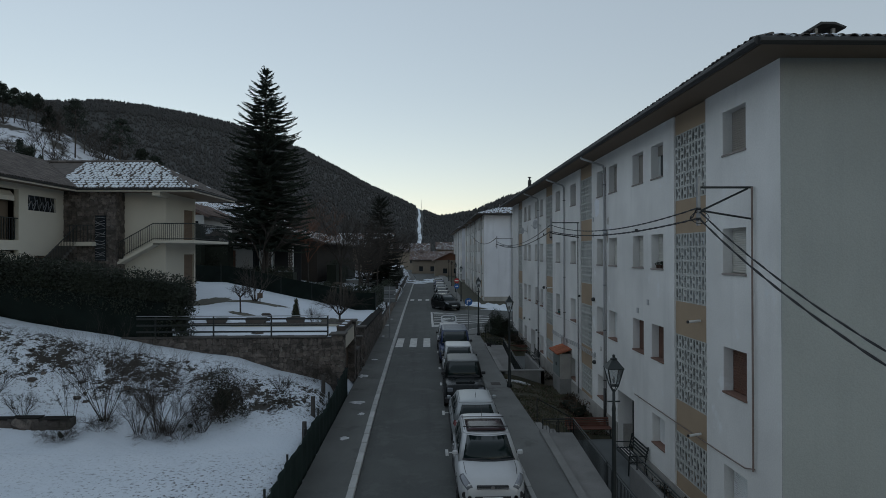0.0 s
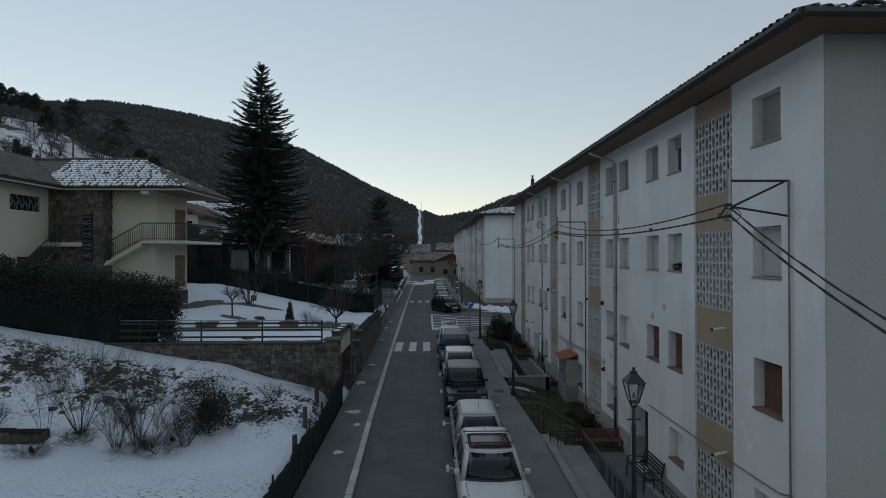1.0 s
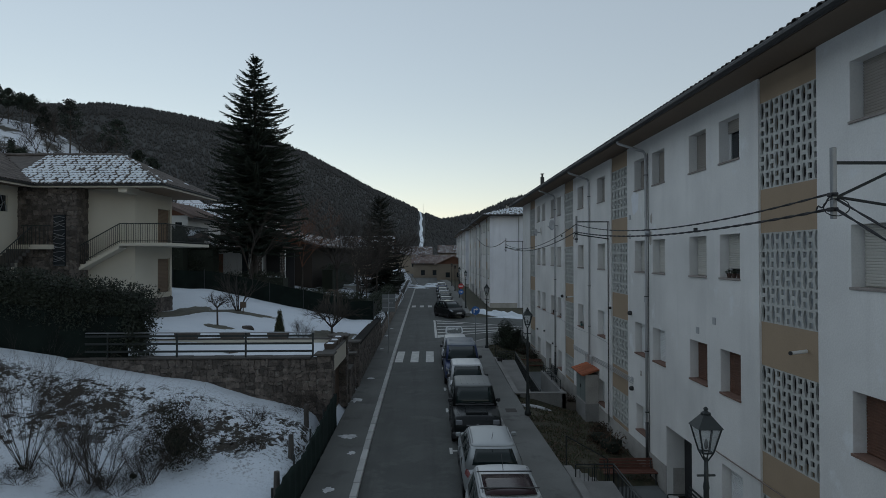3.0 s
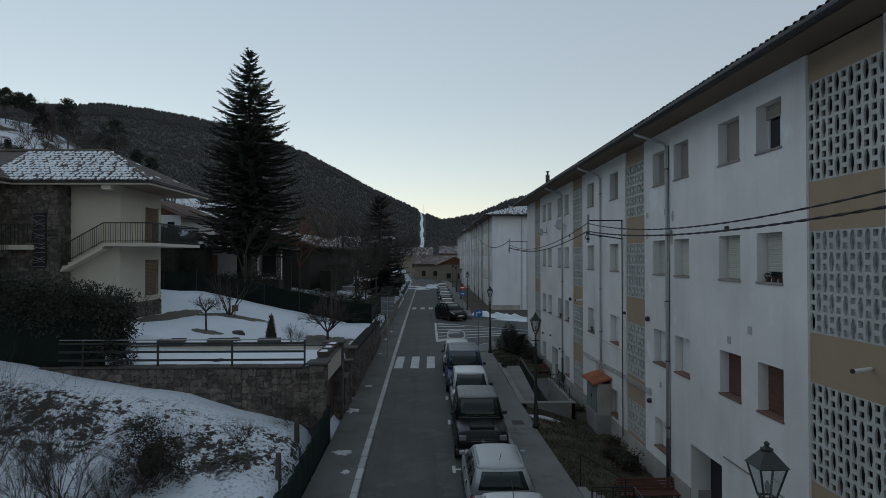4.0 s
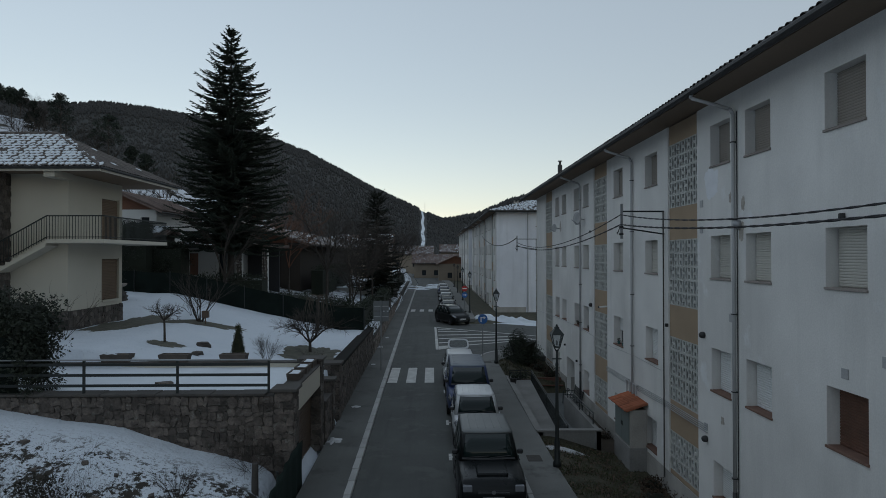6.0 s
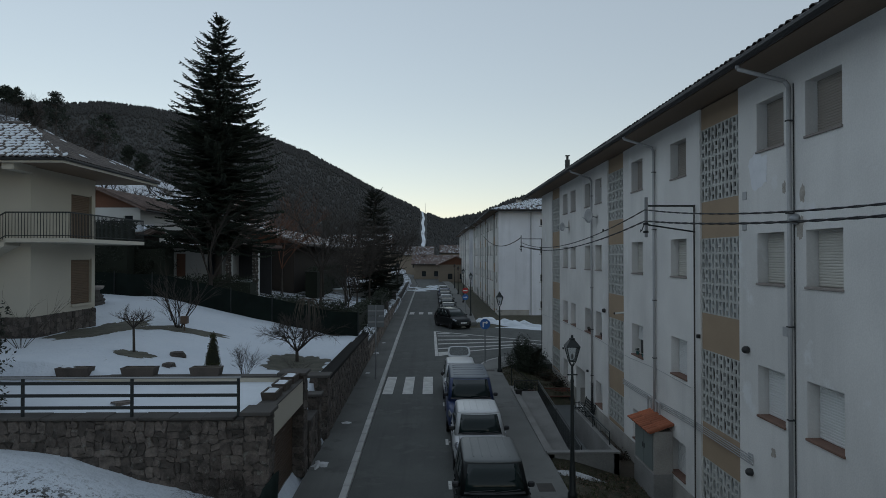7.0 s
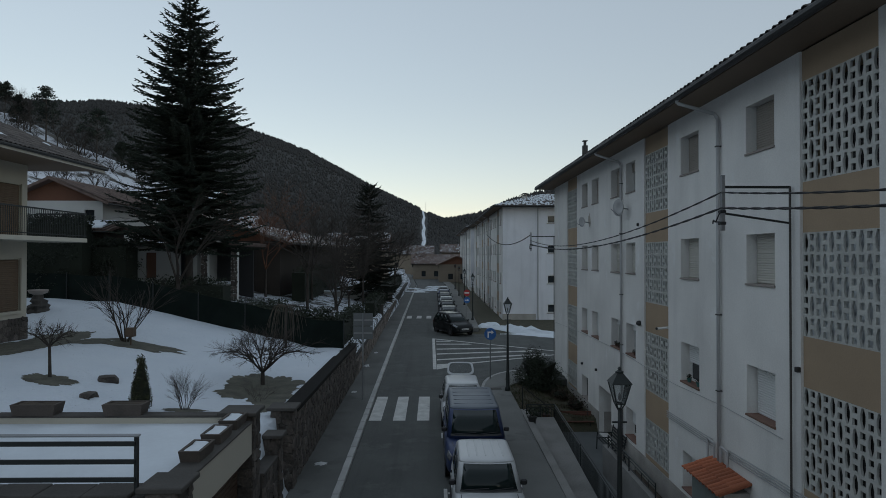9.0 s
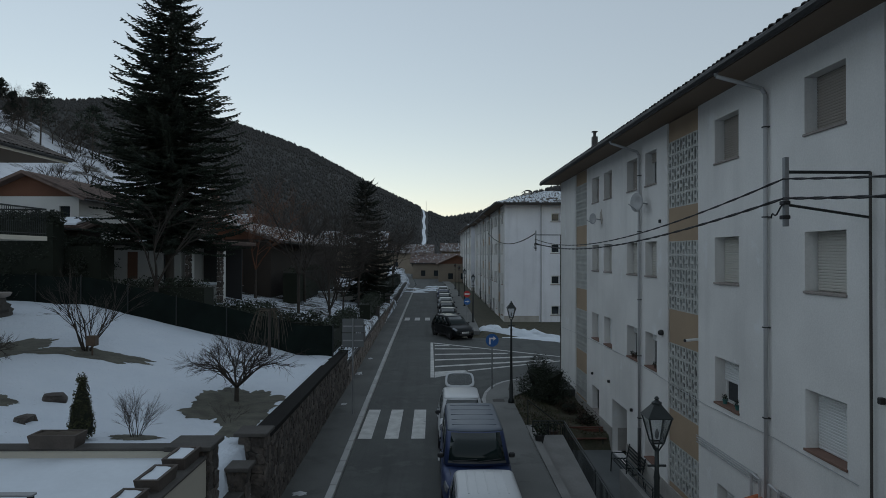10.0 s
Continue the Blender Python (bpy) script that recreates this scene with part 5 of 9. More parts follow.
# left wing
flat_wall("wing_east_wall", (-20.9, 20), (-20.9, 36.75), V0, 9.9, [(12.9, 15.4, 8.6, 9.4), (10.2, 12.15, 7.0, 9.6), (10.2, 12.15, 4.3, 6.5), (13.5, 14.6, 4.4, 6.2)], CREAM)
flat_wall("wing_west_wall", (-28.5, NY), (-28.5, 20), V0, 9.9, [], CREAM)
flat_wall("wing_south_wall", (-28.5, 20), (-20.9, 20), V0, 9.9, [], CREAM)
w = part("window", boxes(((-21.05, 32.9, 8.6), (-21.02, 35.4, 9.4))), GLASS, villa)
for k in range(6):
    y = 32.95 + 0.48 * k
    part("bar", tubes([(-20.94, y, 8.62), (-20.94, y + 0.2, 9.0), (-20.94, y + 0.05, 9.38)], 0.02, 5), GREYMETAL, w)
    part("bar", tubes([(-20.94, y - 0.1, 8.8), (-20.94, y + 0.32, 9.1 + 0.1 * (k % 2)), (-20.94, y + 0.42, 8.7)], 0.016, 5), GREYMETAL, w)
for y in (33.9, 34.15):
    part("mullion", boxes(((-21.0, y, 8.6), (-20.93, y + 0.05, 9.4))), BLACKMETAL, w)
w = part("loggia", boxes(((-21.5, 30.2, 7.0), (-21.45, 32.15, 9.6))), surface("tan_shutter", (0.19, 0.13, 0.08)), villa)
for k in range(9):
    part("baluster", boxes(((-20.98, 30.3 + k * 0.2, 7.05), (-20.94, 30.34 + k * 0.2, 8.1))), BLACKMETAL, w)
part("rail", boxes(((-21.0, 30.2, 8.1), (-20.92, 32.15, 8.15))), BLACKMETAL, w)
part("awning", prism(bmesh.new(), [(0, 9.55), (0.22, 9.25), (0.22, 9.02), (0.19, 9.02), (0.19, 9.22), (0, 9.45)], lambda u, v, k: (-21.3 + u, 30.25 + k, v), 1.85), CREAM, w, "rolled cream awning")
lower = part("loggia", boxes(((-21.5, 30.2, 4.3), (-21.45, 32.15, 6.5))), surface("tan_shutter", (0.19, 0.13, 0.08)), villa)
part("awning", prism(bmesh.new(), [(0, 6.45), (0.22, 6.2), (0.22, 5.98), (0.19, 5.98), (0.19, 6.17), (0, 6.35)], lambda u, v, k: (-21.3 + u, 30.25 + k, v), 1.85), CREAM, lower, "rolled cream awning")
part("window", boxes(((-21.1, 33.5, 4.4), (-21.05, 34.6, 6.2))), surface("tan_shutter", (0.19, 0.13, 0.08)), villa)
# entrance landing and its stair
landing = part("landing", boxes(((-20.9, 35.6, 6.75), (-19.0, 36.15, 6.98)), bevel=0.01), CREAM, villa)
for k in range(10):
    part("step", boxes(((-20.85, 35.5 - 0.28 * (k + 1), 6.75 - 0.17 * (k + 1)), (-19.9, 35.5 - 0.28 * k, 6.92 - 0.17 * (k + 1)))), DARKSTONE, landing)
for k in range(7):
    part("baluster", boxes(((-20.3 + 0.2 * k, 35.62, 6.98), (-20.27 + 0.2 * k, 35.65, 7.9))), BLACKMETAL, landing)
part("rail", boxes(((-20.4, 35.6, 7.9), (-19.0, 35.67, 7.95)),), BLACKMETAL, landing)
part("stair_rail", tubes([(-19.9, 35.6, 7.85), (-19.9, 32.7, 6.1)], 0.03), BLACKMETAL, landing)
for k in range(20):
    s = k / 19
    part("baluster", boxes(((-19.91, 35.5 - 2.75 * s, 6.85 - 1.68 * s), (-19.89, 35.52 - 2.75 * s, 7.8 - 1.68 * s))), BLACKMETAL, landing)
# balcony and outside stair
balcony = part("balcony", boxes(((EX, 36.3, 6.92), (-13.5, 42.5, 7.08)), ((EX - 0.4, 36.3, 6.92), (EX, SY, 7.08)), bevel=0.012), CREAM, villa)
for k in range(11):
    part("step", boxes(((EX - 0.4 - 0.28 * (k + 1), 36.32, 6.95 - 0.155 * (k + 1)), (EX - 0.4 - 0.28 * k, SY - 0.01, 6.92 - 0.155 * k)), bevel=0.008), CREAM, balcony)


def baluster_run(parent, p, q, z0, z1, step=0.115, height=0.95):
    """Balusters and a handrail from p to q; z0, z1 the floor at either end."""
    p, q = Vector((*p, z0)), Vector((*q, z1))
    n = int((q - p).length / step)
    bm = bmesh.new()
    box(bm, (-0.009, -0.009, 0), (0.009, 0.009, height))
    data = mesh_of("baluster", bm, BLACKMETAL)
    for i in range(n + 1):
        at = p.lerp(q, i / max(1, n))
        ob = new("baluster", data)
        ob.parent = parent
        ob.location = at
    d = (q - p).normalized()
    side = Vector((-d.y, d.x, 0)).normalized() * 0.025
    for nm, h, t in (("handrail", height, 0.05), ("rail", 0.08, 0.03)):
        part(nm, prism(bmesh.new(), [(-1, 0), (1, 0), (1, 1), (-1, 1)], lambda u, v, w_: tuple(p.lerp(q, w_) + side * u + Vector((0, 0, h + v * t))), 1), BLACKMETAL, parent)


part("soffit", prism(bmesh.new(), [(EX - 3.6, 5.05), (EX - 0.4, 6.81), (EX - 0.4, 6.96), (EX - 3.6, 5.20)], lambda u, v, w: (u, 36.33 + w, v), SY - 0.02 - 36.33), CREAM, balcony)
part("stringer", prism(bmesh.new(), [(EX - 3.6, 5.02), (EX - 0.4, 6.78), (EX - 0.4, 6.90), (EX - 3.6, 5.17)], lambda u, v, w: (u, 36.26 + w, v), 0.05), CREAM, balcony)
baluster_run(balcony, (EX - 0.4, 36.34), (-13.54, 36.34), 7.08, 7.08)
baluster_run(balcony, (-13.54, 36.34), (-13.54, 42.46), 7.08, 7.08, 0.105)
baluster_run(balcony, (EX - 3.3, 36.34), (EX - 0.4, 36.34), 5.45, 7.08)
part("handrail", tubes([(-13.54, 42.46, 8.05), (EX, 42.46, 8.05)], 0.03), BLACKMETAL, balcony)
# roofs
part("soffit", boxes(((-29.5, 35.75, 9.9), (-13.45, 43.6, 9.98)), ((-29.5, 19, 9.9), (-19.9, 35.75, 9.98))), SOFFIT, villa)
part("fascia", boxes(((-19.9, 35.70, 9.84), (-13.4, 35.75, 10.02)), ((-13.45, 35.75, 9.84), (-13.40, 43.6, 10.02)), ((-19.95, 19, 9.84), (-19.9, 35.7, 10.02))), CREAM, villa)
part("beam", boxes(((-15.75, 35.85, 9.62), (-15.3, SY, 9.9)), bevel=0.01), CREAM, villa)
part("gutter", tube(bmesh.new(), (-19.9, 35.64, 9.98), (-13.35, 35.64, 9.98), 0.06), GUTTER, villa)
part("gutter", tube(bmesh.new(), (-13.34, 35.64, 9.98), (-13.34, 43.7, 9.98), 0.06), GUTTER, villa)
part("gutter", tube(bmesh.new(), (-19.84, 19, 9.98), (-19.84, 35.6, 9.98), 0.06), GUTTER, villa)
roof, ra, rb = hip_roof(villa, -29.5, -13.4, 35.65, 43.7, 10.0, 2.05, TILE)
run, rise = 4.02, 2.05
up_s = Vector((0, run, rise)).normalized()
Ls = math.hypot(run, rise)
slope_tiles(roof, Vector((-29.5, 35.62, 10.02)), Vector((1, 0, 0)), up_s, lambda v: (8.0, 16.1 - v / Ls * run), 72, 12, TILE, False, seed=61, snow=1.7)
up_e = Vector((-run, 0, rise)).normalized()
slope_tiles(roof, Vector((-13.36, 35.65, 10.02)), Vector((0, 1, 0)), up_e, lambda v: (v / Ls * run, 8.05 - v / Ls * run), 36, 12, TILE, False, seed=62, snow=0.03)
for a, b in (((-13.4, 35.65, 10.05), (-17.42, 39.67, 12.08)), ((-17.42, 39.67, 12.1), (-29, 39.67, 12.1))):
    part("ridge_tiles", tubes([Vector(a).lerp(Vector(b), i / 24) + Vector((0, 0, 0.02 * (i % 2))) for i in range(25)], 0.09, 7), TILE, roof)
wing_roof, *_ = hip_roof(villa, -29.5, -19.85, 18.5, 40, 10.0, 2.35, TILE)
up_w = Vector((-4.82, 0, 2.35)).normalized()
slope_tiles(wing_roof, Vector((-19.8, 18.5, 10.02)), Vector((0, 1, 0)), up_w, lambda v: (4, 17.2 + v * 0.9), 96, 14, TILE, False, seed=63)


# ---- street furniture ----
def street_lamp(x, y, h=4.27, sign=False):
    z = rz(y) + 0.115
    root = thing("street_lamp", "black cast-iron street lamp with a four-sided lantern", "street lamp", (x, y, z), "lamps along the street")
    part("post", lathe(bmesh.new(), [(0.13, 0), (0.13, 0.12), (0.085, 0.2), (0.085, 0.75), (0.065, 0.85), (0.06, 1.0), (0.042, h - 1.25), (0.05, h - 1.2), (0.035, h - 1.1), (0.032, h - 0.75)], 10), BLACKMETAL, root, "", True)
    part("crossbar", tube(bmesh.new(), (-0.14, 0, h - 1.02), (0.14, 0, h - 1.02), 0.018), BLACKMETAL, root)
    lan = part("lantern", bmesh.new(), BLACKMETAL, root)
    bm = bmesh.new()
    b0, b1, z0, z1 = 0.080, 0.170, h - 0.66, h - 0.27
    for i in range(4):
        a, b = math.pi / 4 + i * math.pi / 2, math.pi / 4 + (i + 1) * math.pi / 2
        r = math.sqrt(2)
        tube(bm, (b0 * r * math.cos(a), b0 * r * math.sin(a), z0), (b1 * r * math.cos(a), b1 * r * math.sin(a), z1), 0.014, n=5)
        tube(bm, (b1 * r * math.cos(a), b1 * r * math.sin(a), z1), (b1 * r * math.cos(b), b1 * r * math.sin(b), z1), 0.016, n=5)
        tube(bm, (b0 * r * math.cos(a), b0 * r * math.sin(a), z0), (b0 * r * math.cos(b), b0 * r * math.sin(b), z0), 0.016, n=5)
        tube(bm, (b0 * r * math.cos(a), b0 * r * math.sin(a), z0), (0.03 * math.cos(a), 0.03 * math.sin(a), z0 - 0.13), 0.012, n=5)
    part("lantern_frame", bm, BLACKMETAL, lan)
    bm = bmesh.new()
    bmesh.ops.create_cone(bm, cap_ends=True, segments=4, radius1=0.275, radius2=0.075, depth=0.19, matrix=Matrix.Translation((0, 0, z1 + 0.095)) @ Matrix.Rotation(math.pi / 4, 4, "Z"))
    part("hood", bm, BLACKMETAL, lan)
    part("finial", lathe(bmesh.new(), [(0.075, 0), (0.08, 0.03), (0.04, 0.05), (0.025, 0.07), (0.04, 0.09), (0.015, 0.12)], 8, (0, 0, z1 + 0.18)), BLACKMETAL, lan)
    for i in range(4):
        a, b = math.pi / 4 + i * math.pi / 2, math.pi / 4 + (i + 1) * math.pi / 2
        r = math.sqrt(2) * 0.97
        bm = bmesh.new()
        lo = [(b0 * r * math.cos(t), b0 * r * math.sin(t), z0 + 0.01) for t in (a, b)]
        hi = [(b1 * r * math.cos(t), b1 * r * math.sin(t), z1 - 0.01) for t in (b, a)]
        bm.faces.new([bm.verts.new(p) for p in lo + hi])
        part("pane", bm, CLEAR, lan).visible_shadow = False
    part("bulb", lathe(bmesh.new(), [(0.015, 0), (0.03, 0.04), (0.034, 0.09), (0.012, 0.15)], 8, (0, 0, z0 + 0.05)), LAMPGLASS, lan)
    return root


def clear_glass():
    m = bpy.data.materials.new("lantern_glass")
    n, l, b = nodes_of(m)
    b.inputs["Transmission Weight"].default_value = 0.92
    b.inputs["Roughness"].default_value = 0.12
    b.inputs["IOR"].default_value = 1.05
    b.inputs["Base Color"].default_value = (0.62, 0.65, 0.66, 1)
    return m


CLEAR = clear_glass()
for x, y in ((4.2, 13.42), (3.85, 29.05), (3.74, 46.2), (3.95, 75.5), (4.0, 92.0), (4.0, 108.0), (4.0, 124.0)):
    street_lamp(x, y)

BLUE = surface("sign_blue", (0.03, 0.13, 0.38), 0.4, var=0.06, bump=0)
RED = surface("sign_red", (0.45, 0.03, 0.03), 0.4, var=0.06, bump=0)
WHITE = surface("sign_white", (0.78, 0.78, 0.78), 0.4, var=0.04, bump=0)
SIGNBACK = surface("sign_back", (0.14, 0.15, 0.155), 0.6, 0.3, var=0.1)


def disc(bm, r, y, z, n=28, t=0.012):
    bmesh.ops.create_cone(bm, cap_ends=True, segments=n, radius1=r, radius2=r, depth=t, matrix=Matrix.Translation((0, y, z)) @ Matrix.Rotation(math.pi / 2, 4, "X"))
    return bm


def round_sign(x, y, plates, label):
    z = rz(y) + 0.11
    root = thing("traffic_sign", label, "traffic sign", (x, y, z))
    part("post", tube(bmesh.new(), (0, 0.03, 0), (0, 0.03, max(p[0] for p in plates) + 0.3), 0.03), GREYMETAL, root)
    for h, kind in plates:
        if kind == "no_entry":
            pl = part("plate", disc(bmesh.new(), 0.30, 0, h), RED, root, "red no-entry disc")
            part("bar", boxes(((-0.22, -0.013, h - 0.055), (0.22, -0.007, h + 0.055))), WHITE, pl)
        else:
            pl = part("plate", disc(bmesh.new(), 0.30, 0, h), BLUE, root, "blue round mandatory disc")
            bm = bmesh.new()
            if kind == "turn":
                box(bm, (-0.14, -0.013, h - 0.19), (-0.07, -0.007, h + 0.12))
                box(bm, (-0.07, -0.013, h + 0.05), (0.07, -0.007, h + 0.12))
                tip, bx = 0.19, 0.06
                yy = h + 0.085
            else:
                box(bm, (-0.19, -0.013, h - 0.035), (0.05, -0.007, h + 0.035))
                tip, bx = 0.21, 0.05
                yy = h
            prism(bm, [(bx, yy - 0.10), (tip, yy), (bx, yy + 0.10)], lambda u, v, w: (u, -0.013 + w, v), 0.006)
            part("arrow", bm, WHITE, pl)
    return root


round_sign(3.18, 48.9, [(2.25, "turn")], "blue round turning arrow sign on a post")
round_sign(3.45, 76.2, [(2.45, "no_entry"), (1.78, "ahead")], "no-entry sign above a blue arrow sign")
root = thing("traffic_sign", "back of two grey sign plates on a thin post", "traffic sign", (-2.72, 44.4, rz(44.4) + 0.11))
part("post", tube(bmesh.new(), (0, 0, 0), (0, 0, 3.75), 0.03), GREYMETAL, root)
part("plate", boxes(((-0.42, 0.035, 3.2), (0.42, 0.05, 3.74)), bevel=0.006), SIGNBACK, root)
part("plate", boxes(((-0.42, 0.035, 2.62), (0.42, 0.05, 3.17)), bevel=0.006), SIGNBACK, root)
for z in (2.86, 3.42):
    part("bracket", boxes(((-0.4, 0.02, z), (0.4, 0.035, z + 0.05))), GREYMETAL, root)


# ---- overhead cables and their brackets ----
def sag_line(p, q, sag, k=20):
    p, q = Vector(p), Vector(q)
    return [p.lerp(q, i / k) - Vector((0, 0, 4 * sag * (i / k) * (1 - i / k))) for i in range(k + 1)]


def cable_run(name, pts, r, label, twist=True, material=None):
    root = tagged(new(name), label, "cable")
    for strand in range(2 if twist else 1):
        path = []
        n = len(pts) * (5 if twist else 2)
        for i in range(n):
            f = i / (n - 1) * (len(pts) - 1)
            a = min(int(f), len(pts) - 2)
            p = pts[a].lerp(pts[a + 1], f - a)
            t = i * 1.1 + strand * math.pi
            path.append(p + (Vector((math.cos(t), 0, math.sin(t))) * r * 0.7 if twist else Vector()))
        bm = bmesh.new()
        rings = []
        for i, p in enumerate(path):
            d = (path[min(i + 1, n - 1)] - path[max(i - 1, 0)]).normalized()
            u = d.cross(Vector((0, 0, 1))).normalized()
            v = u.cross(d)
            rings.append([bm.verts.new(p + u * (r * math.cos(k * 1.2566)) + v * (r * math.sin(k * 1.2566))) for k in range(5)])
        for p, q in zip(rings[:-1], rings[1:]):
            for k in range(5):
                bm.faces.new((p[k], p[(k + 1) % 5], q[(k + 1) % 5], q[k]))
        bm.faces.new(rings[0][::-1])
        bm.faces.new(rings[-1])
        part("strand", bm, material or CABLE, root, "", True)
    return root


BARS = [(5.95, 13.0), (5.84, 29.05), (5.80, 52.55)]
for x, y in BARS:
    root = thing("wall_bracket", "dark steel cable bracket fixed to the facade", "bracket", (x, y, -0.22 if y > 50 else 0), "cable brackets on the facade")
    part("upright", boxes(((-0.035, -0.035, 6.89), (0.035, 0.035, 7.95)), bevel=0.006), GREYMETAL, root)
    part("arm", boxes(((0.035, -0.022, 7.70), (FACADE_X - x, 0.022, 7.745))), BLACKMETAL, root)
    part("arm", tubes([(0.03, 0, 7.22), (FACADE_X - x, -0.02, 7.03)], 0.022, 6), BLACKMETAL, root)
    if y < 14:
        part("brace", tubes([(0.03, 0, 7.20), (FACADE_X - x - 0.1, 0, 7.70)], 0.022, 6), BLACKMETAL, root)
    part("pole", tube(bmesh.new(), (FACADE_X - x - 0.06, -0.1, -0.3 if y > 14 else 1.55), (FACADE_X - x - 0.06, -0.1, 7.72), 0.022), RUSTPIPE if y < 14 else DARKSTONE, root)
    if y < 14:
        part("loop", tubes([Vector((0.02 + 0.20 * math.sin(t), -0.04, 7.06 + 0.13 * math.cos(t))) for t in [i * 0.5 for i in range(14)]], 0.008, 5), CABLE, root)
    for z in (7.0, 7.22):
        part("clamp", boxes(((-0.07, -0.06, z), (0.045, 0.06, z + 0.06)), bevel=0.01), BLACKPLASTIC, root)
    part("jumper", tubes([Vector((-0.02 - 0.05 * math.sin(3.1 * s), -0.12 + 0.5 * s, 7.24 - 0.22 * s + 0.05 * math.sin(9 * s))) for s in [i / 10 for i in range(11)]], 0.013, 5), CABLE, root)
HOOKS = [(7.27, 7.04), (7.62, 7.32), (7.28, 7.08)]
for (x0, y0), (x1, y1), (u0, l0), (u1, l1), s in zip(BARS[:-1], BARS[1:], HOOKS[:-1], HOOKS[1:], ((0.39, 0.28), (0.62, 0.52))):
    cable_run("overhead_cable", sag_line((x0 - 0.03, y0, u0), (x1 - 0.03, y1, u1), s[0]), 0.012, "twisted black overhead cable along the facade")
    cable_run("overhead_cable", sag_line((x0 - 0.03, y0, l0), (x1 - 0.03, y1, l1), s[1]), 0.015, "twisted black overhead cable along the facade")
cable_run("overhead_cable", sag_line((5.97, 13.0, 7.20), (6.1, -14, 7.4), 3.4, 26), 0.012, "slack twisted black overhead cable")
cable_run("overhead_cable", sag_line((5.95, 13.0, 7.06), (6.0, -14, 7.0), 3.35, 26), 0.014, "slack twisted black overhead cable")
cable_run("overhead_cable", sag_line((5.80, 52.55, 7.6), (5.3, 76.0, 8.4), 0.75), 0.02, "twisted black overhead cable between the blocks")
cable_run("facade_cable", [Vector((FACADE_X - 0.02, y, z)) for y, z in ((29.3, 2.84), (32, 2.88), (35.3, 2.77), (40, 2.94), (47, 2.87), (52.5, 2.7))], 0.008, "thin cable clipped along the facade", False, PIPE)
cable_run("facade_cable", [Vector((FACADE_X - 0.03, 12.9, 1.6)), Vector((FACADE_X - 0.03, 13.4, 1.47)), Vector((FACADE_X - 0.03, 17, 1.46)), Vector((FACADE_X - 0.03, 20.9, 1.46))], 0.015, "rusty conduit along the facade", False, RUSTPIPE)
for k in range(4):
    dz = 0.055 * k
    cable_run("facade_cable", [Vector((FACADE_X - 0.03, y, z + dz)) for y, z in ((35.4, 1.74), (33.0, 1.76), (32.4, 1.78))], 0.013, "grey conduit clipped along the facade", False, PIPE)
    cable_run("facade_cable", [Vector((FACADE_X - 0.03, y, z + dz)) for y, z in ((31.6, 1.76), (28.9, 1.84), (26.0, 1.84))], 0.013, "grey conduit clipped along the facade", False, PIPE)
for x, y, z in ((7.0, 15.7, 4.5), (7.0, 15.7, 1.55), (7.0, 35.4, 4.3)):
    root = thing("vent_pipe", "short white vent pipe on the facade", "pipe", (x, y, z), "vent pipes on the facade")
    part("pipe", tube(bmesh.new(), (-0.22, -0.10, 0), (0.15, 0, 0.02), 0.035), WFRAME, root)
    part("mouth", tube(bmesh.new(), (-0.235, -0.105, 0), (-0.21, -0.097, 0), 0.04), BLACKPLASTIC, root)
for x, y, z in ((7.05, 43.4, 1.66), (7.05, 45.9, 1.5), (7.08, 38.0, 7.45), (7.05, 40.65, 1.25), (7.05, 20.6, 7.05), (7.05, 28.75, 4.29)):
    ob = tagged(part("junction_box", boxes(((x, y - 0.04, z - 0.05), (FACADE_X, y + 0.04, z + 0.05)), bevel=0.012), GUTTER), "small dark junction box on the facade", "junction box", "boxes on the facade")
for y, z in ((26.22, 4.31), (26.09, 1.66), (37.84, 4.19)):
    tagged(part("extractor_cowl", lathe(bmesh.new(), [(0.075, 0), (0.085, 0.03), (0.08, 0.09), (0.05, 0.13), (0.01, 0.14)], 14), GUTTER, None, "", True), "round dark extractor cowl on the facade", "vent", "boxes on the facade").matrix_world = Matrix.Translation((FACADE_X, y, z)) @ Matrix.Rotation(-math.pi / 2, 4, "Y")
cowl = tagged(part("wall_lamp", lathe(bmesh.new(), [(0.10, 0), (0.11, 0.04), (0.09, 0.10), (0.05, 0.14), (0.01, 0.15)], 16), GREYMETAL, None, "", True), "round grey metal lamp beside the downpipe", "lamp")
cowl.matrix_world = Matrix.Translation((FACADE_X, 24.3, 7.09)) @ Matrix.Rotation(-math.pi / 2, 4, "Y")
for y, z in ((20.6, 4.35), (24.72, 4.89), (19.6, 4.7), (26.33, 7.73), (26.34, 7.05), (26.13, 1.97)):
    tagged(part("vent_grille", boxes(((FACADE_X - 0.02, y - 0.09, z - 0.09), (FACADE_X, y + 0.09, z + 0.09)), bevel=0.005), PIPE), "small grey vent grille on the facade", "vent", "boxes on the facade")
for y, z, s in ((39.15, 8.1, 0.3), (44.6, 7.9, 0.22)):
    root = thing("satellite_dish", "grey satellite dish on the white facade", "satellite dish", (FACADE_X - 0.25, y, z))
    part("dish", lathe(bmesh.new(), [(0.02, 0), (s * 0.5, 0.03), (s, 0.1), (s, 0.12), (s * 0.5, 0.045), (0.02, 0.015)], 20), PIPE, root, "", True).rotation_euler = (0, -math.pi / 2, 0.35)
    part("arm", tubes([(0, 0, 0), (0.25, 0, -0.05)], 0.02, 6), GREYMETAL, root)
    part("feed", tubes([(-0.03, 0, -s), (-0.35, 0, -0.05)], 0.012, 5), GREYMETAL, root)


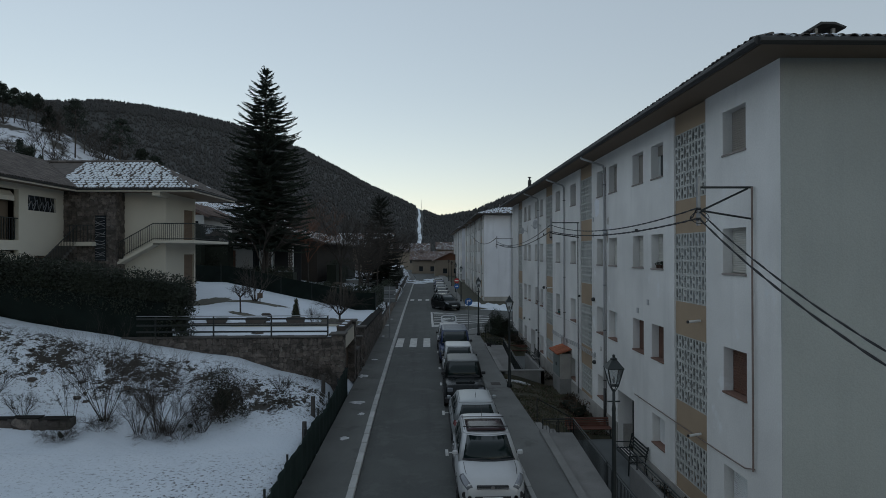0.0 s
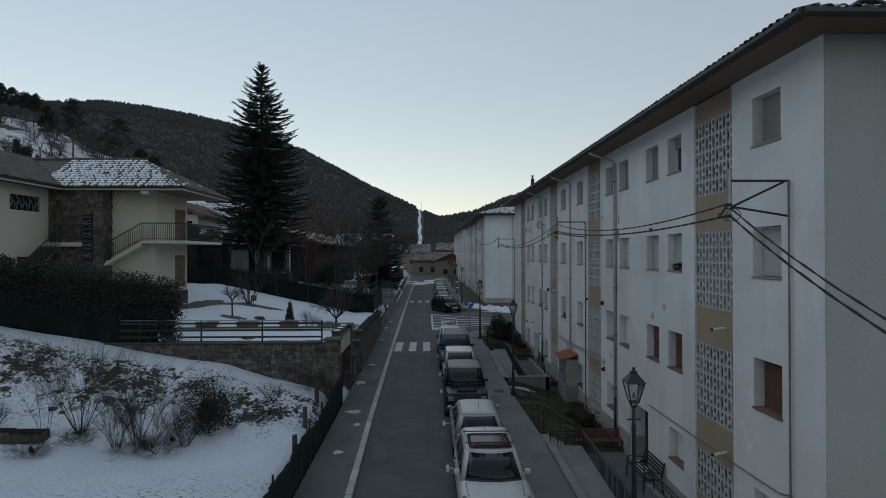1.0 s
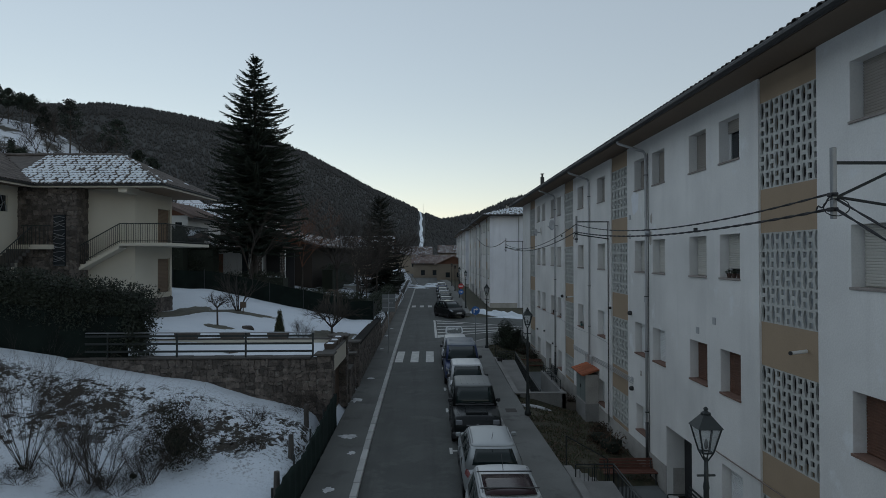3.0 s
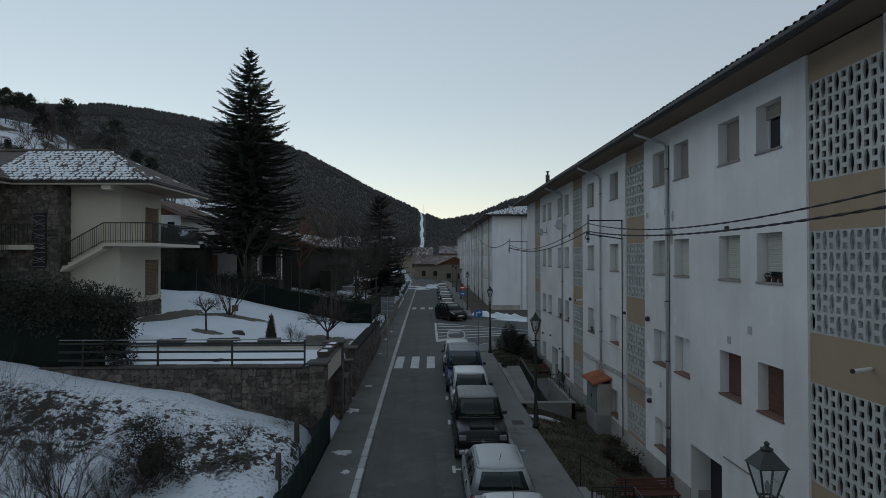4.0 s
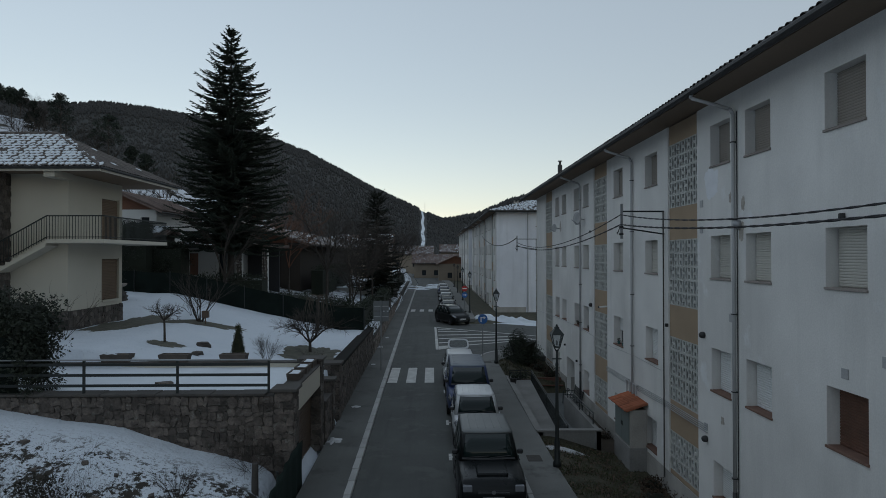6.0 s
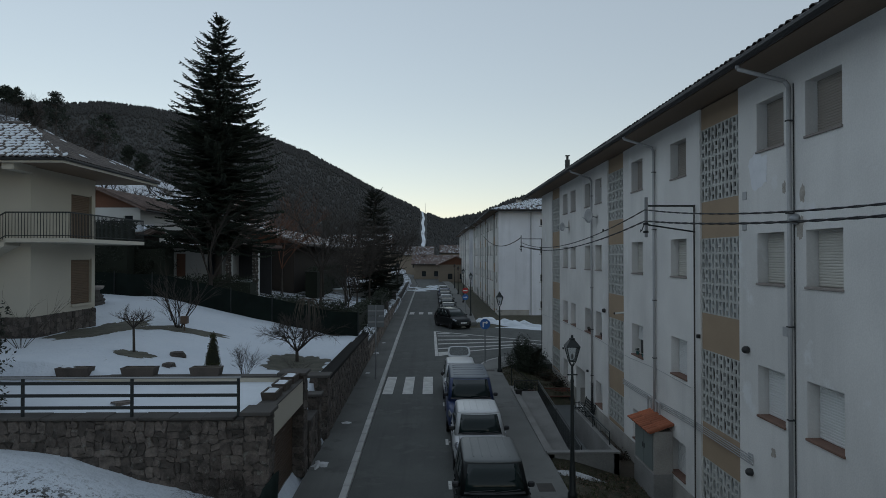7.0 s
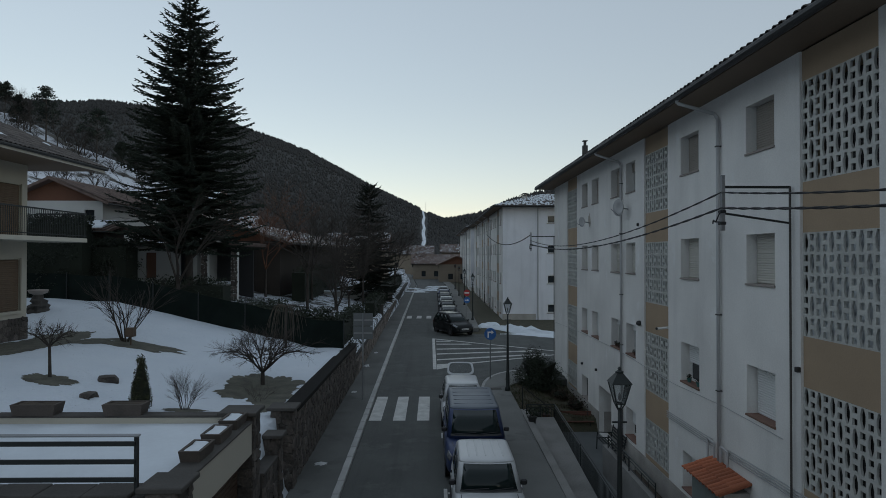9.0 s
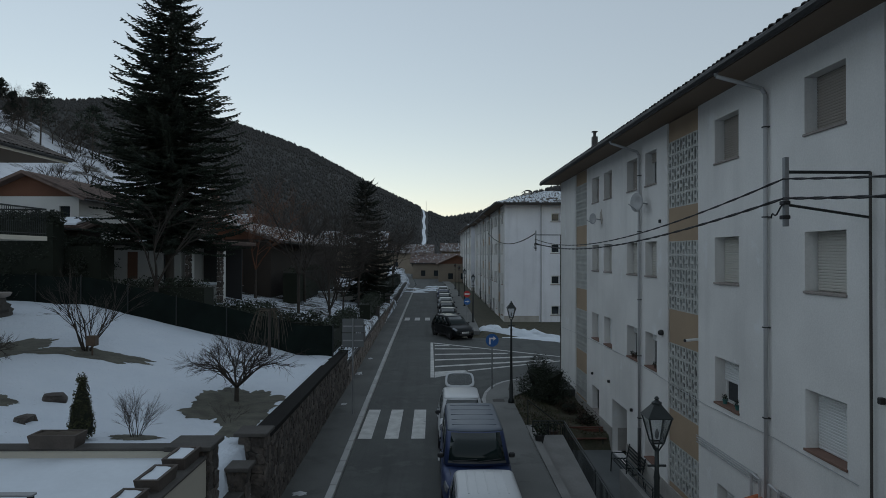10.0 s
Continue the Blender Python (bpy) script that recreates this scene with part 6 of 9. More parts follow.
POTTEAL = surface("teal_pot", (0.05, 0.16, 0.15), 0.5, var=0.1)
POTCLAY = surface("clay_pot", (0.07, 0.04, 0.03), 0.8, var=0.2)


def potted_plant(at, r, h, label, pot, seed, leafy=10, group=""):
    rnd = random.Random(seed)
    root = thing("potted_plant", label, "plant", at, group)
    part("pot", lathe(bmesh.new(), [(r * 0.7, 0), (r, h), (r * 1.08, h), (r * 1.08, h * 1.12), (r * 0.85, h * 1.1)], 12), pot, root)
    quads = []
    for k in range(leafy):
        a = rnd.uniform(0, 6.28)
        leaf_clump(quads, (r * 0.6 * math.cos(a), r * 0.6 * math.sin(a), h * 1.2 + rnd.uniform(0, r)), r * 0.6, 10, r * 0.7, rnd)
    leaves_object("foliage", quads, LEAF, root)


for i, (y, z, m) in enumerate(((33.5, 2.99, POTTEAL), (34.1, 2.99, POTTEAL), (38.7, 2.99, POTCLAY), (40.6, 2.99, POTCLAY), (40.9, 2.99, POTCLAY), (18.5, 5.81, POTCLAY), (18.75, 5.81, POTCLAY), (19.0, 5.81, POTCLAY))):
    potted_plant((FACADE_X + 0.10, y, z), 0.06, 0.10, "small potted plant on a window sill", m, 200 + i, group="plants on the sills")
for i, (x, y) in enumerate(((4.0, 40.6), (4.25, 42.9), (4.6, 43.1), (4.9, 42.8))):
    potted_plant((x, y, ground_z(x, y) if y > 43.3 else 0.17 if x < 4.1 else -0.30), 0.17, 0.24, "dark flower pot beside the entrance steps", POTCLAY if i % 2 else GUTTER, 220 + i, group="pots by the steps")


STAIN = surface("damp_stain", (0.44, 0.40, 0.35), 0.95, var=0.3, big=6, fine=30)
REPAIR = surface("fresh_render_patch", (0.80, 0.81, 0.83), 0.95, var=0.06, big=4, fine=30)


def wall_blot(y, z, ry, rh, seed, material, label, group):
    """A thin uneven skin of stain or fresh render on the street wall."""
    n = 40
    bm = bmesh.new()
    ring = []
    for i in range(n):
        a = 2 * math.pi * i / n
        w = 1 + 0.45 * noise.noise(Vector((math.cos(a) * 1.6, math.sin(a) * 1.6, seed))) + 0.25 * noise.noise(Vector((math.cos(a) * 5, math.sin(a) * 5, seed)))
        ring.append(bm.verts.new((FACADE_X - 0.004, y + ry * w * math.cos(a), z + rh * w * math.sin(a))))
    bm.faces.new(ring)
    tagged(part("wall_patch", bm, material), label, "wall patch", group, "structure")


wall_blot(25.75, 8.25, 0.42, 0.36, 3.1, REPAIR, "pale patch of fresh render on the facade", "repairs on the facade")
wall_blot(24.75, 7.75, 0.07, 0.13, 7.7, STAIN, "small damp stain beside the downpipe", "stains on the facade")
wall_blot(24.12, 7.55, 0.08, 0.18, 9.2, STAIN, "small damp stain beside the downpipe", "stains on the facade")
wall_blot(24.2, 6.95, 0.12, 0.22, 11.4, STAIN, "small damp stain beside the downpipe", "stains on the facade")
wall_blot(25.2, 2.35, 0.10, 0.09, 13.4, STAIN, "small damp stain under a window", "stains on the facade")
wall_blot(44.6, 8.0, 0.2, 0.3, 15.5, STAIN, "flaking plaster below the satellite dish", "stains on the facade")


# ---- entrances: stairs, ramp, railings, benches ----
CONCRETE = surface("weathered_concrete", (0.23, 0.225, 0.215), 0.9, var=0.25, big=0.9, fine=25)
PAVER = surface("porch_paving", (0.13, 0.14, 0.14), 0.9, var=0.2, big=0.8)


def fence_run(root, p, q, height=0.9, step=0.12, posts=True):
    """An upright-bar railing from p to q, points on its foot line."""
    p, q = Vector(p), Vector(q)
    n = max(1, int((q - p).length / step))
    bm = bmesh.new()
    box(bm, (-0.008, -0.008, 0.1), (0.008, 0.008, height - 0.1))
    data = mesh_of("bar", bm, BLACKMETAL)
    for i in range(n + 1):
        ob = new("bar", data)
        ob.parent = root
        ob.location = p.lerp(q, i / n)
    for h, r in ((height, 0.022), (height - 0.1, 0.014), (0.1, 0.014)):
        part("rail", tubes([p + Vector((0, 0, h)), q + Vector((0, 0, h))], r, 6), BLACKMETAL, root)
    for e in (p, q, p.lerp(q, 0.5)):
        part("post", tube(bmesh.new(), e, e + Vector((0, 0, height)), 0.02), BLACKMETAL, root)


def entrance(oy, dx, floor, top, wall_y, wall_h):
    """The way down from the pavement to a stairwell door."""
    works = thing("entrance_ramp", "concrete ramp and walls leading down to the entrance", "ramp", kind="structure")
    x0 = 3.9 + dx
    part("patio", boxes(((x0 + 1.1, oy - 3.6, floor - 0.4), (FACADE_X - 0.06, oy + 2.4, floor)), ((x0 + 1.1, wall_y + 0.18, floor - 0.4), (x0 + 2.05, oy - 3.6, floor))), PAVER, works, "grey paved entrance court")
    part("planting_strip", boxes(((x0 + 2.21, wall_y + 0.1, floor - 0.4), (FACADE_X - 0.06, oy - 3.6, floor + 0.12))), EARTH, works, "dark earth strip along the facade")
    bm = bmesh.new()
    prism(bm, [(oy - 0.05, floor - 0.6), (oy - 9.0, floor - 0.6), (oy - 9.0, floor + 0.12), (oy - 0.05, top - 0.02)], lambda u, v, w: (x0 + 0.12 + w, u, v), 0.98)
    part("ramp", bm, CONCRETE, works)
    part("kerb_wall", prism(bmesh.new(), [(oy - 0.1, floor - 0.6), (oy - 9.2, floor - 0.6), (oy - 9.2, top - 0.10), (oy - 0.1, top + 0.12)], lambda u, v, w: (x0 - 0.10 + w, u, v), 0.24), CONCRETE, works)
    part("inner_wall", prism(bmesh.new(), [(oy - 3.6, floor - 0.4), (oy - 9.2, floor - 0.4), (oy - 9.2, floor + wall_h), (oy - 3.6, floor + wall_h)], lambda u, v, w: (x0 + 2.05 + w, u, v), 0.16), CONCRETE, works)
    part("end_wall", boxes(((x0 - 0.06, wall_y, floor - 0.5), (x0 + 2.21, wall_y + 0.18, floor + wall_h - 0.04)), ((x0 - 0.1, wall_y - 0.04, floor + wall_h - 0.04), (x0 + 2.25, wall_y + 0.22, floor + wall_h + 0.01))), CONCRETE, works)
    stairs = thing("entrance_steps", "pale concrete steps down from the pavement", "steps", kind="structure")
    k = 6
    for i in range(k):
        z1 = top + (floor - top) * (i + 0.4) / k
        part("step", boxes(((x0 + i * 0.25, oy + 0.05, floor - 0.3), (x0 + (i + 1) * 0.25, oy + 1.45, z1)), bevel=0.01), CONCRETE, stairs)
    rail = thing("entrance_railing", "dark upright-bar railing beside the entrance ramp", "railing", group="railings at the entrances")
    fence_run(rail, (x0 + 0.05, oy, top - 0.45), (x0 + 1.15, oy, top - 0.45))
    fence_run(rail, (x0 + 1.15, oy, top - 0.45), (x0 + 1.15, oy - 8.6, floor + 0.1))
    bar_rail = thing("wall_railing", "low dark bar railing on the inner court wall", "railing", group="railings at the entrances")
    fence_run(bar_rail, (x0 + 2.13, oy - 4.0, floor + wall_h), (x0 + 2.13, oy - 8.4, floor + wall_h), 0.42, 0.55)
    rail2 = thing("stair_handrail", "thin dark handrail beside the steps", "railing", group="railings at the entrances")
    part("rail", tubes([(x0 + 0.1, oy + 1.5, top + 0.85), (x0 + 1.4, oy + 1.5, floor + 0.85)], 0.018), BLACKMETAL, rail2)
    part("post", tube(bmesh.new(), (x0 + 0.1, oy + 1.5, top - 0.1), (x0 + 0.1, oy + 1.5, top + 0.85), 0.018), BLACKMETAL, rail2)
    part("post", tube(bmesh.new(), (x0 + 1.4, oy + 1.5, floor), (x0 + 1.4, oy + 1.5, floor + 0.85), 0.018), BLACKMETAL, rail2)
    wb = thing("wooden_bench", "dark red stained slatted bench facing the court", "bench", (x0 + 2.2, oy + 2.0, floor))
    for i in range(4):
        part("back_slat", boxes(((-0.9, 0.05 + 0.02 * i, 0.36 + 0.085 * i), (0.9, 0.085 + 0.02 * i, 0.43 + 0.085 * i)), bevel=0.006), BENCHWOOD, wb)
    for i in range(3):
        part("seat_slat", boxes(((-0.9, -0.42 + 0.15 * i, 0.35), (0.9, -0.30 + 0.15 * i, 0.385)), bevel=0.006), BENCHWOOD, wb)
    for sx in (-0.75, 0.75):
        part("frame", tubes([(sx, 0.16, 0.72), (sx, 0.0, 0.34), (sx, -0.4, 0.34), (sx, -0.42, 0)], 0.02, 6), BLACKMETAL, wb)
        part("leg", tubes([(sx, 0.02, 0.34), (sx, 0.12, 0)], 0.02, 6), BLACKMETAL, wb)
    mb = thing("metal_bench", "black metal slatted bench against the facade", "bench", (FACADE_X - 0.35, oy - 1.7, floor))
    for i in range(5):
        part("seat_slat", boxes(((-0.30 + 0.11 * i, -0.85, 0.42), (-0.25 + 0.11 * i, 0.85, 0.445))), BLACKMETAL, mb)
    for i in range(4):
        part("back_slat", boxes(((0.22 + 0.02 * i, -0.85, 0.52 + 0.1 * i), (0.24 + 0.02 * i, 0.85, 0.57 + 0.1 * i))), BLACKMETAL, mb)
    for sy in (-0.8, 0.8):
        part("frame", tubes([(0.3, sy, 0.92), (0.2, sy, 0.43), (-0.32, sy, 0.43), (-0.34, sy, 0)], 0.022, 6), BLACKMETAL, mb)
        part("armrest", tubes([(0.24, sy, 0.62), (-0.3, sy, 0.64), (-0.33, sy, 0.43)], 0.018, 6), BLACKMETAL, mb)
        part("leg", tubes([(0.2, sy, 0.43), (0.26, sy, 0)], 0.02, 6), BLACKMETAL, mb)


entrance(41.7, 0.0, -0.85, 0.16, 32.5, 0.98)
entrance(22.0, 0.2, -0.86, -0.12, 12.0, 0.72)

# meter cabinet with a tiled cap against the facade
cabinet = thing("meter_cabinet", "grey meter cabinet with a red tiled cap", "cabinet", (6.55, 30.62, -0.5))
cabinet.scale = (1, 0.76, 1)
part("base", boxes(((0, 0, -0.5), (0.59, 2.3, 0.55)), bevel=0.01), CONCRETE, cabinet)
part("body", boxes(((0.03, 0.03, 0.55), (0.59, 2.27, 1.78))), PLINTH, cabinet)
for k in range(2):
    d = part("door", boxes(((0.0, 0.12 + 1.03 * k, 0.62), (0.03, 1.12 + 1.03 * k, 1.70)), bevel=0.008), surface("cabinet_green", (0.20, 0.23, 0.22), 0.6, 0.3, var=0.1), cabinet, "grey-green metal door")
    part("handle", boxes(((-0.02, 1.0 + 0.16 * k, 1.1), (0.0, 1.03 + 0.16 * k, 1.25))), BLACKPLASTIC, d)
part("cap", prism(bmesh.new(), [(-0.12, 1.74), (0.59, 1.98), (0.59, 2.03), (-0.12, 1.79)], lambda u, v, w: (u, -0.1 + w, v), 2.5), REDTILE, cabinet, "red tiled lean-to cap")
m0 = Vector((0.71, 0, 0.24)).normalized()
for j in range(2):
    for i in range(11):
        ob = new("cap_tile", tile_copy(REDTILE))
        ob.parent = cabinet
        fm = Matrix.Identity(4)
        up, al = m0, Vector((0, 1, 0))
        nn = up.cross(al).normalized()
        fm.col[0], fm.col[1], fm.col[2] = (*up, 0), (*al, 0), (*nn, 0)
        ob.matrix_local = Matrix.Translation(Vector((-0.14, -0.02 + 0.225 * i, 1.79)) + up * (0.36 * (j + 1))) @ fm
for y in (30.2, 30.9):
    tagged(part("conduit_riser", tubes([(7.06, y + 1.3, 1.2), (7.06, y + 1.3, 1.9), (7.06, y + 1.65, 1.93), (7.06, y + 1.65, 1.3)], 0.028, 6), PIPE), "grey cable conduits rising from the cabinet", "conduit", "cable conduits")
tagged(part("manhole_cover", boxes(((3.05, 29.5, rz(29.7) + 0.10), (3.5, 30.1, rz(29.7) + 0.122)), bevel=0.004), DARKSTONE), "rectangular dark manhole cover in the pavement", "manhole cover")
tagged(part("manhole_cover", boxes(((3.0, 46.4, rz(46.6) + 0.10), (3.5, 46.8, rz(46.6) + 0.122)), bevel=0.004), DARKSTONE), "rectangular dark manhole cover in the pavement", "manhole cover")


# ---- vehicles ----
def ring_loft(bm, stations):
    """Skin over cross-sections given as lists of points."""
    rows = [[bm.verts.new(p) for p in s] for s in stations]
    k = len(rows[0])
    for p, q in zip(rows[:-1], rows[1:]):
        for i in range(k):
            bm.faces.new((p[i], p[(i + 1) % k], q[(i + 1) % k], q[i]))
    bm.faces.new(rows[0][::-1])
    bm.faces.new(rows[-1])
    bmesh.ops.recalc_face_normals(bm, faces=bm.faces[:])
    return bm


def car_paint(name, colour, rough=0.32, metal=0.1):
    m = surface(name, colour, rough, metal, var=0.05, big=1.5, fine=14, bump=0.0, coat=0.12)
    m.node_tree.nodes["Principled BSDF"].inputs["Coat Roughness"].default_value = 0.2
    return m


def patch(bm, point, us, vs):
    """A skin of quads over a grid of (u, v)."""
    rows = [[bm.verts.new(point(u, v)) for u in us] for v in vs]
    for p, q in zip(rows[:-1], rows[1:]):
        for i in range(len(us) - 1):
            bm.faces.new((p[i], p[i + 1], q[i + 1], q[i]))
    bmesh.ops.recalc_face_normals(bm, faces=bm.faces[:])
    return bm


def spaced(a, b, k):
    return [a + (b - a) * i / k for i in range(k + 1)]


def make_car(spec, at, turn, label, category="car", group="parked cars"):
    """A car, nose towards -y. spec gives its measures; every visible fitting is a part."""
    L, W, H = spec["length"], spec["width"] / 2, spec["height"]
    paint_mat = spec["paint"]
    roof_mat = spec.get("roof", paint_mat)
    modern = spec.get("modern", True)
    root = thing("car" if category == "car" else "van", label, category, at, group)
    root.rotation_euler = (0, 0, turn)
    zb, belt, hood = 0.22, spec["belt"], spec["hood"]
    ws, wt, rt, rs = spec["screen"]  # base of windscreen, its top, rear top, rear base, from the nose
    nose = spec.get("nose", hood - 0.16)
    blunt = spec.get("blunt", 0.0)
    wide = [(0, 0.70 + 0.2 * blunt), (0.05, 0.80 + 0.12 * blunt), (0.15, 0.885 + 0.07 * blunt), (0.35, 0.955), (0.7, 1), (L - 0.7, 1), (L - 0.3, 0.975), (L - 0.1, 0.93), (L, 0.85)]
    tops = [(0, nose - 0.20 + 0.08 * blunt), (0.05, nose - 0.08), (0.15, nose), (0.35, nose + (hood - nose) * 0.4), (0.7, nose + (hood - nose) * 0.75), (ws, hood), (ws + 0.2, belt - 0.015), (L * 0.5, belt), (L - 0.4, belt), (L - 0.1, belt - 0.04), (L, belt - 0.15)]
    lows = [(0, 0.34), (0.1, 0.26), (0.3, zb), (L - 0.3, zb), (L - 0.1, 0.28), (L, 0.38)]

    def half(y):
        w, z, b = W * lerp_table(wide, y), lerp_table(tops, y), lerp_table(lows, y)
        h = z - b
        return [(0.86 * w, b), (0.965 * w, b + 0.12 * h), (1.0 * w, b + 0.42 * h), (0.985 * w, b + 0.74 * h), (0.945 * w, z - 0.06), (0.86 * w, z - 0.012), (0.5 * w, z + 0.018), (0, z + 0.025)]

    def on_body(y, t, s, out=0.0):
        pts = half(y)
        i = min(len(pts) - 2, int(t))
        f = t - i
        x, z = pts[i][0] * (1 - f) + pts[i + 1][0] * f, pts[i][1] * (1 - f) + pts[i + 1][1] * f
        dx, dz = pts[i + 1][0] - pts[i][0], pts[i + 1][1] - pts[i][1]
        d = math.hypot(dx, dz)
        return (s * (x + out * dz / d), y - (out if y < 0.4 else -out if y > L - 0.4 else 0), z - out * dx / d)

    ys = sorted({round(v, 3) for v in [0, 0.02, 0.05, 0.09, 0.15, 0.24, 0.35, 0.5, 0.7, ws * 0.6 + 0.3, ws, ws + 0.2, L * 0.5, L - 0.7, L - 0.4, L - 0.3, L - 0.18, L - 0.1, L - 0.04, L]})
    st = [[(-x, y, z) for x, z in half(y)] + [(x, y, z) for x, z in half(y)[-2::-1]] for y in ys]
    part("body", ring_loft(bmesh.new(), st), paint_mat, root, "", True)
    tw = W * spec.get("roofw", 0.76)
    bulge = spec.get("bulge", 0.10)

    def ring(y0, y1, w, z, r, b=1.0):
        us = (-1, -0.6, -0.2, 0.2, 0.6, 1)
        front = [((w - r) * u, y0 - bulge * b * (1 - u * u), z) for u in us]
        back = [((w - r) * u, y1 + 0.35 * bulge * b * (1 - u * u), z) for u in us[::-1]]
        c = r * 0.3
        return front + [(w - c, y0 + c, z), (w, y0 + r, z), (w, (y0 + y1) / 2, z), (w, y1 - r, z), (w - c, y1 - c, z)] + back + [(-w + c, y1 - c, z), (-w, y1 - r, z), (-w, (y0 + y1) / 2, z), (-w, y0 + r, z), (-w + c, y0 + c, z)]

    V = 0.90

    def level(v):
        z = belt - 0.05 + (H - 0.06 - (belt - 0.05)) * v
        return ws + (wt - ws) * v, rs + (rt - rs) * v, W * 0.93 + (tw - W * 0.93) * v, z

    def level_ring(v, r):
        a, b, w, z = level(v)
        return ring(a, b, w, z, r)

    cab = [level_ring(0, 0.12), level_ring(V, 0.12), level_ring(1.0, 0.13)]
    part("cabin", ring_loft(bmesh.new(), cab), paint_mat, root, "", True)
    top = [level_ring(1.0, 0.13), ring(wt + 0.03, rt - 0.02, tw * 0.965, H - 0.03, 0.14), ring(wt + 0.12, rt - 0.08, tw * 0.88, H - 0.010, 0.14), ring(wt + 0.45, rt - 0.35, tw * 0.5, H, 0.12, 0.5)]
    part("roof", ring_loft(bmesh.new(), top), roof_mat, root, spec.get("roof_label", ""), True)

    def on_cab(u, v, face, out=0.010):
        a, b, w, z = level(v)
        if face == "front":
            return ((w - 0.10) * u, a - bulge * (1 - u * u) - out, z + out)
        if face == "back":
            return ((w - 0.10) * u, b + 0.35 * bulge * (1 - u * u) + out, z + out)
        s = -1 if face == "left" else 1
        return (s * (w + out), a + 0.12 + (b - a - 0.24) * u, z)

    def pane(name, u0, u1, v0, v1, face, lean=0.0):
        bm = patch(bmesh.new(), lambda u, v: on_cab(u + (lean * (v - v0) if u == u0 else 0), v, face), spaced(u0, u1, 8 if face in ("front", "back") else 1), spaced(v0, v1, 2))
        ob = part(name, bm, CARGLASS, root, "", True)
        ob.modifiers.new("thickness", "SOLIDIFY").thickness = 0.008
        return ob

    pane("windscreen", -0.98, 0.98, 0.13, 0.96, "front")
    if spec.get("rear_glass", True):
        pane("rear_window", -0.93, 0.93, spec.get("rear_low", 0.18), 0.90, "back")
    for face in ("left", "right"):
        for k, (a, b) in enumerate(spec.get("side", [(0.05, 0.34), (0.37, 0.64), (0.68, 0.92)])):
            pane("side_window", a, b, 0.16, 0.88, face, 0.10 if k == 0 else 0.0)
    mirror = spec.get("mirror", BLACKPLASTIC)
    for s in (-1, 1):
        part("mirror", boxes(((s * (W - 0.07), ws + 0.32, belt + 0.03), (s * (W + 0.09), ws + 0.41, belt + 0.16)), bevel=0.03), mirror, root)
    # wheels
    rw = spec.get("wheel", 0.32)
    for y in spec["axles"]:
        for s in (-1, 1):
            wh = part("wheel", bmesh.new(), TYRE, root)
            turn_m = Matrix.Translation((s * (W - 0.11), y, rw)) @ Matrix.Rotation(s * math.pi / 2, 4, "Y")
            bm = lathe(bmesh.new(), [(rw * 0.62, -0.10), (rw * 0.92, -0.11), (rw, -0.06), (rw, 0.06), (rw * 0.92, 0.11), (rw * 0.62, 0.10)], 22)
            bmesh.ops.transform(bm, matrix=turn_m, verts=bm.verts[:])
            part("tyre", bm, TYRE, wh, "", True)
            bm = lathe(bmesh.new(), [(rw * 0.62, 0.07), (rw * 0.60, 0.10), (rw * 0.50, 0.08), (rw * 0.2, 0.095), (rw * 0.12, 0.105)], 14)
            bmesh.ops.transform(bm, matrix=turn_m, verts=bm.verts[:])
            part("rim", bm, RIM, wh)
            bm = lathe(bmesh.new(), [(rw * 1.16, -0.02), (rw * 1.16, 0.0)], 22)
            bmesh.ops.transform(bm, matrix=Matrix.Translation((s * (W - 0.008), y, rw)) @ Matrix.Rotation(s * math.pi / 2, 4, "Y"), verts=bm.verts[:])
            part("wheel_arch", bm, BLACKPLASTIC, root)
    # lamps, grilles, seams
    for s in (-1, 1):
        if modern:
            y0, y1, t0, t1 = spec.get("lamp", (0.06, 0.50, 3.3, 5.15))
            bm = patch(bmesh.new(), lambda u, v: on_body(u, t0 + (t1 - t0) * v * (1 - 0.25 * (u - y0) / (y1 - y0)) + 0.5 * (u - y0), s, 0.012), spaced(y0, y1, 5), spaced(0, 1, 4))
            part("headlight", bm, HEADLIGHT, root, "clear angled headlight", True).modifiers.new("thickness", "SOLIDIFY").thickness = 0.01
        else:
            part("headlight", boxes(((s * W * 0.60, -0.02, nose - 0.24), (s * W * 0.86, 0.1, nose - 0.08)), bevel=0.015), HEADLIGHT, root, "rectangular headlight")
        part("fog_lamp", disc(bmesh.new(), 0.05, 0.02, zb + 0.22, 12, 0.04), BLACKPLASTIC, root).location = (s * W * 0.66, 0.0, 0)
        part("hood_seam", patch(bmesh.new(), lambda u, v: on_body(u, 5.22 + v, s, 0.003), spaced(0.35, ws - 0.05, 5), (0, 0.05)), BLACKPLASTIC, root)
        part("tail_light", patch(bmesh.new(), lambda u, v: on_body(u, v, s, 0.010), spaced(L - 0.24, L - 0.02, 3), spaced(3.1, 4.6, 3)), REDLENS, root)
    plate_z = zb - 0.14 if spec.get("low_plate") else zb
    up_g = 0.10 if spec.get("low_plate") else 0.0
    part("grille", boxes(((-W * 0.46, -0.015, nose - 0.31 + up_g), (W * 0.46, 0.08, nose - 0.20 + up_g)), bevel=0.02), BLACKPLASTIC, root)
    part("grille_bar", boxes(((-W * 0.44, -0.022, nose - 0.262 + up_g), (W * 0.44, 0.0, nose - 0.248 + up_g))), GREYMETAL, root)
    part("lower_grille", boxes(((-W * 0.52, -0.018, zb + 0.10), (W * 0.52, 0.08, zb + 0.25)), bevel=0.02), BLACKPLASTIC, root)
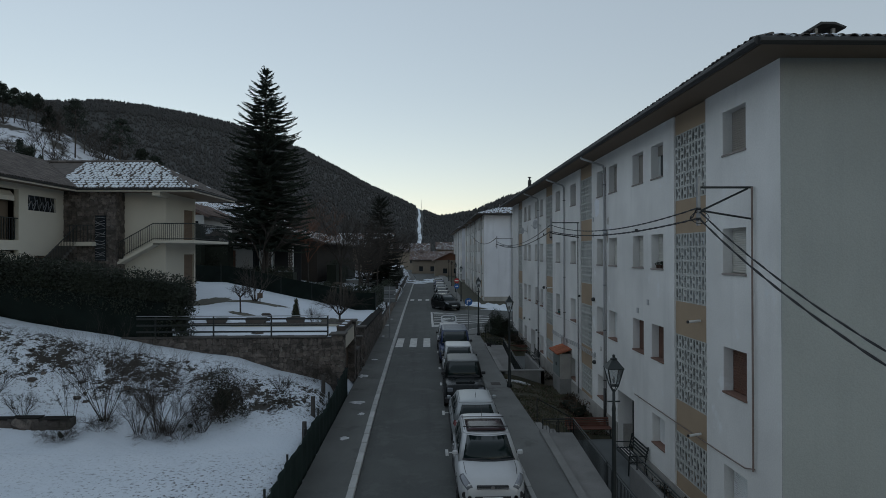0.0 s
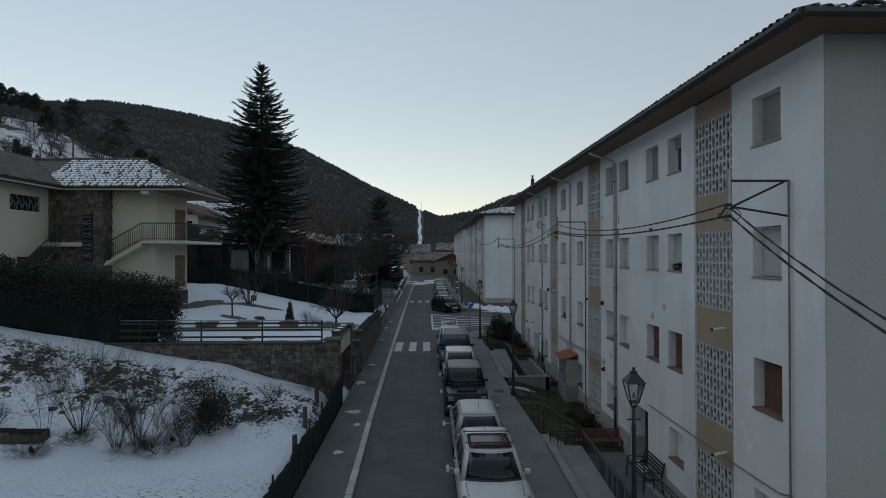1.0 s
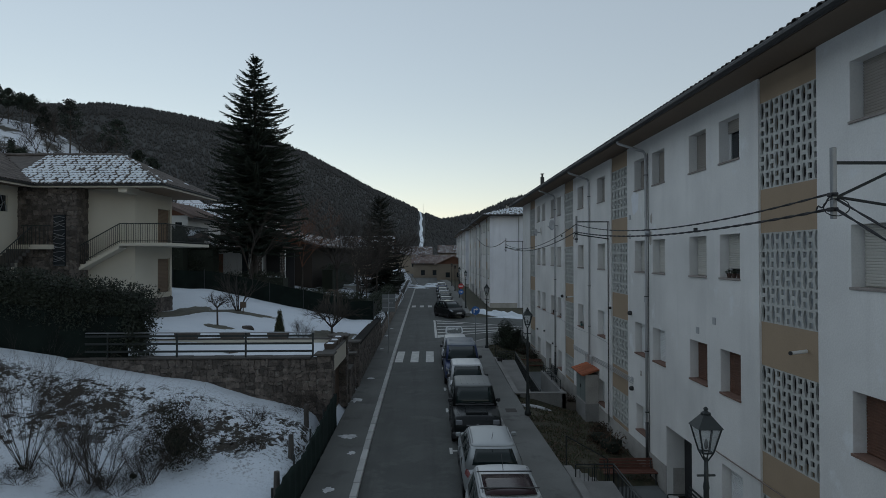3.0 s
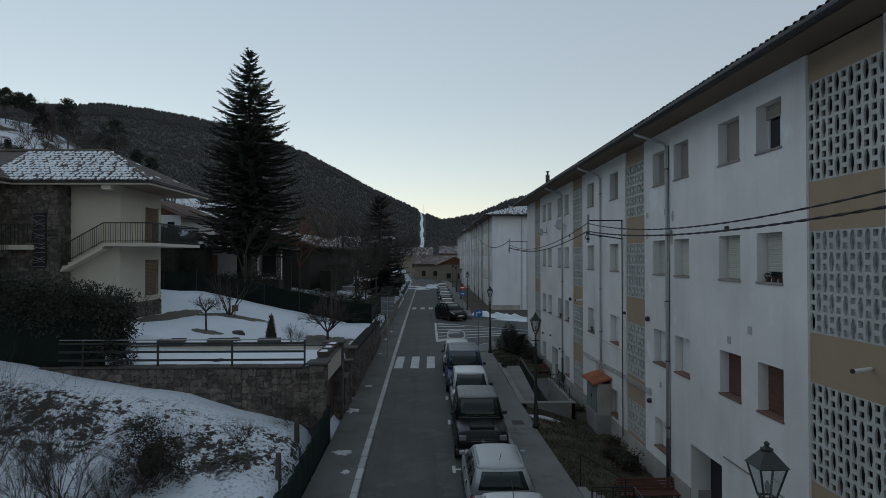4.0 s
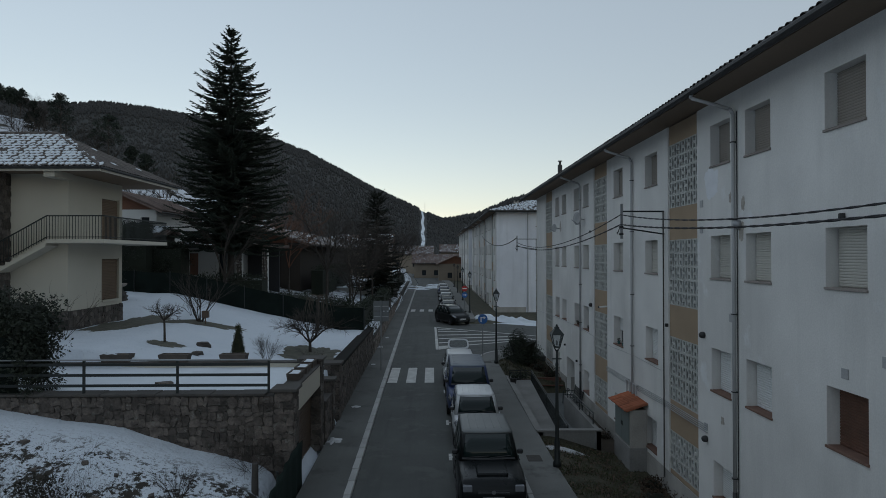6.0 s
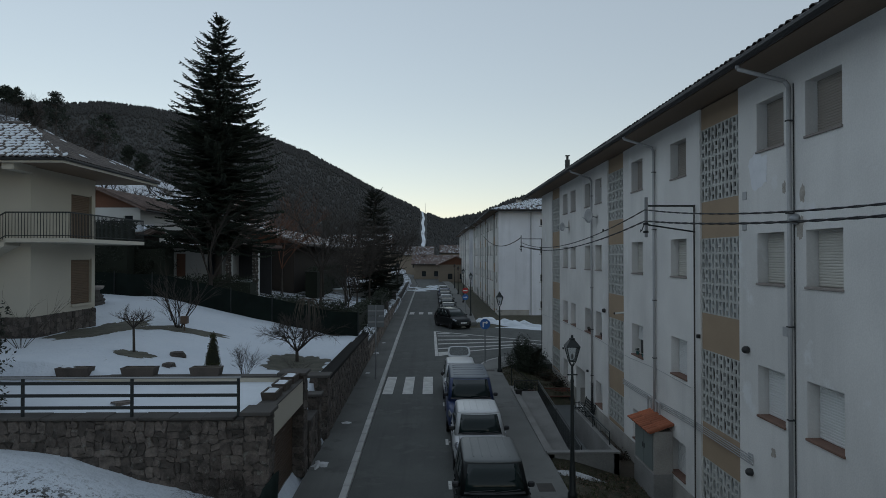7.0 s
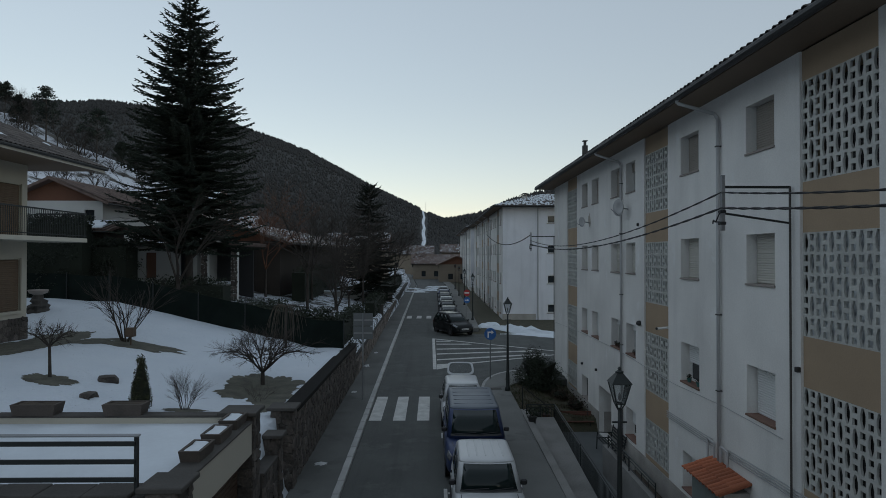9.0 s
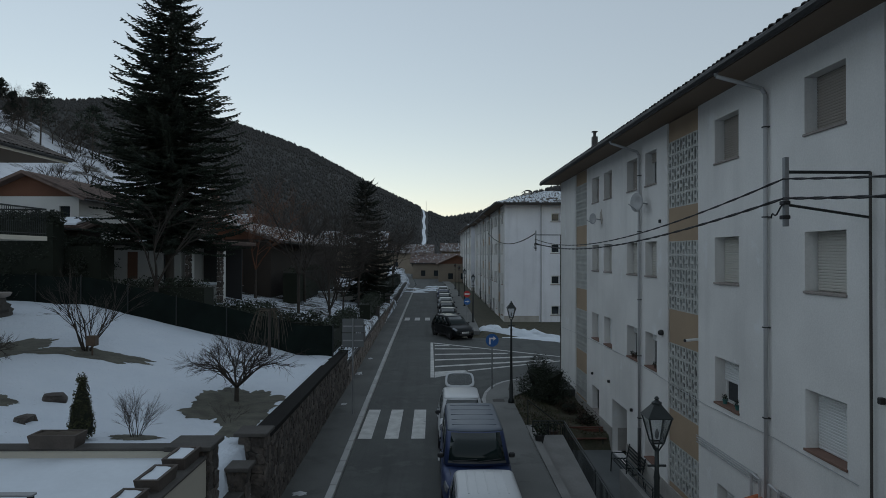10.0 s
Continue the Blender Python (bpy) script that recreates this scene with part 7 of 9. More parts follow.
    part("badge", disc(bmesh.new(), 0.05, -0.022, nose - 0.25 + up_g, 16, 0.01), RIM, root)
    for y, d in ((-0.03, -1), (L + 0.012, 1)):
        pl = part("number_plate", boxes(((-0.26, y, plate_z + 0.26), (0.26, y + 0.014, plate_z + 0.37)), bevel=0.003), WHITE, root, "white number plate")
        part("bars", boxes(*[((-0.2 + 0.06 * i + (0.04 if i > 3 else 0), y + (-0.003 if d < 0 else 0.012), plate_z + 0.285), (-0.165 + 0.06 * i + (0.04 if i > 3 else 0), y + (0.002 if d < 0 else 0.017), plate_z + 0.345)) for i in range(7)]), BLACKPLASTIC, pl)
    for a, b in ((-0.85, 0.0), (0.05, 0.85)):
        part("wiper", tubes([on_cab(a, 0.11, "front", 0.02), on_cab(b, 0.17, "front", 0.02)], 0.012, 5), BLACKPLASTIC, root)
    part("cowl", patch(bmesh.new(), lambda u, v: on_cab(u, v, "front", 0.006), spaced(-1, 1, 8), (0.06, 0.13)), BLACKPLASTIC, root)
    for s in (-1, 1):
        part("sill_trim", boxes(((s * (W - 0.03), 0.9, zb), (s * (W + 0.004), L - 0.9, zb + 0.12)), bevel=0.01), BLACKPLASTIC, root)
        for k in (0.42, 0.66):
            part("door_handle", boxes(((s * (W - 0.015), L * k, belt - 0.16), (s * (W + 0.015), L * k + 0.16, belt - 0.125)), bevel=0.008), paint_mat, root)
            part("door_seam", boxes(((s * (W - 0.03), L * k + 0.2, zb + 0.15), (s * (W + 0.002), L * k + 0.208, belt - 0.08))), BLACKPLASTIC, root)
    extras = spec.get("extras", ())
    if "rails" in extras:
        for s in (-1, 1):
            part("roof_rail", tubes([(s * tw * 0.90, wt + 0.25, H - 0.03), (s * tw * 0.91, wt + 0.4, H + 0.03), (s * tw * 0.91, rt - 0.4, H + 0.03), (s * tw * 0.90, rt - 0.2, H - 0.03)], 0.016, 6), GREYMETAL, root)
    if "bars" in extras:
        for y in (wt + 0.30, wt + 1.35):
            part("roof_bar", boxes(((-tw * 0.98, y, H + 0.045), (tw * 0.98, y + 0.05, H + 0.07)), bevel=0.012), GUTTER, root)
    if "glassroof" in extras:
        bm = patch(bmesh.new(), lambda u, v: (tw * 0.84 * u, v - 0.10 * (1 - u * u), H + 0.055 - 0.035 * u * u), spaced(-1, 1, 6), spaced(wt + 0.06, wt + 1.3, 4))
        part("roof_glass", bm, glass("roof_glass", (0.030, 0.013, 0.016), 0.2, 0.2), root, "dark reddish panoramic roof glass", True).modifiers.new("thickness", "SOLIDIFY").thickness = 0.01
    if "ribs" in extras:
        for i in range(5):
            y = wt + 0.45 + i * (rt - wt - 0.9) / 4
            part("roof_rib", boxes(((-tw * 0.80, y, H - 0.02), (tw * 0.80, y + 0.05, H + 0.006)), bevel=0.005), roof_mat, root)
    if "grooves" in extras:
        for k in (-0.62, -0.32, 0.0, 0.32, 0.62):
            part("roof_rib", boxes(((tw * k - 0.02, wt + 0.3, H - 0.03), (tw * k + 0.02, rt - 0.2, H + 0.004)), bevel=0.005), roof_mat, root)
    if "antenna" in extras:
        part("antenna", tubes([(0, rt - 0.5, H), (0, rt - 0.15, H + 0.28)], 0.008, 5), BLACKPLASTIC, root)
    if "bumper" in extras:
        part("bumper", boxes(((-W * 0.98, -0.09, zb + 0.05), (W * 0.98, 0.12, zb + 0.26)), bevel=0.04), BLACKPLASTIC, root)
        part("hood_ridge", boxes(((-W * 0.45, 0.3, hood - 0.08), (W * 0.45, ws - 0.15, hood + 0.035)), bevel=0.03), paint_mat, root)
    if "intake" in extras:
        part("front_intake", prism(bmesh.new(), [(-W * 0.60, zb + 0.06), (W * 0.60, zb + 0.06), (W * 0.74, zb + 0.30), (W * 0.44, zb + 0.38), (-W * 0.44, zb + 0.38), (-W * 0.74, zb + 0.30)], lambda u, v, w: (u, -0.024 + w + 0.16 * (abs(u) / W) ** 2, v), 0.05), BLACKPLASTIC, root, "black lower front intake")
        for s in (-1, 1):
            part("fog_recess", disc(bmesh.new(), 0.075, 0, 0, 16, 0.05), BLACKPLASTIC, root).location = (s * W * 0.80, 0.07, zb + 0.27)
            part("bonnet_crease", patch(bmesh.new(), lambda u, v: on_body(u, 6.15 - 0.25 * (ws - u) + v, s, 0.004), spaced(0.3, ws - 0.1, 5), (0, 0.03)), paint_mat, root)
            part("chrome_bar", tubes([(s * W * 0.02, -0.04, nose - 0.19), (s * W * 0.47, -0.01, nose - 0.18)], 0.012, 6), RIM, root)
    if "hatch" in extras:
        hb = part("tailgate", bmesh.new(), paint_mat, root, "raised white tailgate")
        p0, p1 = Vector((0, rt + 0.02, H - 0.03)), Vector((0, rt + 0.62, H + 0.42))
        d = p1 - p0
        nrm = Vector((0, -d.z, d.y)).normalized()
        wv = tw * 0.90

        def oval(scale, n=28):
            out = []
            for i in range(n):
                a = 2 * math.pi * i / n
                c, s = math.cos(a), math.sin(a)
                out.append((wv * scale * math.copysign(abs(c) ** 0.45, c), 0.5 + 0.5 * (scale if scale == 1 else scale - 0.06) * math.copysign(abs(s) ** 0.5, s)))
            return out

        def place(u, v, w):
            return tuple(p0 + d * v + Vector((u * (1 - 0.10 * v), 0, 0)) + nrm * (w - 0.06 * (2 * v - 1) ** 2))

        outer, inner = oval(1.0), oval(0.86)
        fr = bmesh.new()
        loops = [[fr.verts.new(place(u, v, w)) for u, v in ol] for ol, w in ((outer, 0.0), (outer, 0.05), (inner, 0.05), (inner, 0.0))]
        n = len(outer)
        for k in range(4):
            p, q = loops[k], loops[(k + 1) % 4]
            for i in range(n):
                fr.faces.new((p[i], p[(i + 1) % n], q[(i + 1) % n], q[i]))
        bmesh.ops.recalc_face_normals(fr, faces=fr.faces[:])
        part("tailgate_frame", fr, paint_mat, hb)
        gl = bmesh.new()
        gl.faces.new([gl.verts.new(place(u, v, 0.025)) for u, v in oval(0.88)])
        part("tailgate_window", gl, CLEAR, hb)
        part("boot_opening", patch(bmesh.new(), lambda u, v: on_cab(u, v, "back", 0.004), spaced(-0.9, 0.9, 6), (0.05, 0.9)), BLACKPLASTIC, root)
    return root


WHITEP = car_paint("white_car_paint", (0.50, 0.51, 0.52))
SILVERP = car_paint("silver_car_paint", (0.36, 0.38, 0.39), 0.4, 0.3)
BLACKP = car_paint("black_car_paint", (0.008, 0.010, 0.011), 0.3, 0.0)
BLACKP.node_tree.nodes["Principled BSDF"].inputs["Specular IOR Level"].default_value = 0.22
BLACKP.node_tree.nodes["Principled BSDF"].inputs["Coat Weight"].default_value = 0.0
BLUEP = car_paint("navy_car_paint", (0.028, 0.045, 0.115), 0.35)
GREYP = car_paint("anthracite_car_paint", (0.045, 0.048, 0.052), 0.3, 0.3)
# roof paints lightened to carry the sky's reflection on black and navy
ROOFGREY = car_paint("sky_sheen_grey_roof", (0.11, 0.118, 0.118), 0.5)
ROOFBLUE = car_paint("sky_sheen_navy_roof", (0.085, 0.105, 0.135), 0.5)
SUV = dict(length=4.40, width=1.78, height=1.61, belt=1.04, hood=1.02, nose=0.84, screen=(1.08, 1.78, 3.9, 4.30), axles=(0.90, 3.59), wheel=0.35, paint=WHITEP, mirror=WHITEP, extras=("rails", "bars", "glassroof", "antenna", "intake"), roofw=0.74, bulge=0.16, lamp=(0.02, 0.42, 3.55, 5.25), low_plate=True)
ESTATE = dict(length=4.30, width=1.70, height=1.46, belt=0.98, hood=0.96, nose=0.8, screen=(1.0, 1.75, 3.75, 4.2), axles=(0.85, 3.45), wheel=0.32, paint=SILVERP, mirror=SILVERP, extras=("rails", "antenna"), roofw=0.72)
OFFROAD = dict(length=4.2, width=1.76, height=1.70, belt=1.08, hood=1.04, nose=0.96, screen=(1.40, 1.88, 3.95, 4.15), axles=(0.85, 3.3), wheel=0.38, paint=BLACKP, roof=ROOFGREY, roof_label="grey roof, its paint toned for reflected sky", modern=False, blunt=1.0, bulge=0.05, extras=("bumper", "grooves"), roofw=0.80)
HATCH = dict(length=3.75, width=1.70, height=1.54, belt=0.98, hood=0.94, nose=0.82, screen=(0.95, 1.5, 3.35, 3.7), axles=(0.75, 3.1), wheel=0.29, paint=WHITEP, extras=("grooves",), roofw=0.80, bulge=0.07)
VAN = dict(length=4.75, width=1.84, height=1.84, belt=1.16, hood=1.06, nose=0.92, screen=(0.75, 1.45, 4.5, 4.7), axles=(0.85, 3.75), wheel=0.32, paint=BLUEP, roof=ROOFBLUE, roof_label="ribbed navy roof, its paint toned for reflected sky", extras=("ribs",), roofw=0.82, bulge=0.10, blunt=0.4, lamp=(0.05, 0.30, 2.7, 4.2))
HATCH_OPEN = dict(length=3.9, width=1.68, height=1.46, belt=0.92, hood=0.9, nose=0.76, screen=(0.95, 1.6, 3.4, 3.85), axles=(0.75, 3.2), wheel=0.29, paint=WHITEP, extras=("hatch",), roofw=0.76, rear_glass=False)
MPV = dict(length=4.3, width=1.80, height=1.62, belt=1.0, hood=0.98, nose=0.8, screen=(0.9, 1.8, 3.8, 4.25), axles=(0.85, 3.5), wheel=0.32, paint=BLACKP, extras=("rails",), roofw=0.74)
SALOON = dict(length=4.3, width=1.74, height=1.46, belt=0.92, hood=0.9, nose=0.75, screen=(1.1, 1.9, 3.3, 3.95), axles=(0.85, 3.4), wheel=0.31, paint=GREYP, extras=(), roofw=0.74)

make_car(SUV, (1.68, 15.35, rz(17)), 0.0, "white compact SUV with dark roof glass and roof bars")
make_car(ESTATE, (1.68, 24.75, rz(22.5)), math.pi, "silver estate car with roof rails, seen from behind")
make_car(OFFROAD, (1.58, 25.45, rz(27.5)), 0.0, "black boxy off-road car with grey roof")
make_car(HATCH, (1.62, 30.9, rz(32.5)), 0.0, "white small boxy car")
make_car(VAN, (1.57, 34.85, rz(37)), 0.0, "dark blue van with ribbed roof", "van")
make_car(HATCH_OPEN, (1.45, 39.9, rz(41.5)), 0.0, "white hatchback with its tailgate raised")
make_car(MPV, (2.75, 65.2, rz(67)), 0.42, "black people carrier parked by the snow")
for k, (y, spec, lab) in enumerate(((72.5, SALOON, "dark grey saloon car"), (78.5, dict(SALOON, paint=BLACKP), "black saloon car"), (84.5, dict(SALOON, paint=SILVERP), "silver saloon car"), (91, SALOON, "dark grey saloon car"), (98, dict(SALOON, paint=BLUEP), "dark blue saloon car"), (106, dict(SALOON, paint=WHITEP), "white saloon car"))):
    make_car(spec, (1.75, y, rz(y + 2)), 0.0, lab + " parked beyond the side street")


# ---- trees and shrubs ----
def limb(verts, faces, p, q, r0, r1, n=4):
    d = (q - p)
    if d.length < 1e-5:
        return
    d = d.normalized()
    s = d.cross(Vector((0.31, 0.72, 0.61))).normalized()
    t = d.cross(s)
    b = len(verts)
    for c, r in ((p, r0), (q, r1)):
        for i in range(n):
            a = 2 * math.pi * i / n
            v = c + s * (r * math.cos(a)) + t * (r * math.sin(a))
            verts.append((v.x, v.y, v.z))
    for i in range(n):
        j = (i + 1) % n
        faces.append((b + i, b + j, b + n + j, b + n + i))


def pydata_object(name, verts, faces, material, parent=None, smooth_it=False):
    me = bpy.data.meshes.new(name)
    me.from_pydata(verts, [], faces)
    me.materials.append(material)
    if smooth_it:
        me.polygons.foreach_set("use_smooth", [True] * len(me.polygons))
    ob = new(name, me)
    ob.parent = parent
    return ob


def grow(verts, faces, rnd, p, d, length, r, level, bend=0.25, droop=0.0, kids=3, spread=0.6):
    """One limb in short bent pieces, with smaller limbs from it."""
    k = 3
    pts = [p]
    for i in range(k):
        d = (d + Vector((rnd.gauss(0, bend), rnd.gauss(0, bend), rnd.gauss(0, bend * 0.7) - droop)) * 0.35).normalized()
        pts.append(pts[-1] + d * length / k)
    for i in range(k):
        limb(verts, faces, pts[i], pts[i + 1], r * (1 - 0.22 * i), r * (1 - 0.22 * (i + 1)), 5 if level > 2 else 3)
    if level <= 0:
        return
    for i in range(kids):
        f = rnd.uniform(0.35, 1.0)
        at = pts[0].lerp(pts[-1], f) if f < 1 else pts[-1]
        seg = min(k - 1, int(f * k))
        at = pts[seg].lerp(pts[seg + 1], f * k - seg)
        side = Vector((rnd.gauss(0, 1), rnd.gauss(0, 1), rnd.gauss(0, 0.6)))
        nd = (d + side.normalized() * spread * rnd.uniform(0.7, 1.4)).normalized()
        grow(verts, faces, rnd, at, nd, length * rnd.uniform(0.5, 0.8), r * 0.55, level - 1, bend, droop, kids, spread)


def bare_tree(at, h, label, seed, trunk=0.35, r=0.06, levels=4, kids=4, spread=0.8, stems=5, out=0.7, category="tree", droop=0.0, material=None, up=1.0):
    rnd = random.Random(seed)
    root = thing("tree" if category == "tree" else "shrub", label, category, at)
    tv, tf, cv, cf = [], [], [], []
    top = Vector((rnd.uniform(-0.05, 0.05), 0, h * trunk))
    base = Vector((0, 0, -0.2))
    if trunk > 0.02:
        limb(tv, tf, base, top * 0.5, r * 1.25, r * 1.05, 8)
        limb(tv, tf, top * 0.5, top, r * 1.05, r * 0.95, 8)
        pydata_object("trunk", tv, tf, BARK, root, True)
    for i in range(stems):
        a = 2 * math.pi * (i + rnd.uniform(-0.3, 0.3)) / stems
        d = Vector((math.cos(a) * out, math.sin(a) * out, up)).normalized()
        grow(cv, cf, rnd, top if trunk > 0.02 else Vector((0.08 * math.cos(a), 0.08 * math.sin(a), -0.05)), d, h * (1 - trunk) * rnd.uniform(0.45, 0.62), r * 0.62, levels, 0.28, droop, kids, spread)
    pydata_object("crown", cv, cf, material or TWIG, root)
    return root


def fir(at, h, profile, label, seed, bottom, spacing=0.30, name="fir_tree"):
    """A fir: whorls of boughs, flat sprays of needled twigs with upturned tips. profile: reach at depths below the top."""
    rnd = random.Random(seed)
    root = thing(name, label, "tree", at)
    tv, tf = [], []
    limb(tv, tf, Vector((0, 0, -0.3)), Vector((0, 0, h * 0.5)), h * 0.014, h * 0.008, 8)
    limb(tv, tf, Vector((0, 0, h * 0.5)), Vector((0, 0, h * 0.985)), h * 0.008, 0.012, 8)
    pydata_object("trunk", tv, tf, BARK, root, True)
    quads, lv, lf = [], [], []

    def needled(p, q, w):
        """A twig clothed in needles: two crossed blades, ragged at the end."""
        d = q - p
        if d.length < 0.02:
            return
        u = d.cross(Vector((0, 0, 1)))
        u = u.normalized() if u.length > 1e-4 else Vector((1, 0, 0))
        v = u.cross(d).normalized()
        m = p.lerp(q, 0.45)
        for side in (u, v * 0.8):
            quads.append((p - side * w * 0.4, m - side * w, q, m + side * w))

    z = h * 0.975
    needled(Vector((0, 0, h * 0.955)), Vector((0.02, 0, h)), 0.05)
    while z > h * bottom:
        below = h - z
        t = z / h
        reach = lerp_table(profile, below)
        count = 6 if below < 2.5 else 9 if below < 6 else 13
        turn = rnd.random() * 6.28
        for i in range(count):
            a = turn + 2 * math.pi * (i + rnd.uniform(-0.35, 0.35)) / count
            length = reach * (rnd.uniform(0.72, 1.12) if rnd.random() < 0.7 else rnd.uniform(0.35, 0.75)) + 0.06
            d = Vector((math.cos(a), math.sin(a), 0))
            side = Vector((-d.y, d.x, 0))
            lift = lerp_table([(0, -0.30), (0.4, -0.20), (0.6, -0.08), (0.8, 0.04), (0.92, 0.22), (1, 0.9)], t) + rnd.uniform(-0.10, 0.10)
            hook = rnd.uniform(0.02, 0.22)
            zz = z + rnd.uniform(-0.5, 0.5) * spacing

            def at_s(k):
                return Vector((0, 0, zz)) + d * (length * k) + Vector((0, 0, length * (lift * k - 0.16 * k * (1 - k) + hook * k ** 3)))

            steps = max(3, int(length / 0.17))
            prev = at_s(0)
            for k in range(1, steps + 1):
                f = k / steps
                p = at_s(f)
                limb(lv, lf, prev, p, 0.028 * (1 - f) + 0.006, 0.026 * (1 - f) + 0.004, 3)
                needled(prev, p + (p - prev) * 0.4, 0.05)
                if f > 0.12:
                    twig = (0.16 + 0.42 * min(1.0, length * 0.42) * (1.15 - f)) * rnd.uniform(0.7, 1.25)
                    for sg in (-1, 1):
                        tip = p + (side * sg * 0.78 + d * rnd.uniform(0.45, 0.8)) * twig + Vector((0, 0, (lift * 0.5 + hook * f * f - rnd.uniform(0.0, 0.34)) * twig))
                        needled(p, tip, 0.05)
                        if twig > 0.26:
                            mid = p.lerp(tip, 0.5)
                            for sub_side in (-1, 1):
                                q = mid + (d * 0.8 + side * sub_side * 0.5) * twig * 0.5 + Vector((0, 0, rnd.uniform(-0.22, 0.02) * twig))
                                needled(mid, q, 0.042)
                prev = p
            needled(prev, prev + (prev - at_s(1 - 1 / steps)) * 1.2, 0.03)
        z -= spacing * rnd.uniform(0.75, 1.25) * (0.62 if below < 2.5 else 1)
    leaves_object("crown", quads, NEEDLE, root)
    pydata_object("branchwork", lv, lf, BARK, root)
    return root


fir((-13.98, 54.26, 2.9), 19.55, [(0, 0.05), (0.6, 0.32), (1.4, 0.72), (2.9, 1.55), (4.9, 2.4), (7.5, 3.1), (11.3, 3.75), (14.5, 4.05), (16.5, 3.0), (18, 2.0)], "tall dark green fir tree behind the garden", 3, 0.215, 0.26)
fir((-5.93, 78.5, 1.6), 11.5, [(0, 0.3), (0.8, 1.1), (2.5, 1.7), (4.5, 2.1), (7, 2.9), (9.5, 3.1), (11, 2.5)], "dark conifer among bare trees", 4, 0.1, 0.36)

# orchard and ornamental trees on the lawn
GZ = ground_z
bare_tree((-5.43, 38.5, GZ(-5.43, 38.5)), 2.25, "spreading leafless apple tree with pruned crown", 11, trunk=0.2, r=0.065, levels=4, kids=4, spread=0.6, stems=8, out=1.0, up=0.8)
bare_tree((-11.36, 41.2, GZ(-11.36, 41.2)), 3.0, "leafless multi-stemmed shrub in a bare bed", 12, trunk=0.0, r=0.05, levels=3, kids=3, spread=0.35, stems=9, out=0.55, category="shrub")
bare_tree((-10.5, 35.1, GZ(-10.5, 35.1)), 1.75, "small leafless grafted tree with a round crown", 13, trunk=0.5, r=0.04, levels=3, kids=4, spread=0.7, stems=7, out=1.1)
bare_tree((-6.1, 33.5, GZ(-6.1, 33.5)), 0.95, "small leafless twiggy shrub in dark soil", 14, trunk=0.0, r=0.012, levels=3, kids=4, spread=0.4, stems=16, out=0.38, category="shrub")
bare_tree((-13.5, 51.4, GZ(-13.5, 51.4)), 6.5, "slender leafless tree in front of the fir", 15, trunk=0.2, r=0.11, levels=4, kids=3, spread=0.5, stems=4, out=0.45)
bare_tree((-12.6, 43.6, GZ(-12.6, 43.6)), 1.3, "small leafless shrub on the lawn", 17, trunk=0.0, r=0.015, levels=3, kids=3, spread=0.5, stems=8, out=0.6, category="shrub")
bare_tree((-4.95, 36.3, GZ(-4.95, 36.3)), 0.7, "small leafless rose bush by the wall", 18, trunk=0.0, r=0.01, levels=3, kids=3, spread=0.6, stems=7, out=0.7, category="shrub")
bare_tree((-14.2, 34.6, GZ(-14.2, 34.6)), 3.0, "leafless arching shrub by the outside stair", 19, trunk=0.0, r=0.02, levels=2, kids=2, spread=0.35, stems=9, out=0.9, category="shrub")


def weeping(at, h, seed):
    rnd = random.Random(seed)
    root = thing("tree", "small leafless weeping ornamental tree", "tree", at)
    v, f = [], []
    limb(v, f, Vector((0, 0, -0.2)), Vector((0, 0, h * 0.85)), 0.07, 0.05, 7)
    pydata_object("trunk", v, f, BARK, root, True)
    v, f = [], []
    for i in range(38):
        a, w = rnd.uniform(0, 6.28), rnd.uniform(0.3, 1.1)
        p = Vector((0, 0, h * 0.83))
        rise, fall = rnd.uniform(0.12, 0.34), rnd.uniform(0.55, 0.95)
        for k in range(1, 7):
            s = k / 6
            q = Vector((math.cos(a) * w * math.sqrt(s), math.sin(a) * w * math.sqrt(s), h * (0.83 + rise * s - fall * s * s)))
            limb(v, f, p, q, 0.009, 0.006, 3)
            p = q
    pydata_object("crown", v, f, surface("weeping_twig", (0.10, 0.08, 0.06), 0.95, var=0.3), root)


weeping((-6.45, 46.2, GZ(-6.45, 46.2)), 2.3, 21)

# bare trees and birches beside the neighbouring gardens
for i, (x, y, h, lab) in enumerate(((-8.6, 62, 8.5, "pale-stemmed leafless birch tree behind the garden"), (-7.2, 66, 9.0, "pale-stemmed leafless birch tree behind the garden"), (-9.8, 70, 8.0, "leafless tree with fine twigs"), (-6.0, 74, 8.0, "leafless tree with fine twigs"), (-12.6, 66, 7.0, "leafless russet-twigged tree in a garden"), (-14.6, 74, 7.5, "leafless russet-twigged tree in a garden"), (-5.0, 80, 7.5, "leafless tree with fine twigs"), (-8.0, 90, 9.0, "leafless tree with fine twigs"), (-4.6, 98, 8.0, "leafless tree by the pavement"), (-5.5, 112, 8.0, "leafless tree by the pavement"))):
    bare_tree((x, y, GZ(x, y)), h, lab, 30 + i, trunk=0.3, r=0.09, levels=4, kids=4, spread=0.55, stems=4, out=0.4, material=surface("russet_twig", (0.13, 0.06, 0.035), 0.95, var=0.3) if "russet" in lab else None)


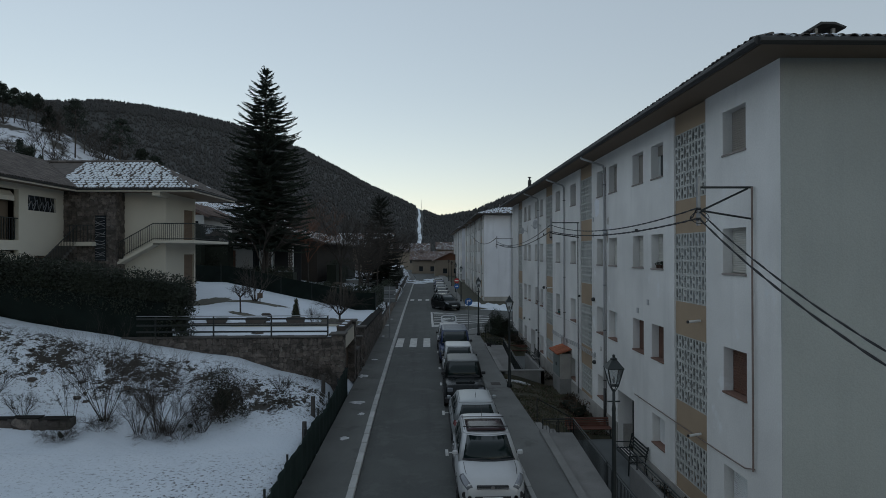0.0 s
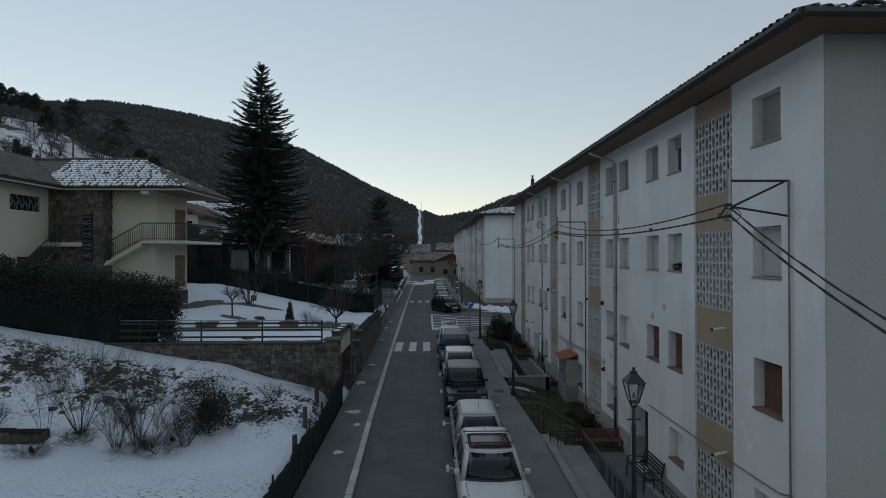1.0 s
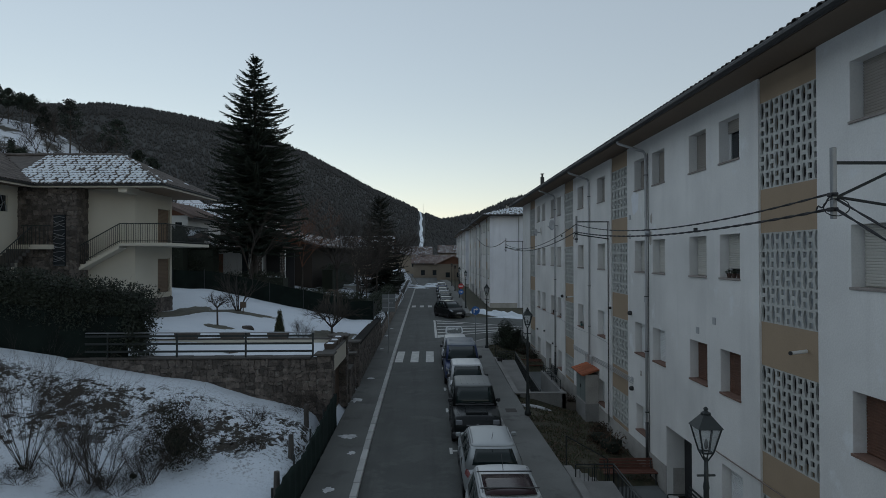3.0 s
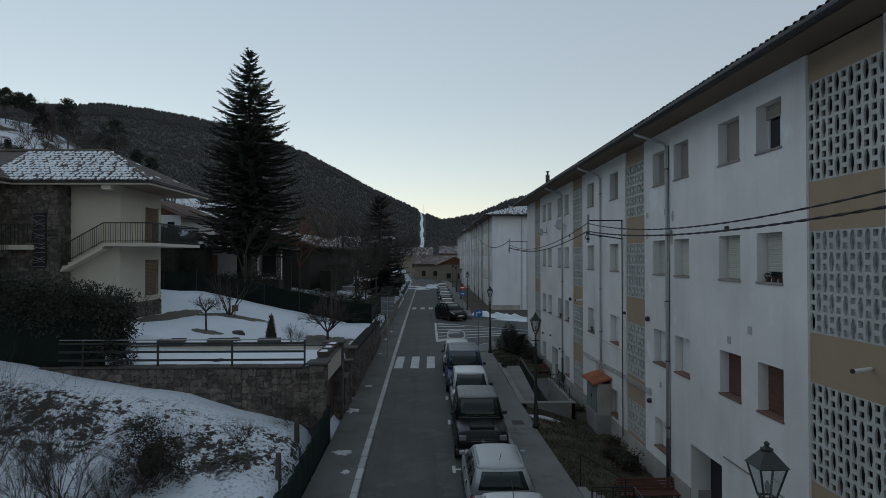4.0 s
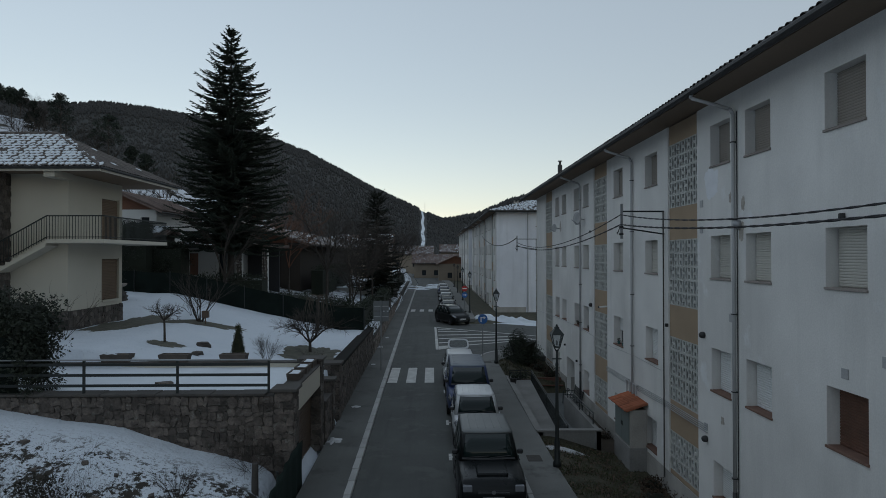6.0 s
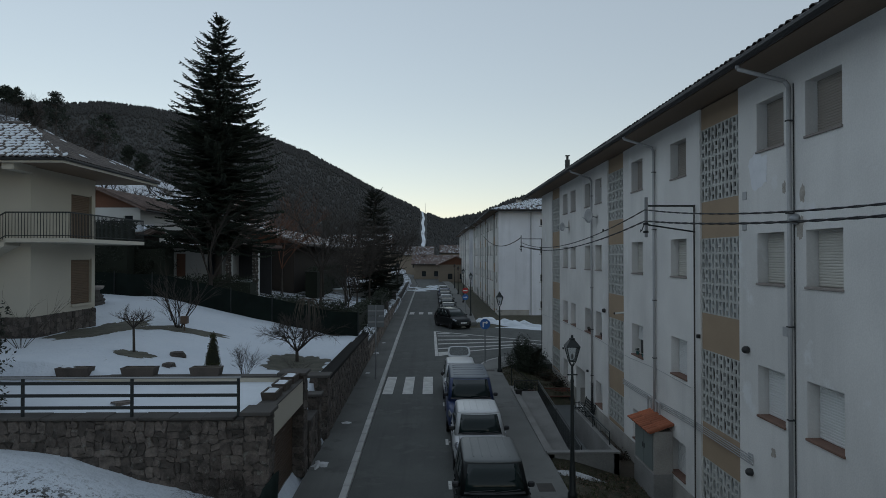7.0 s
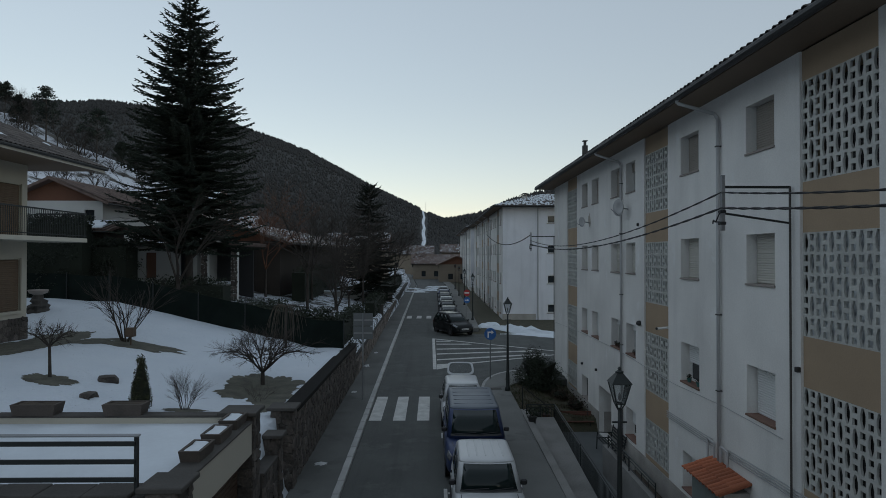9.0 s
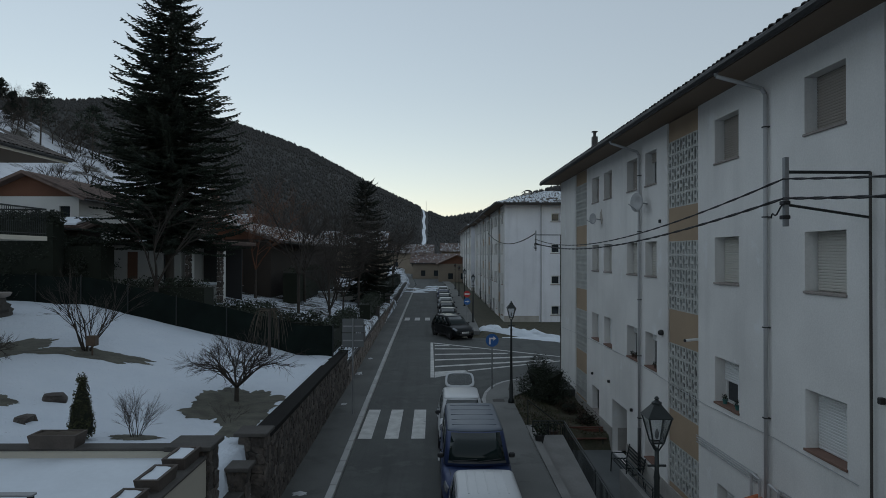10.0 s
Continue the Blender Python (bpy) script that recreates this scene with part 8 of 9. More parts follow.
def cone_conifer(at, h, r, seed, label):
    rnd = random.Random(seed)
    root = thing("dwarf_conifer", label, "conifer", at)
    quads = []
    for k in range(46):
        t = (k / 45) ** 0.9
        rr = r * (1 - t) ** 0.8 * (0.75 + 0.25 * min(1, t / 0.12))
        for i in range(max(2, int(9 * (1 - t)))):
            a = rnd.uniform(0, 6.28)
            leaf_clump(quads, (rr * 0.7 * math.cos(a), rr * 0.7 * math.sin(a), h * t * 0.96), 0.08, 26, 0.05, rnd)
    leaves_object("crown", quads, surface("dwarf_needles", (0.038, 0.040, 0.016), 0.9, var=0.4, big=3, per_piece=0.4), root)
    bm = bmesh.new()
    lathe(bm, [(r * 0.72, 0.02), (r * 0.68, h * 0.3), (r * 0.38, h * 0.65), (0.02, h * 0.94)], 10)
    # dark cone within the crown, coloured as its inner shade
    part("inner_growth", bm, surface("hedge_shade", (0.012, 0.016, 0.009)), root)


cone_conifer((-6.95, 32.9, 2.66), 1.25, 0.31, 41, "small cone-shaped golden-green conifer")


def round_bush(at, r, h, label, seed, count, leaf, material, category="bush", core=1.0):
    rnd = random.Random(seed)
    root = thing("bush", label, category, at)
    quads = []
    for k in range(count):
        a, u = rnd.uniform(0, 6.28), rnd.uniform(-0.2, 1)
        s = math.sqrt(max(0.05, 1 - max(0, u) ** 2)) * rnd.uniform(0.75, 1.08)
        g = 0.85 + 0.5 * noise.noise(Vector((math.cos(a) * 1.5, math.sin(a) * 1.5, u * 2 + seed)))
        leaf_clump(quads, (r * s * g * math.cos(a), r * s * g * math.sin(a), h * g * (0.12 + 0.85 * max(0.0, u))), 0.2, 26, leaf, rnd)
    leaves_object("foliage", quads, material, root)
    bm = bmesh.new()
    bmesh.ops.create_icosphere(bm, subdivisions=2, radius=1, matrix=Matrix.Translation((0, 0, h * 0.45)) @ Matrix.Diagonal((r * 0.85 * core, r * 0.85 * core, h * 0.48 * core, 1)))
    for v in bm.verts:
        v.co *= 0.8 + 0.55 * noise.noise(v.co * 2.2 / max(r, 0.3) + Vector((seed, 0, 0)))
    # lumpy dark core stands in for shade among the leaf clumps
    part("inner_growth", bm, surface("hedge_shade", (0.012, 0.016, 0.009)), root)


round_bush((5.45, 47.9, GZ(5.45, 47.9)), 1.02, 1.8, "large round dark evergreen bush", 51, 560, 0.075, LEAF)
DRY = surface("dry_leaf", (0.055, 0.035, 0.022), 0.9, var=0.4, big=3, per_piece=0.4)
for i, (x, y, r, h) in enumerate(((6.45, 26.4, 0.55, 0.75), (6.3, 27.6, 0.5, 0.5), (6.6, 44.9, 0.4, 0.5), (6.3, 46.6, 0.5, 0.5), (6.75, 28.9, 0.3, 0.4), (6.8, 34.6, 0.35, 0.5), (6.8, 17.8, 0.4, 0.55), (6.8, 16.4, 0.35, 0.6))):
    round_bush((x, y, GZ(x, y)), r, h, "low brown winter shrub against the facade", 60 + i, 26, 0.09, DRY)

# scrub on the snowy bank
for i, (x, y, h, n, o) in enumerate(((-11.0, 21.2, 3.3, 13, 0.42), (-9.1, 20.9, 2.9, 10, 0.30), (-8.6, 20.6, 1.7, 10, 0.5), (-12.0, 21.0, 2.4, 3, 0.25), (-9.6, 20.6, 1.6, 8, 0.4), (-13.9, 21.4, 1.0, 6, 0.6), (-15.2, 22.0, 1.1, 6, 0.6), (-7.6, 20.9, 1.1, 9, 0.6), (-5.8, 24.6, 0.7, 7, 0.6), (-5.2, 22.8, 0.6, 6, 0.7), (-17.0, 22.5, 1.1, 6, 0.6))):
    bare_tree((x, y, GZ(x, y)), h, "leafless upright scrub shrub on the snowy bank", 70 + i, trunk=0.0, r=0.017, levels=3, kids=4, spread=0.30, stems=int(n * 1.5), out=o, category="shrub")
BRAMBLE = surface("bramble_leaf", (0.030, 0.028, 0.018), 0.9, var=0.4, big=3, per_piece=0.45)
round_bush((-7.3, 22.0, GZ(-7.3, 22.0)), 0.85, 1.75, "dense dark bramble bush on the snowy bank", 80, 190, 0.075, BRAMBLE, "bush", 0.6)
bare_tree((-7.3, 22.0, GZ(-7.3, 22.0)), 2.1, "thorny leafless stems through the bramble", 81, trunk=0.0, r=0.013, levels=3, kids=4, spread=0.7, stems=26, out=0.7, category="shrub")
for i, (x, y, r, h) in enumerate(((-11.0, 21.0, 0.35, 0.35), (-8.8, 20.7, 0.4, 0.4), (-8.0, 20.9, 0.45, 0.4), (-11.6, 19.7, 0.4, 0.6), (-5.5, 23.0, 0.35, 0.3))):
    round_bush((x, y, GZ(x, y)), r, h, "low dark tangle of ivy and dead undergrowth", 180 + i, 22, 0.045, BRAMBLE, "undergrowth", 0.35)
for i, (x, y, h) in enumerate(((-10.8, 20.6, 0.7), (-9.0, 20.2, 0.7), (-11.7, 19.7, 0.7), (-8.1, 20.3, 0.7), (-4.6, 26.5, 0.9))):
    bare_tree((x, y, GZ(x, y)), h * 1.3, "low dark tangle of dead undergrowth on the bank", 90 + i, trunk=0.0, r=0.012, levels=3, kids=5, spread=1.1, stems=12, out=1.1, category="undergrowth")
rnd = random.Random(99)
for k in range(34):
    x, y = rnd.uniform(-18, -4.6), rnd.uniform(22.2, 25.4)
    s = rnd.uniform(0.08, 0.22)
    ob = new("rock", STONES[k % 9])
    ob.matrix_basis = Matrix.Translation((x, y, GZ(x, y) - s * 0.05)) @ Matrix.Rotation(rnd.uniform(0, 6.28), 4, "Z") @ Matrix.Rotation(rnd.uniform(-0.5, 0.5), 4, "X") @ Matrix.Diagonal((s * 1.5, s, s * 0.9, 1))
    tagged(ob, "dark rock half buried in the snowy bank", "rock", "rocks on the bank")
for k, (x, y) in enumerate(((-4.3, 25.6), (-4.25, 23.0), (-4.1, 20.6))):
    tagged(part("fence_post", lathe(bmesh.new(), [(0.09, -0.2), (0.085, 0.3), (0.075, 0.7)], 9, (x, y, GZ(x, y))), DARKSTONE), "dark weathered post beside the screen fence", "post", "old posts by the fence")

# bare soil beds in the lawn
SOIL = surface("bare_bed", (0.10, 0.096, 0.075), 0.95, var=0.4, big=2.5, fine=20, bump=0.8)


def soil_bed(cx, cy, rx, ry, seed, label):
    rnd = random.Random(seed)
    bm = bmesh.new()
    rings = []
    n = 220
    wob = [1 + sum(w * noise.noise(Vector((math.cos(2 * math.pi * i / n) * q, math.sin(2 * math.pi * i / n) * q, seed))) for w, q in ((0.35, 2), (0.15, 6), (0.09, 17))) for i in range(n)]
    for s in (0.0, 0.35, 0.7, 1.0):
        ring = []
        for i in range(n):
            a = 2 * math.pi * i / n
            x, y = cx + rx * s * wob[i] * math.cos(a), cy + ry * s * wob[i] * math.sin(a)
            ring.append(bm.verts.new((x, y, GZ(x, y) + 0.035 - 0.03 * s * s)))
        rings.append(ring)
    for p, q in zip(rings[:-1], rings[1:]):
        for i in range(n):
            j = (i + 1) % n
            bm.faces.new((p[i], p[j], q[j], q[i]))
    bmesh.ops.remove_doubles(bm, verts=bm.verts[:], dist=0.001)
    structure("soil_bed", bm, SOIL, label, "flower bed", True)


soil_bed(-11.3, 41.0, 2.2, 0.8, 1, "bare brown bed melted free of snow")
soil_bed(-5.3, 38.2, 1.25, 2.0, 2, "bare grass under the apple tree")
soil_bed(-10.4, 34.9, 0.7, 0.5, 3, "bare grass under the small tree")
soil_bed(-6.1, 33.5, 0.55, 0.4, 4, "dark bed under the twiggy shrub")
soil_bed(-14.2, 40.2, 1.2, 3.4, 5, "bare paving and grass along the villa")
soil_bed(-4.6, 36.6, 0.5, 1.6, 6, "bare soil strip behind the wall")
for i, (x, y, s) in enumerate(((-9.3, 35.9, 0.46), (-8.95, 34.0, 0.34), (-8.0, 28.6, 0.4))):
    ob = new("garden_rock", STONES[i])
    ob.matrix_basis = Matrix.Translation((x, y, GZ(x, y) - 0.02)) @ Matrix.Rotation(0.9 * i + 0.5, 4, "Z") @ Matrix.Diagonal((s * 1.3, s * 0.9, s * 0.7, 1))
    tagged(ob, "flat rock showing through the garden snow", "rock", "garden rocks")
urn = thing("garden_urn", "pale stone urn on a rock pedestal", "urn", (-17.95, 46.6, GZ(-17.95, 46.6)))
part("bowl", lathe(bmesh.new(), [(0.12, 0.7), (0.20, 0.76), (0.36, 0.82), (0.43, 0.95), (0.41, 0.98), (0.28, 0.92)], 14), GSILL, urn, "", True)
rough = lathe(bmesh.new(), [(0.46, -0.2), (0.47, 0.0), (0.38, 0.14), (0.42, 0.25), (0.30, 0.36), (0.33, 0.46), (0.22, 0.56), (0.20, 0.74)], 17)
for v in rough.verts:
    k = 1 + 0.5 * noise.noise(v.co * 4.5)
    v.co.x, v.co.y = v.co.x * k, v.co.y * k
part("pedestal", rough, DARKSTONE, urn, "rough dark rock pedestal")
box_ = thing("nest_box", "brown wooden box on a stand", "box", (-10.9, 40.7, GZ(-10.9, 40.7)))
part("post", tube(bmesh.new(), (0, 0, 0), (0, 0, 0.35), 0.03), WOODDOOR, box_)
part("case", boxes(((-0.15, -0.12, 0.35), (0.15, 0.12, 0.68)), bevel=0.01), WOODDOOR, box_)

# fence and hedge at the end of the lawn
back_fence = thing("garden_fence", "dark green mesh fence at the end of the lawn", "fence")
bm = bmesh.new()
rows = []
for k in range(36):
    f = k / 35
    x, y = -3.95 - 17.5 * f, 47.3 + 3.9 * f
    z = GZ(x - 0.2, y)
    rows.append([bm.verts.new((x, y, z - 0.1)), bm.verts.new((x, y + 0.02, z + 1.3))])
for p, q in zip(rows[:-1], rows[1:]):
    bm.faces.new((p[0], p[1], q[1], q[0]))
part("mesh", bm, NETDARK, back_fence, "dark green shading mesh").modifiers.new("thickness", "SOLIDIFY").thickness = 0.01
for k in range(8):
    f = k / 7
    x, y = -3.95 - 17.5 * f, 47.25 + 3.9 * f
    part("post", tube(bmesh.new(), (x, y, GZ(x - 0.2, y) - 0.2), (x, y, GZ(x - 0.2, y) + 1.4), 0.03), BLACKMETAL, back_fence)


def hedge_run(p, q, z0, z1, thick, label, seed, count):
    rnd = random.Random(seed)
    p, q = Vector(p), Vector(q)
    root = thing("hedge", label, "hedge")
    d = (q - p).normalized()
    s = Vector((-d.y, d.x))
    quads = []
    for k in range(count):
        f, w = rnd.random(), rnd.uniform(-1, 1)
        side = abs(w) > 0.4
        if side:
            w = math.copysign(rnd.uniform(0.75, 1.1), w)
        c = p.lerp(q, f) + s * w * thick / 2
        z = rnd.uniform(z0, z1) if side else z1 + rnd.uniform(-0.2, 0.12)
        leaf_clump(quads, (c.x, c.y, z), 0.32, 34, 0.14, rnd)
    leaves_object("foliage", quads, LEAF, root)
    bm = bmesh.new()
    a, b = s * thick * 0.42, -s * thick * 0.42
    prism(bm, [(0, z0), (1, z0), (1, z1 - 0.15), (0, z1 - 0.15)], lambda u, v, w: (*(p.lerp(q, u) + (a * (1 - w) + b * w)), v), 1)
    # plain dark box within, painted as the hedge's inner shade
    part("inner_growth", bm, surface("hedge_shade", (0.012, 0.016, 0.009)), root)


for i, (x, y, h) in enumerate(((-6.2, 60, 5.5), (-8.2, 76, 6.0), (-6.6, 69, 7.0), (-10.0, 98, 7.5), (-7.0, 104, 8.5))):
    bare_tree((x, y, GZ(x, y)), h, "dark leafless garden tree with dense twigs", 140 + i, trunk=0.15, r=0.07, levels=4, kids=4, spread=0.6, stems=6, out=0.55)
hedge_run((-9.0, 57.0), (-14.5, 58.0), 1.8, 3.4, 1.2, "dark shrubbery in the neighbouring garden", 105, 150)
hedge_run((-10.3, 67), (-11.2, 92), 2.8, 5.2, 1.2, "dark shrubbery in front of the long house", 106, 160)
hedge_run((-4.45, 48.2), (-4.5, 57.5), 1.0, 3.1, 0.9, "dark overgrown hedge behind the pavement wall", 101, 170)
hedge_run((-4.6, 66), (-4.9, 82), 1.0, 2.9, 0.9, "dark hedge along the pavement", 102, 150)
hedge_run((-5.0, 84), (-5.6, 125), 1.0, 3.4, 1.2, "dark hedge along the pavement", 103, 170)
hedge_run((-4.7, 48.4), (-9.6, 49.6), 1.6, 3.5, 0.9, "dark overgrown hedge along the lawn fence", 108, 170)
hedge_run((-11, 51.9), (-17.5, 52.7), 2.6, 4.9, 1.2, "dark hedge behind the lawn fence", 104, 200)
hedge_run((-18.4, 51.5), (-25, 51.9), 2.8, 8.25, 1.0, "tall dark conifer hedge beside the villa", 109, 620)
hedge_run((-16.5, 52.6), (-27, 53.0), 2.8, 7.0, 1.5, "tall dark hedge behind the lawn fence", 107, 900)


# pines on the near slope
def pine(px, s, h, seed, bare=0.45, wide=0.2):
    rnd = random.Random(seed)
    a = sight(px, 0)[0]
    p = hill_point(NEAR_RIDGE, 95, 235, -0.02, a, s, 0.02)
    root = thing("pine_tree", "tall pine with a dark uneven crown on the slope", "tree", p, "pines on the slope")
    v, f = [], []
    limb(v, f, Vector((0, 0, -1)), Vector((0.2, 0, h * 0.5)), h * 0.014, h * 0.010, 6)
    limb(v, f, Vector((0.2, 0, h * 0.5)), Vector((0.1, 0, h * 0.96)), h * 0.010, h * 0.004, 6)
    quads = []
    for k in range(64):
        t = bare + (1 - bare) * rnd.random() ** 0.85
        form = math.sqrt(max(0.03, 1 - ((t - bare) / (1 - bare)) ** 2.2))
        rr = h * wide * form * rnd.uniform(0.25, 1.05)
        b = rnd.uniform(0, 6.28)
        c = Vector((rr * math.cos(b), rr * math.sin(b), h * t + 0.12 * rr))
        limb(v, f, Vector((0.15, 0, h * t - 0.25 * rr)), c, 0.09, 0.03, 3)
        leaf_clump(quads, c, h * 0.045, 46, 0.55, rnd, 0.5)
    pydata_object("trunk", v, f, BARK, root)
    leaves_object("crown", quads, NEEDLE, root)


for px, s, h, seed, b, w in ((27, 0.97, 10, 1, 0.55, 0.19), (42, 0.96, 10.5, 2, 0.5, 0.22), (2, 0.965, 10.5, 3, 0.5, 0.22), (-20, 0.97, 11, 13, 0.5, 0.2), (112, 0.86, 17.5, 4, 0.42, 0.25), (195, 0.93, 15.5, 5, 0.36, 0.34), (-48, 0.97, 16, 6, 0.45, 0.2), (262, 0.9, 9, 8, 0.25, 0.3), (66, 0.93, 9, 9, 0.15, 0.25), (236, 0.95, 8, 12, 0.25, 0.3)):
    pine(px, s, h, seed, b, w)


def slope_cypress(px, s, h, seed):
    rnd = random.Random(seed)
    p = hill_point(NEAR_RIDGE, 95, 235, -0.02, sight(px, 0)[0], s, 0.02)
    root = thing("cypress", "slim dark cypress on the snowy slope", "tree", p, "cypresses on the slope")
    quads = []
    for k in range(60):
        t = rnd.random()
        rr = h * 0.13 * (1 - t) ** 0.6 * rnd.uniform(0.5, 1)
        b = rnd.uniform(0, 6.28)
        leaf_clump(quads, (rr * math.cos(b), rr * math.sin(b), h * t), 0.5, 26, 0.5, rnd, 1.4)
    leaves_object("crown", quads, NEEDLE, root)


for i, (px, h) in enumerate(((3, 8.5), (24, 7.0), (16, 6.0), (42, 4.5))):
    slope_cypress(px, 0.62, h, 40 + i)
for i, (px, s) in enumerate(((62, 0.95), (75, 0.93), (85, 0.93), (72, 0.80), (130, 0.93), (165, 0.93), (175, 0.95), (50, 0.75))):
    p = hill_point(NEAR_RIDGE, 95, 235, -0.02, sight(px, 0)[0], s, 0.02)
    bare_tree(p, 10, "leafless tree on the snowy slope", 120 + i, trunk=0.25, r=0.15, levels=4, kids=4, spread=0.55, stems=4, out=0.45)


def shrub_mesh(seed):
    rnd = random.Random(seed)
    v, f = [], []
    for i in range(5):
        a = 1.2566 * (i + rnd.random())
        grow(v, f, rnd, Vector((0, 0, -0.1)), Vector((0.4 * math.cos(a), 0.4 * math.sin(a), 1)).normalized(), 0.55, 0.022, 3, 0.25, 0.0, 3, 0.5)
    me = bpy.data.meshes.new("slope_shrub")
    me.from_pydata(v, [], f)
    return me


rnd = random.Random(23)
kinds = [shrub_mesh(s) for s in (1, 2, 3)]
items = []
for k in range(150):
    a, s = rnd.uniform(sight(-120, 0)[0], sight(330, 0)[0]), rnd.uniform(0.2, 1.0)
    h = rnd.uniform(2.0, 6.5)
    items.append((rnd.choice(kinds), Matrix.Translation(hill_point(NEAR_RIDGE, 95, 235, -0.02, a, s, 0.02)) @ Matrix.Rotation(rnd.uniform(0, 6.28), 4, "Z") @ Matrix.Diagonal((h * 1.1, h * 1.1, h, 1))))
tagged(merged("slope_scrub", items, TWIG), "leafless scrub and young trees on the snowy slope", "scrub", "", "stuff")


# grass and fallen leaves on the lawns before the facade
def lawn_litter(y0, y1, count, seed):
    rnd = random.Random(seed)
    gv, gf, dv, df = [], [], [], []
    for k in range(count):
        y = rnd.uniform(y0, y1)
        x = rnd.uniform(wr(y) + 0.04, FACADE_X - 0.12)
        if noise.noise(Vector((x * 1.3, y * 1.3, seed))) < -0.15 + rnd.uniform(-0.3, 0.3):
            continue
        z, a, h = ground_z(x, y), rnd.uniform(0, 6.28), rnd.uniform(0.05, 0.13)
        c, t = Vector((math.cos(a), math.sin(a), 0)), Vector((rnd.uniform(-0.06, 0.06), rnd.uniform(-0.06, 0.06), h))
        p = Vector((x, y, z - 0.01))
        b = len(gv)
        gv.extend(tuple(q) for q in (p - c * 0.012, p + c * 0.012, p + t))
        gf.append((b, b + 1, b + 2))
        if k % 3 == 0:
            b = len(dv)
            n = Vector((rnd.uniform(-0.5, 0.5), rnd.uniform(-0.5, 0.5), 1)).normalized()
            e = n.orthogonal().normalized()
            e = Matrix.Rotation(a, 3, n) @ e
            g = n.cross(e)
            p = Vector((x + rnd.uniform(-0.1, 0.1), y + rnd.uniform(-0.1, 0.1), z + 0.03))
            dv.extend(tuple(q) for q in (p - e * 0.05, p - g * 0.03, p + e * 0.05, p + g * 0.03))
            df.append((b, b + 1, b + 2, b + 3))
    ob = pydata_object("grass", gv, gf, GRASSBLADE)
    tagged(ob, "short olive winter grass on the lawn", "grass", "", "stuff")
    ob = pydata_object("fallen_leaves", dv, df, DRYLEAF)
    tagged(ob, "brown fallen leaves strewn over the lawn", "leaves", "", "stuff")


GRASSBLADE = surface("grass_blade", (0.052, 0.060, 0.026), 0.8, var=0.4, big=2, per_piece=0.4)
DRYLEAF = surface("fallen_leaf", (0.10, 0.068, 0.045), 0.85, var=0.3, big=3, per_piece=0.4)
lawn_litter(23.7, 32.4, 9000, 7)
lawn_litter(43.4, 49.0, 5000, 8)


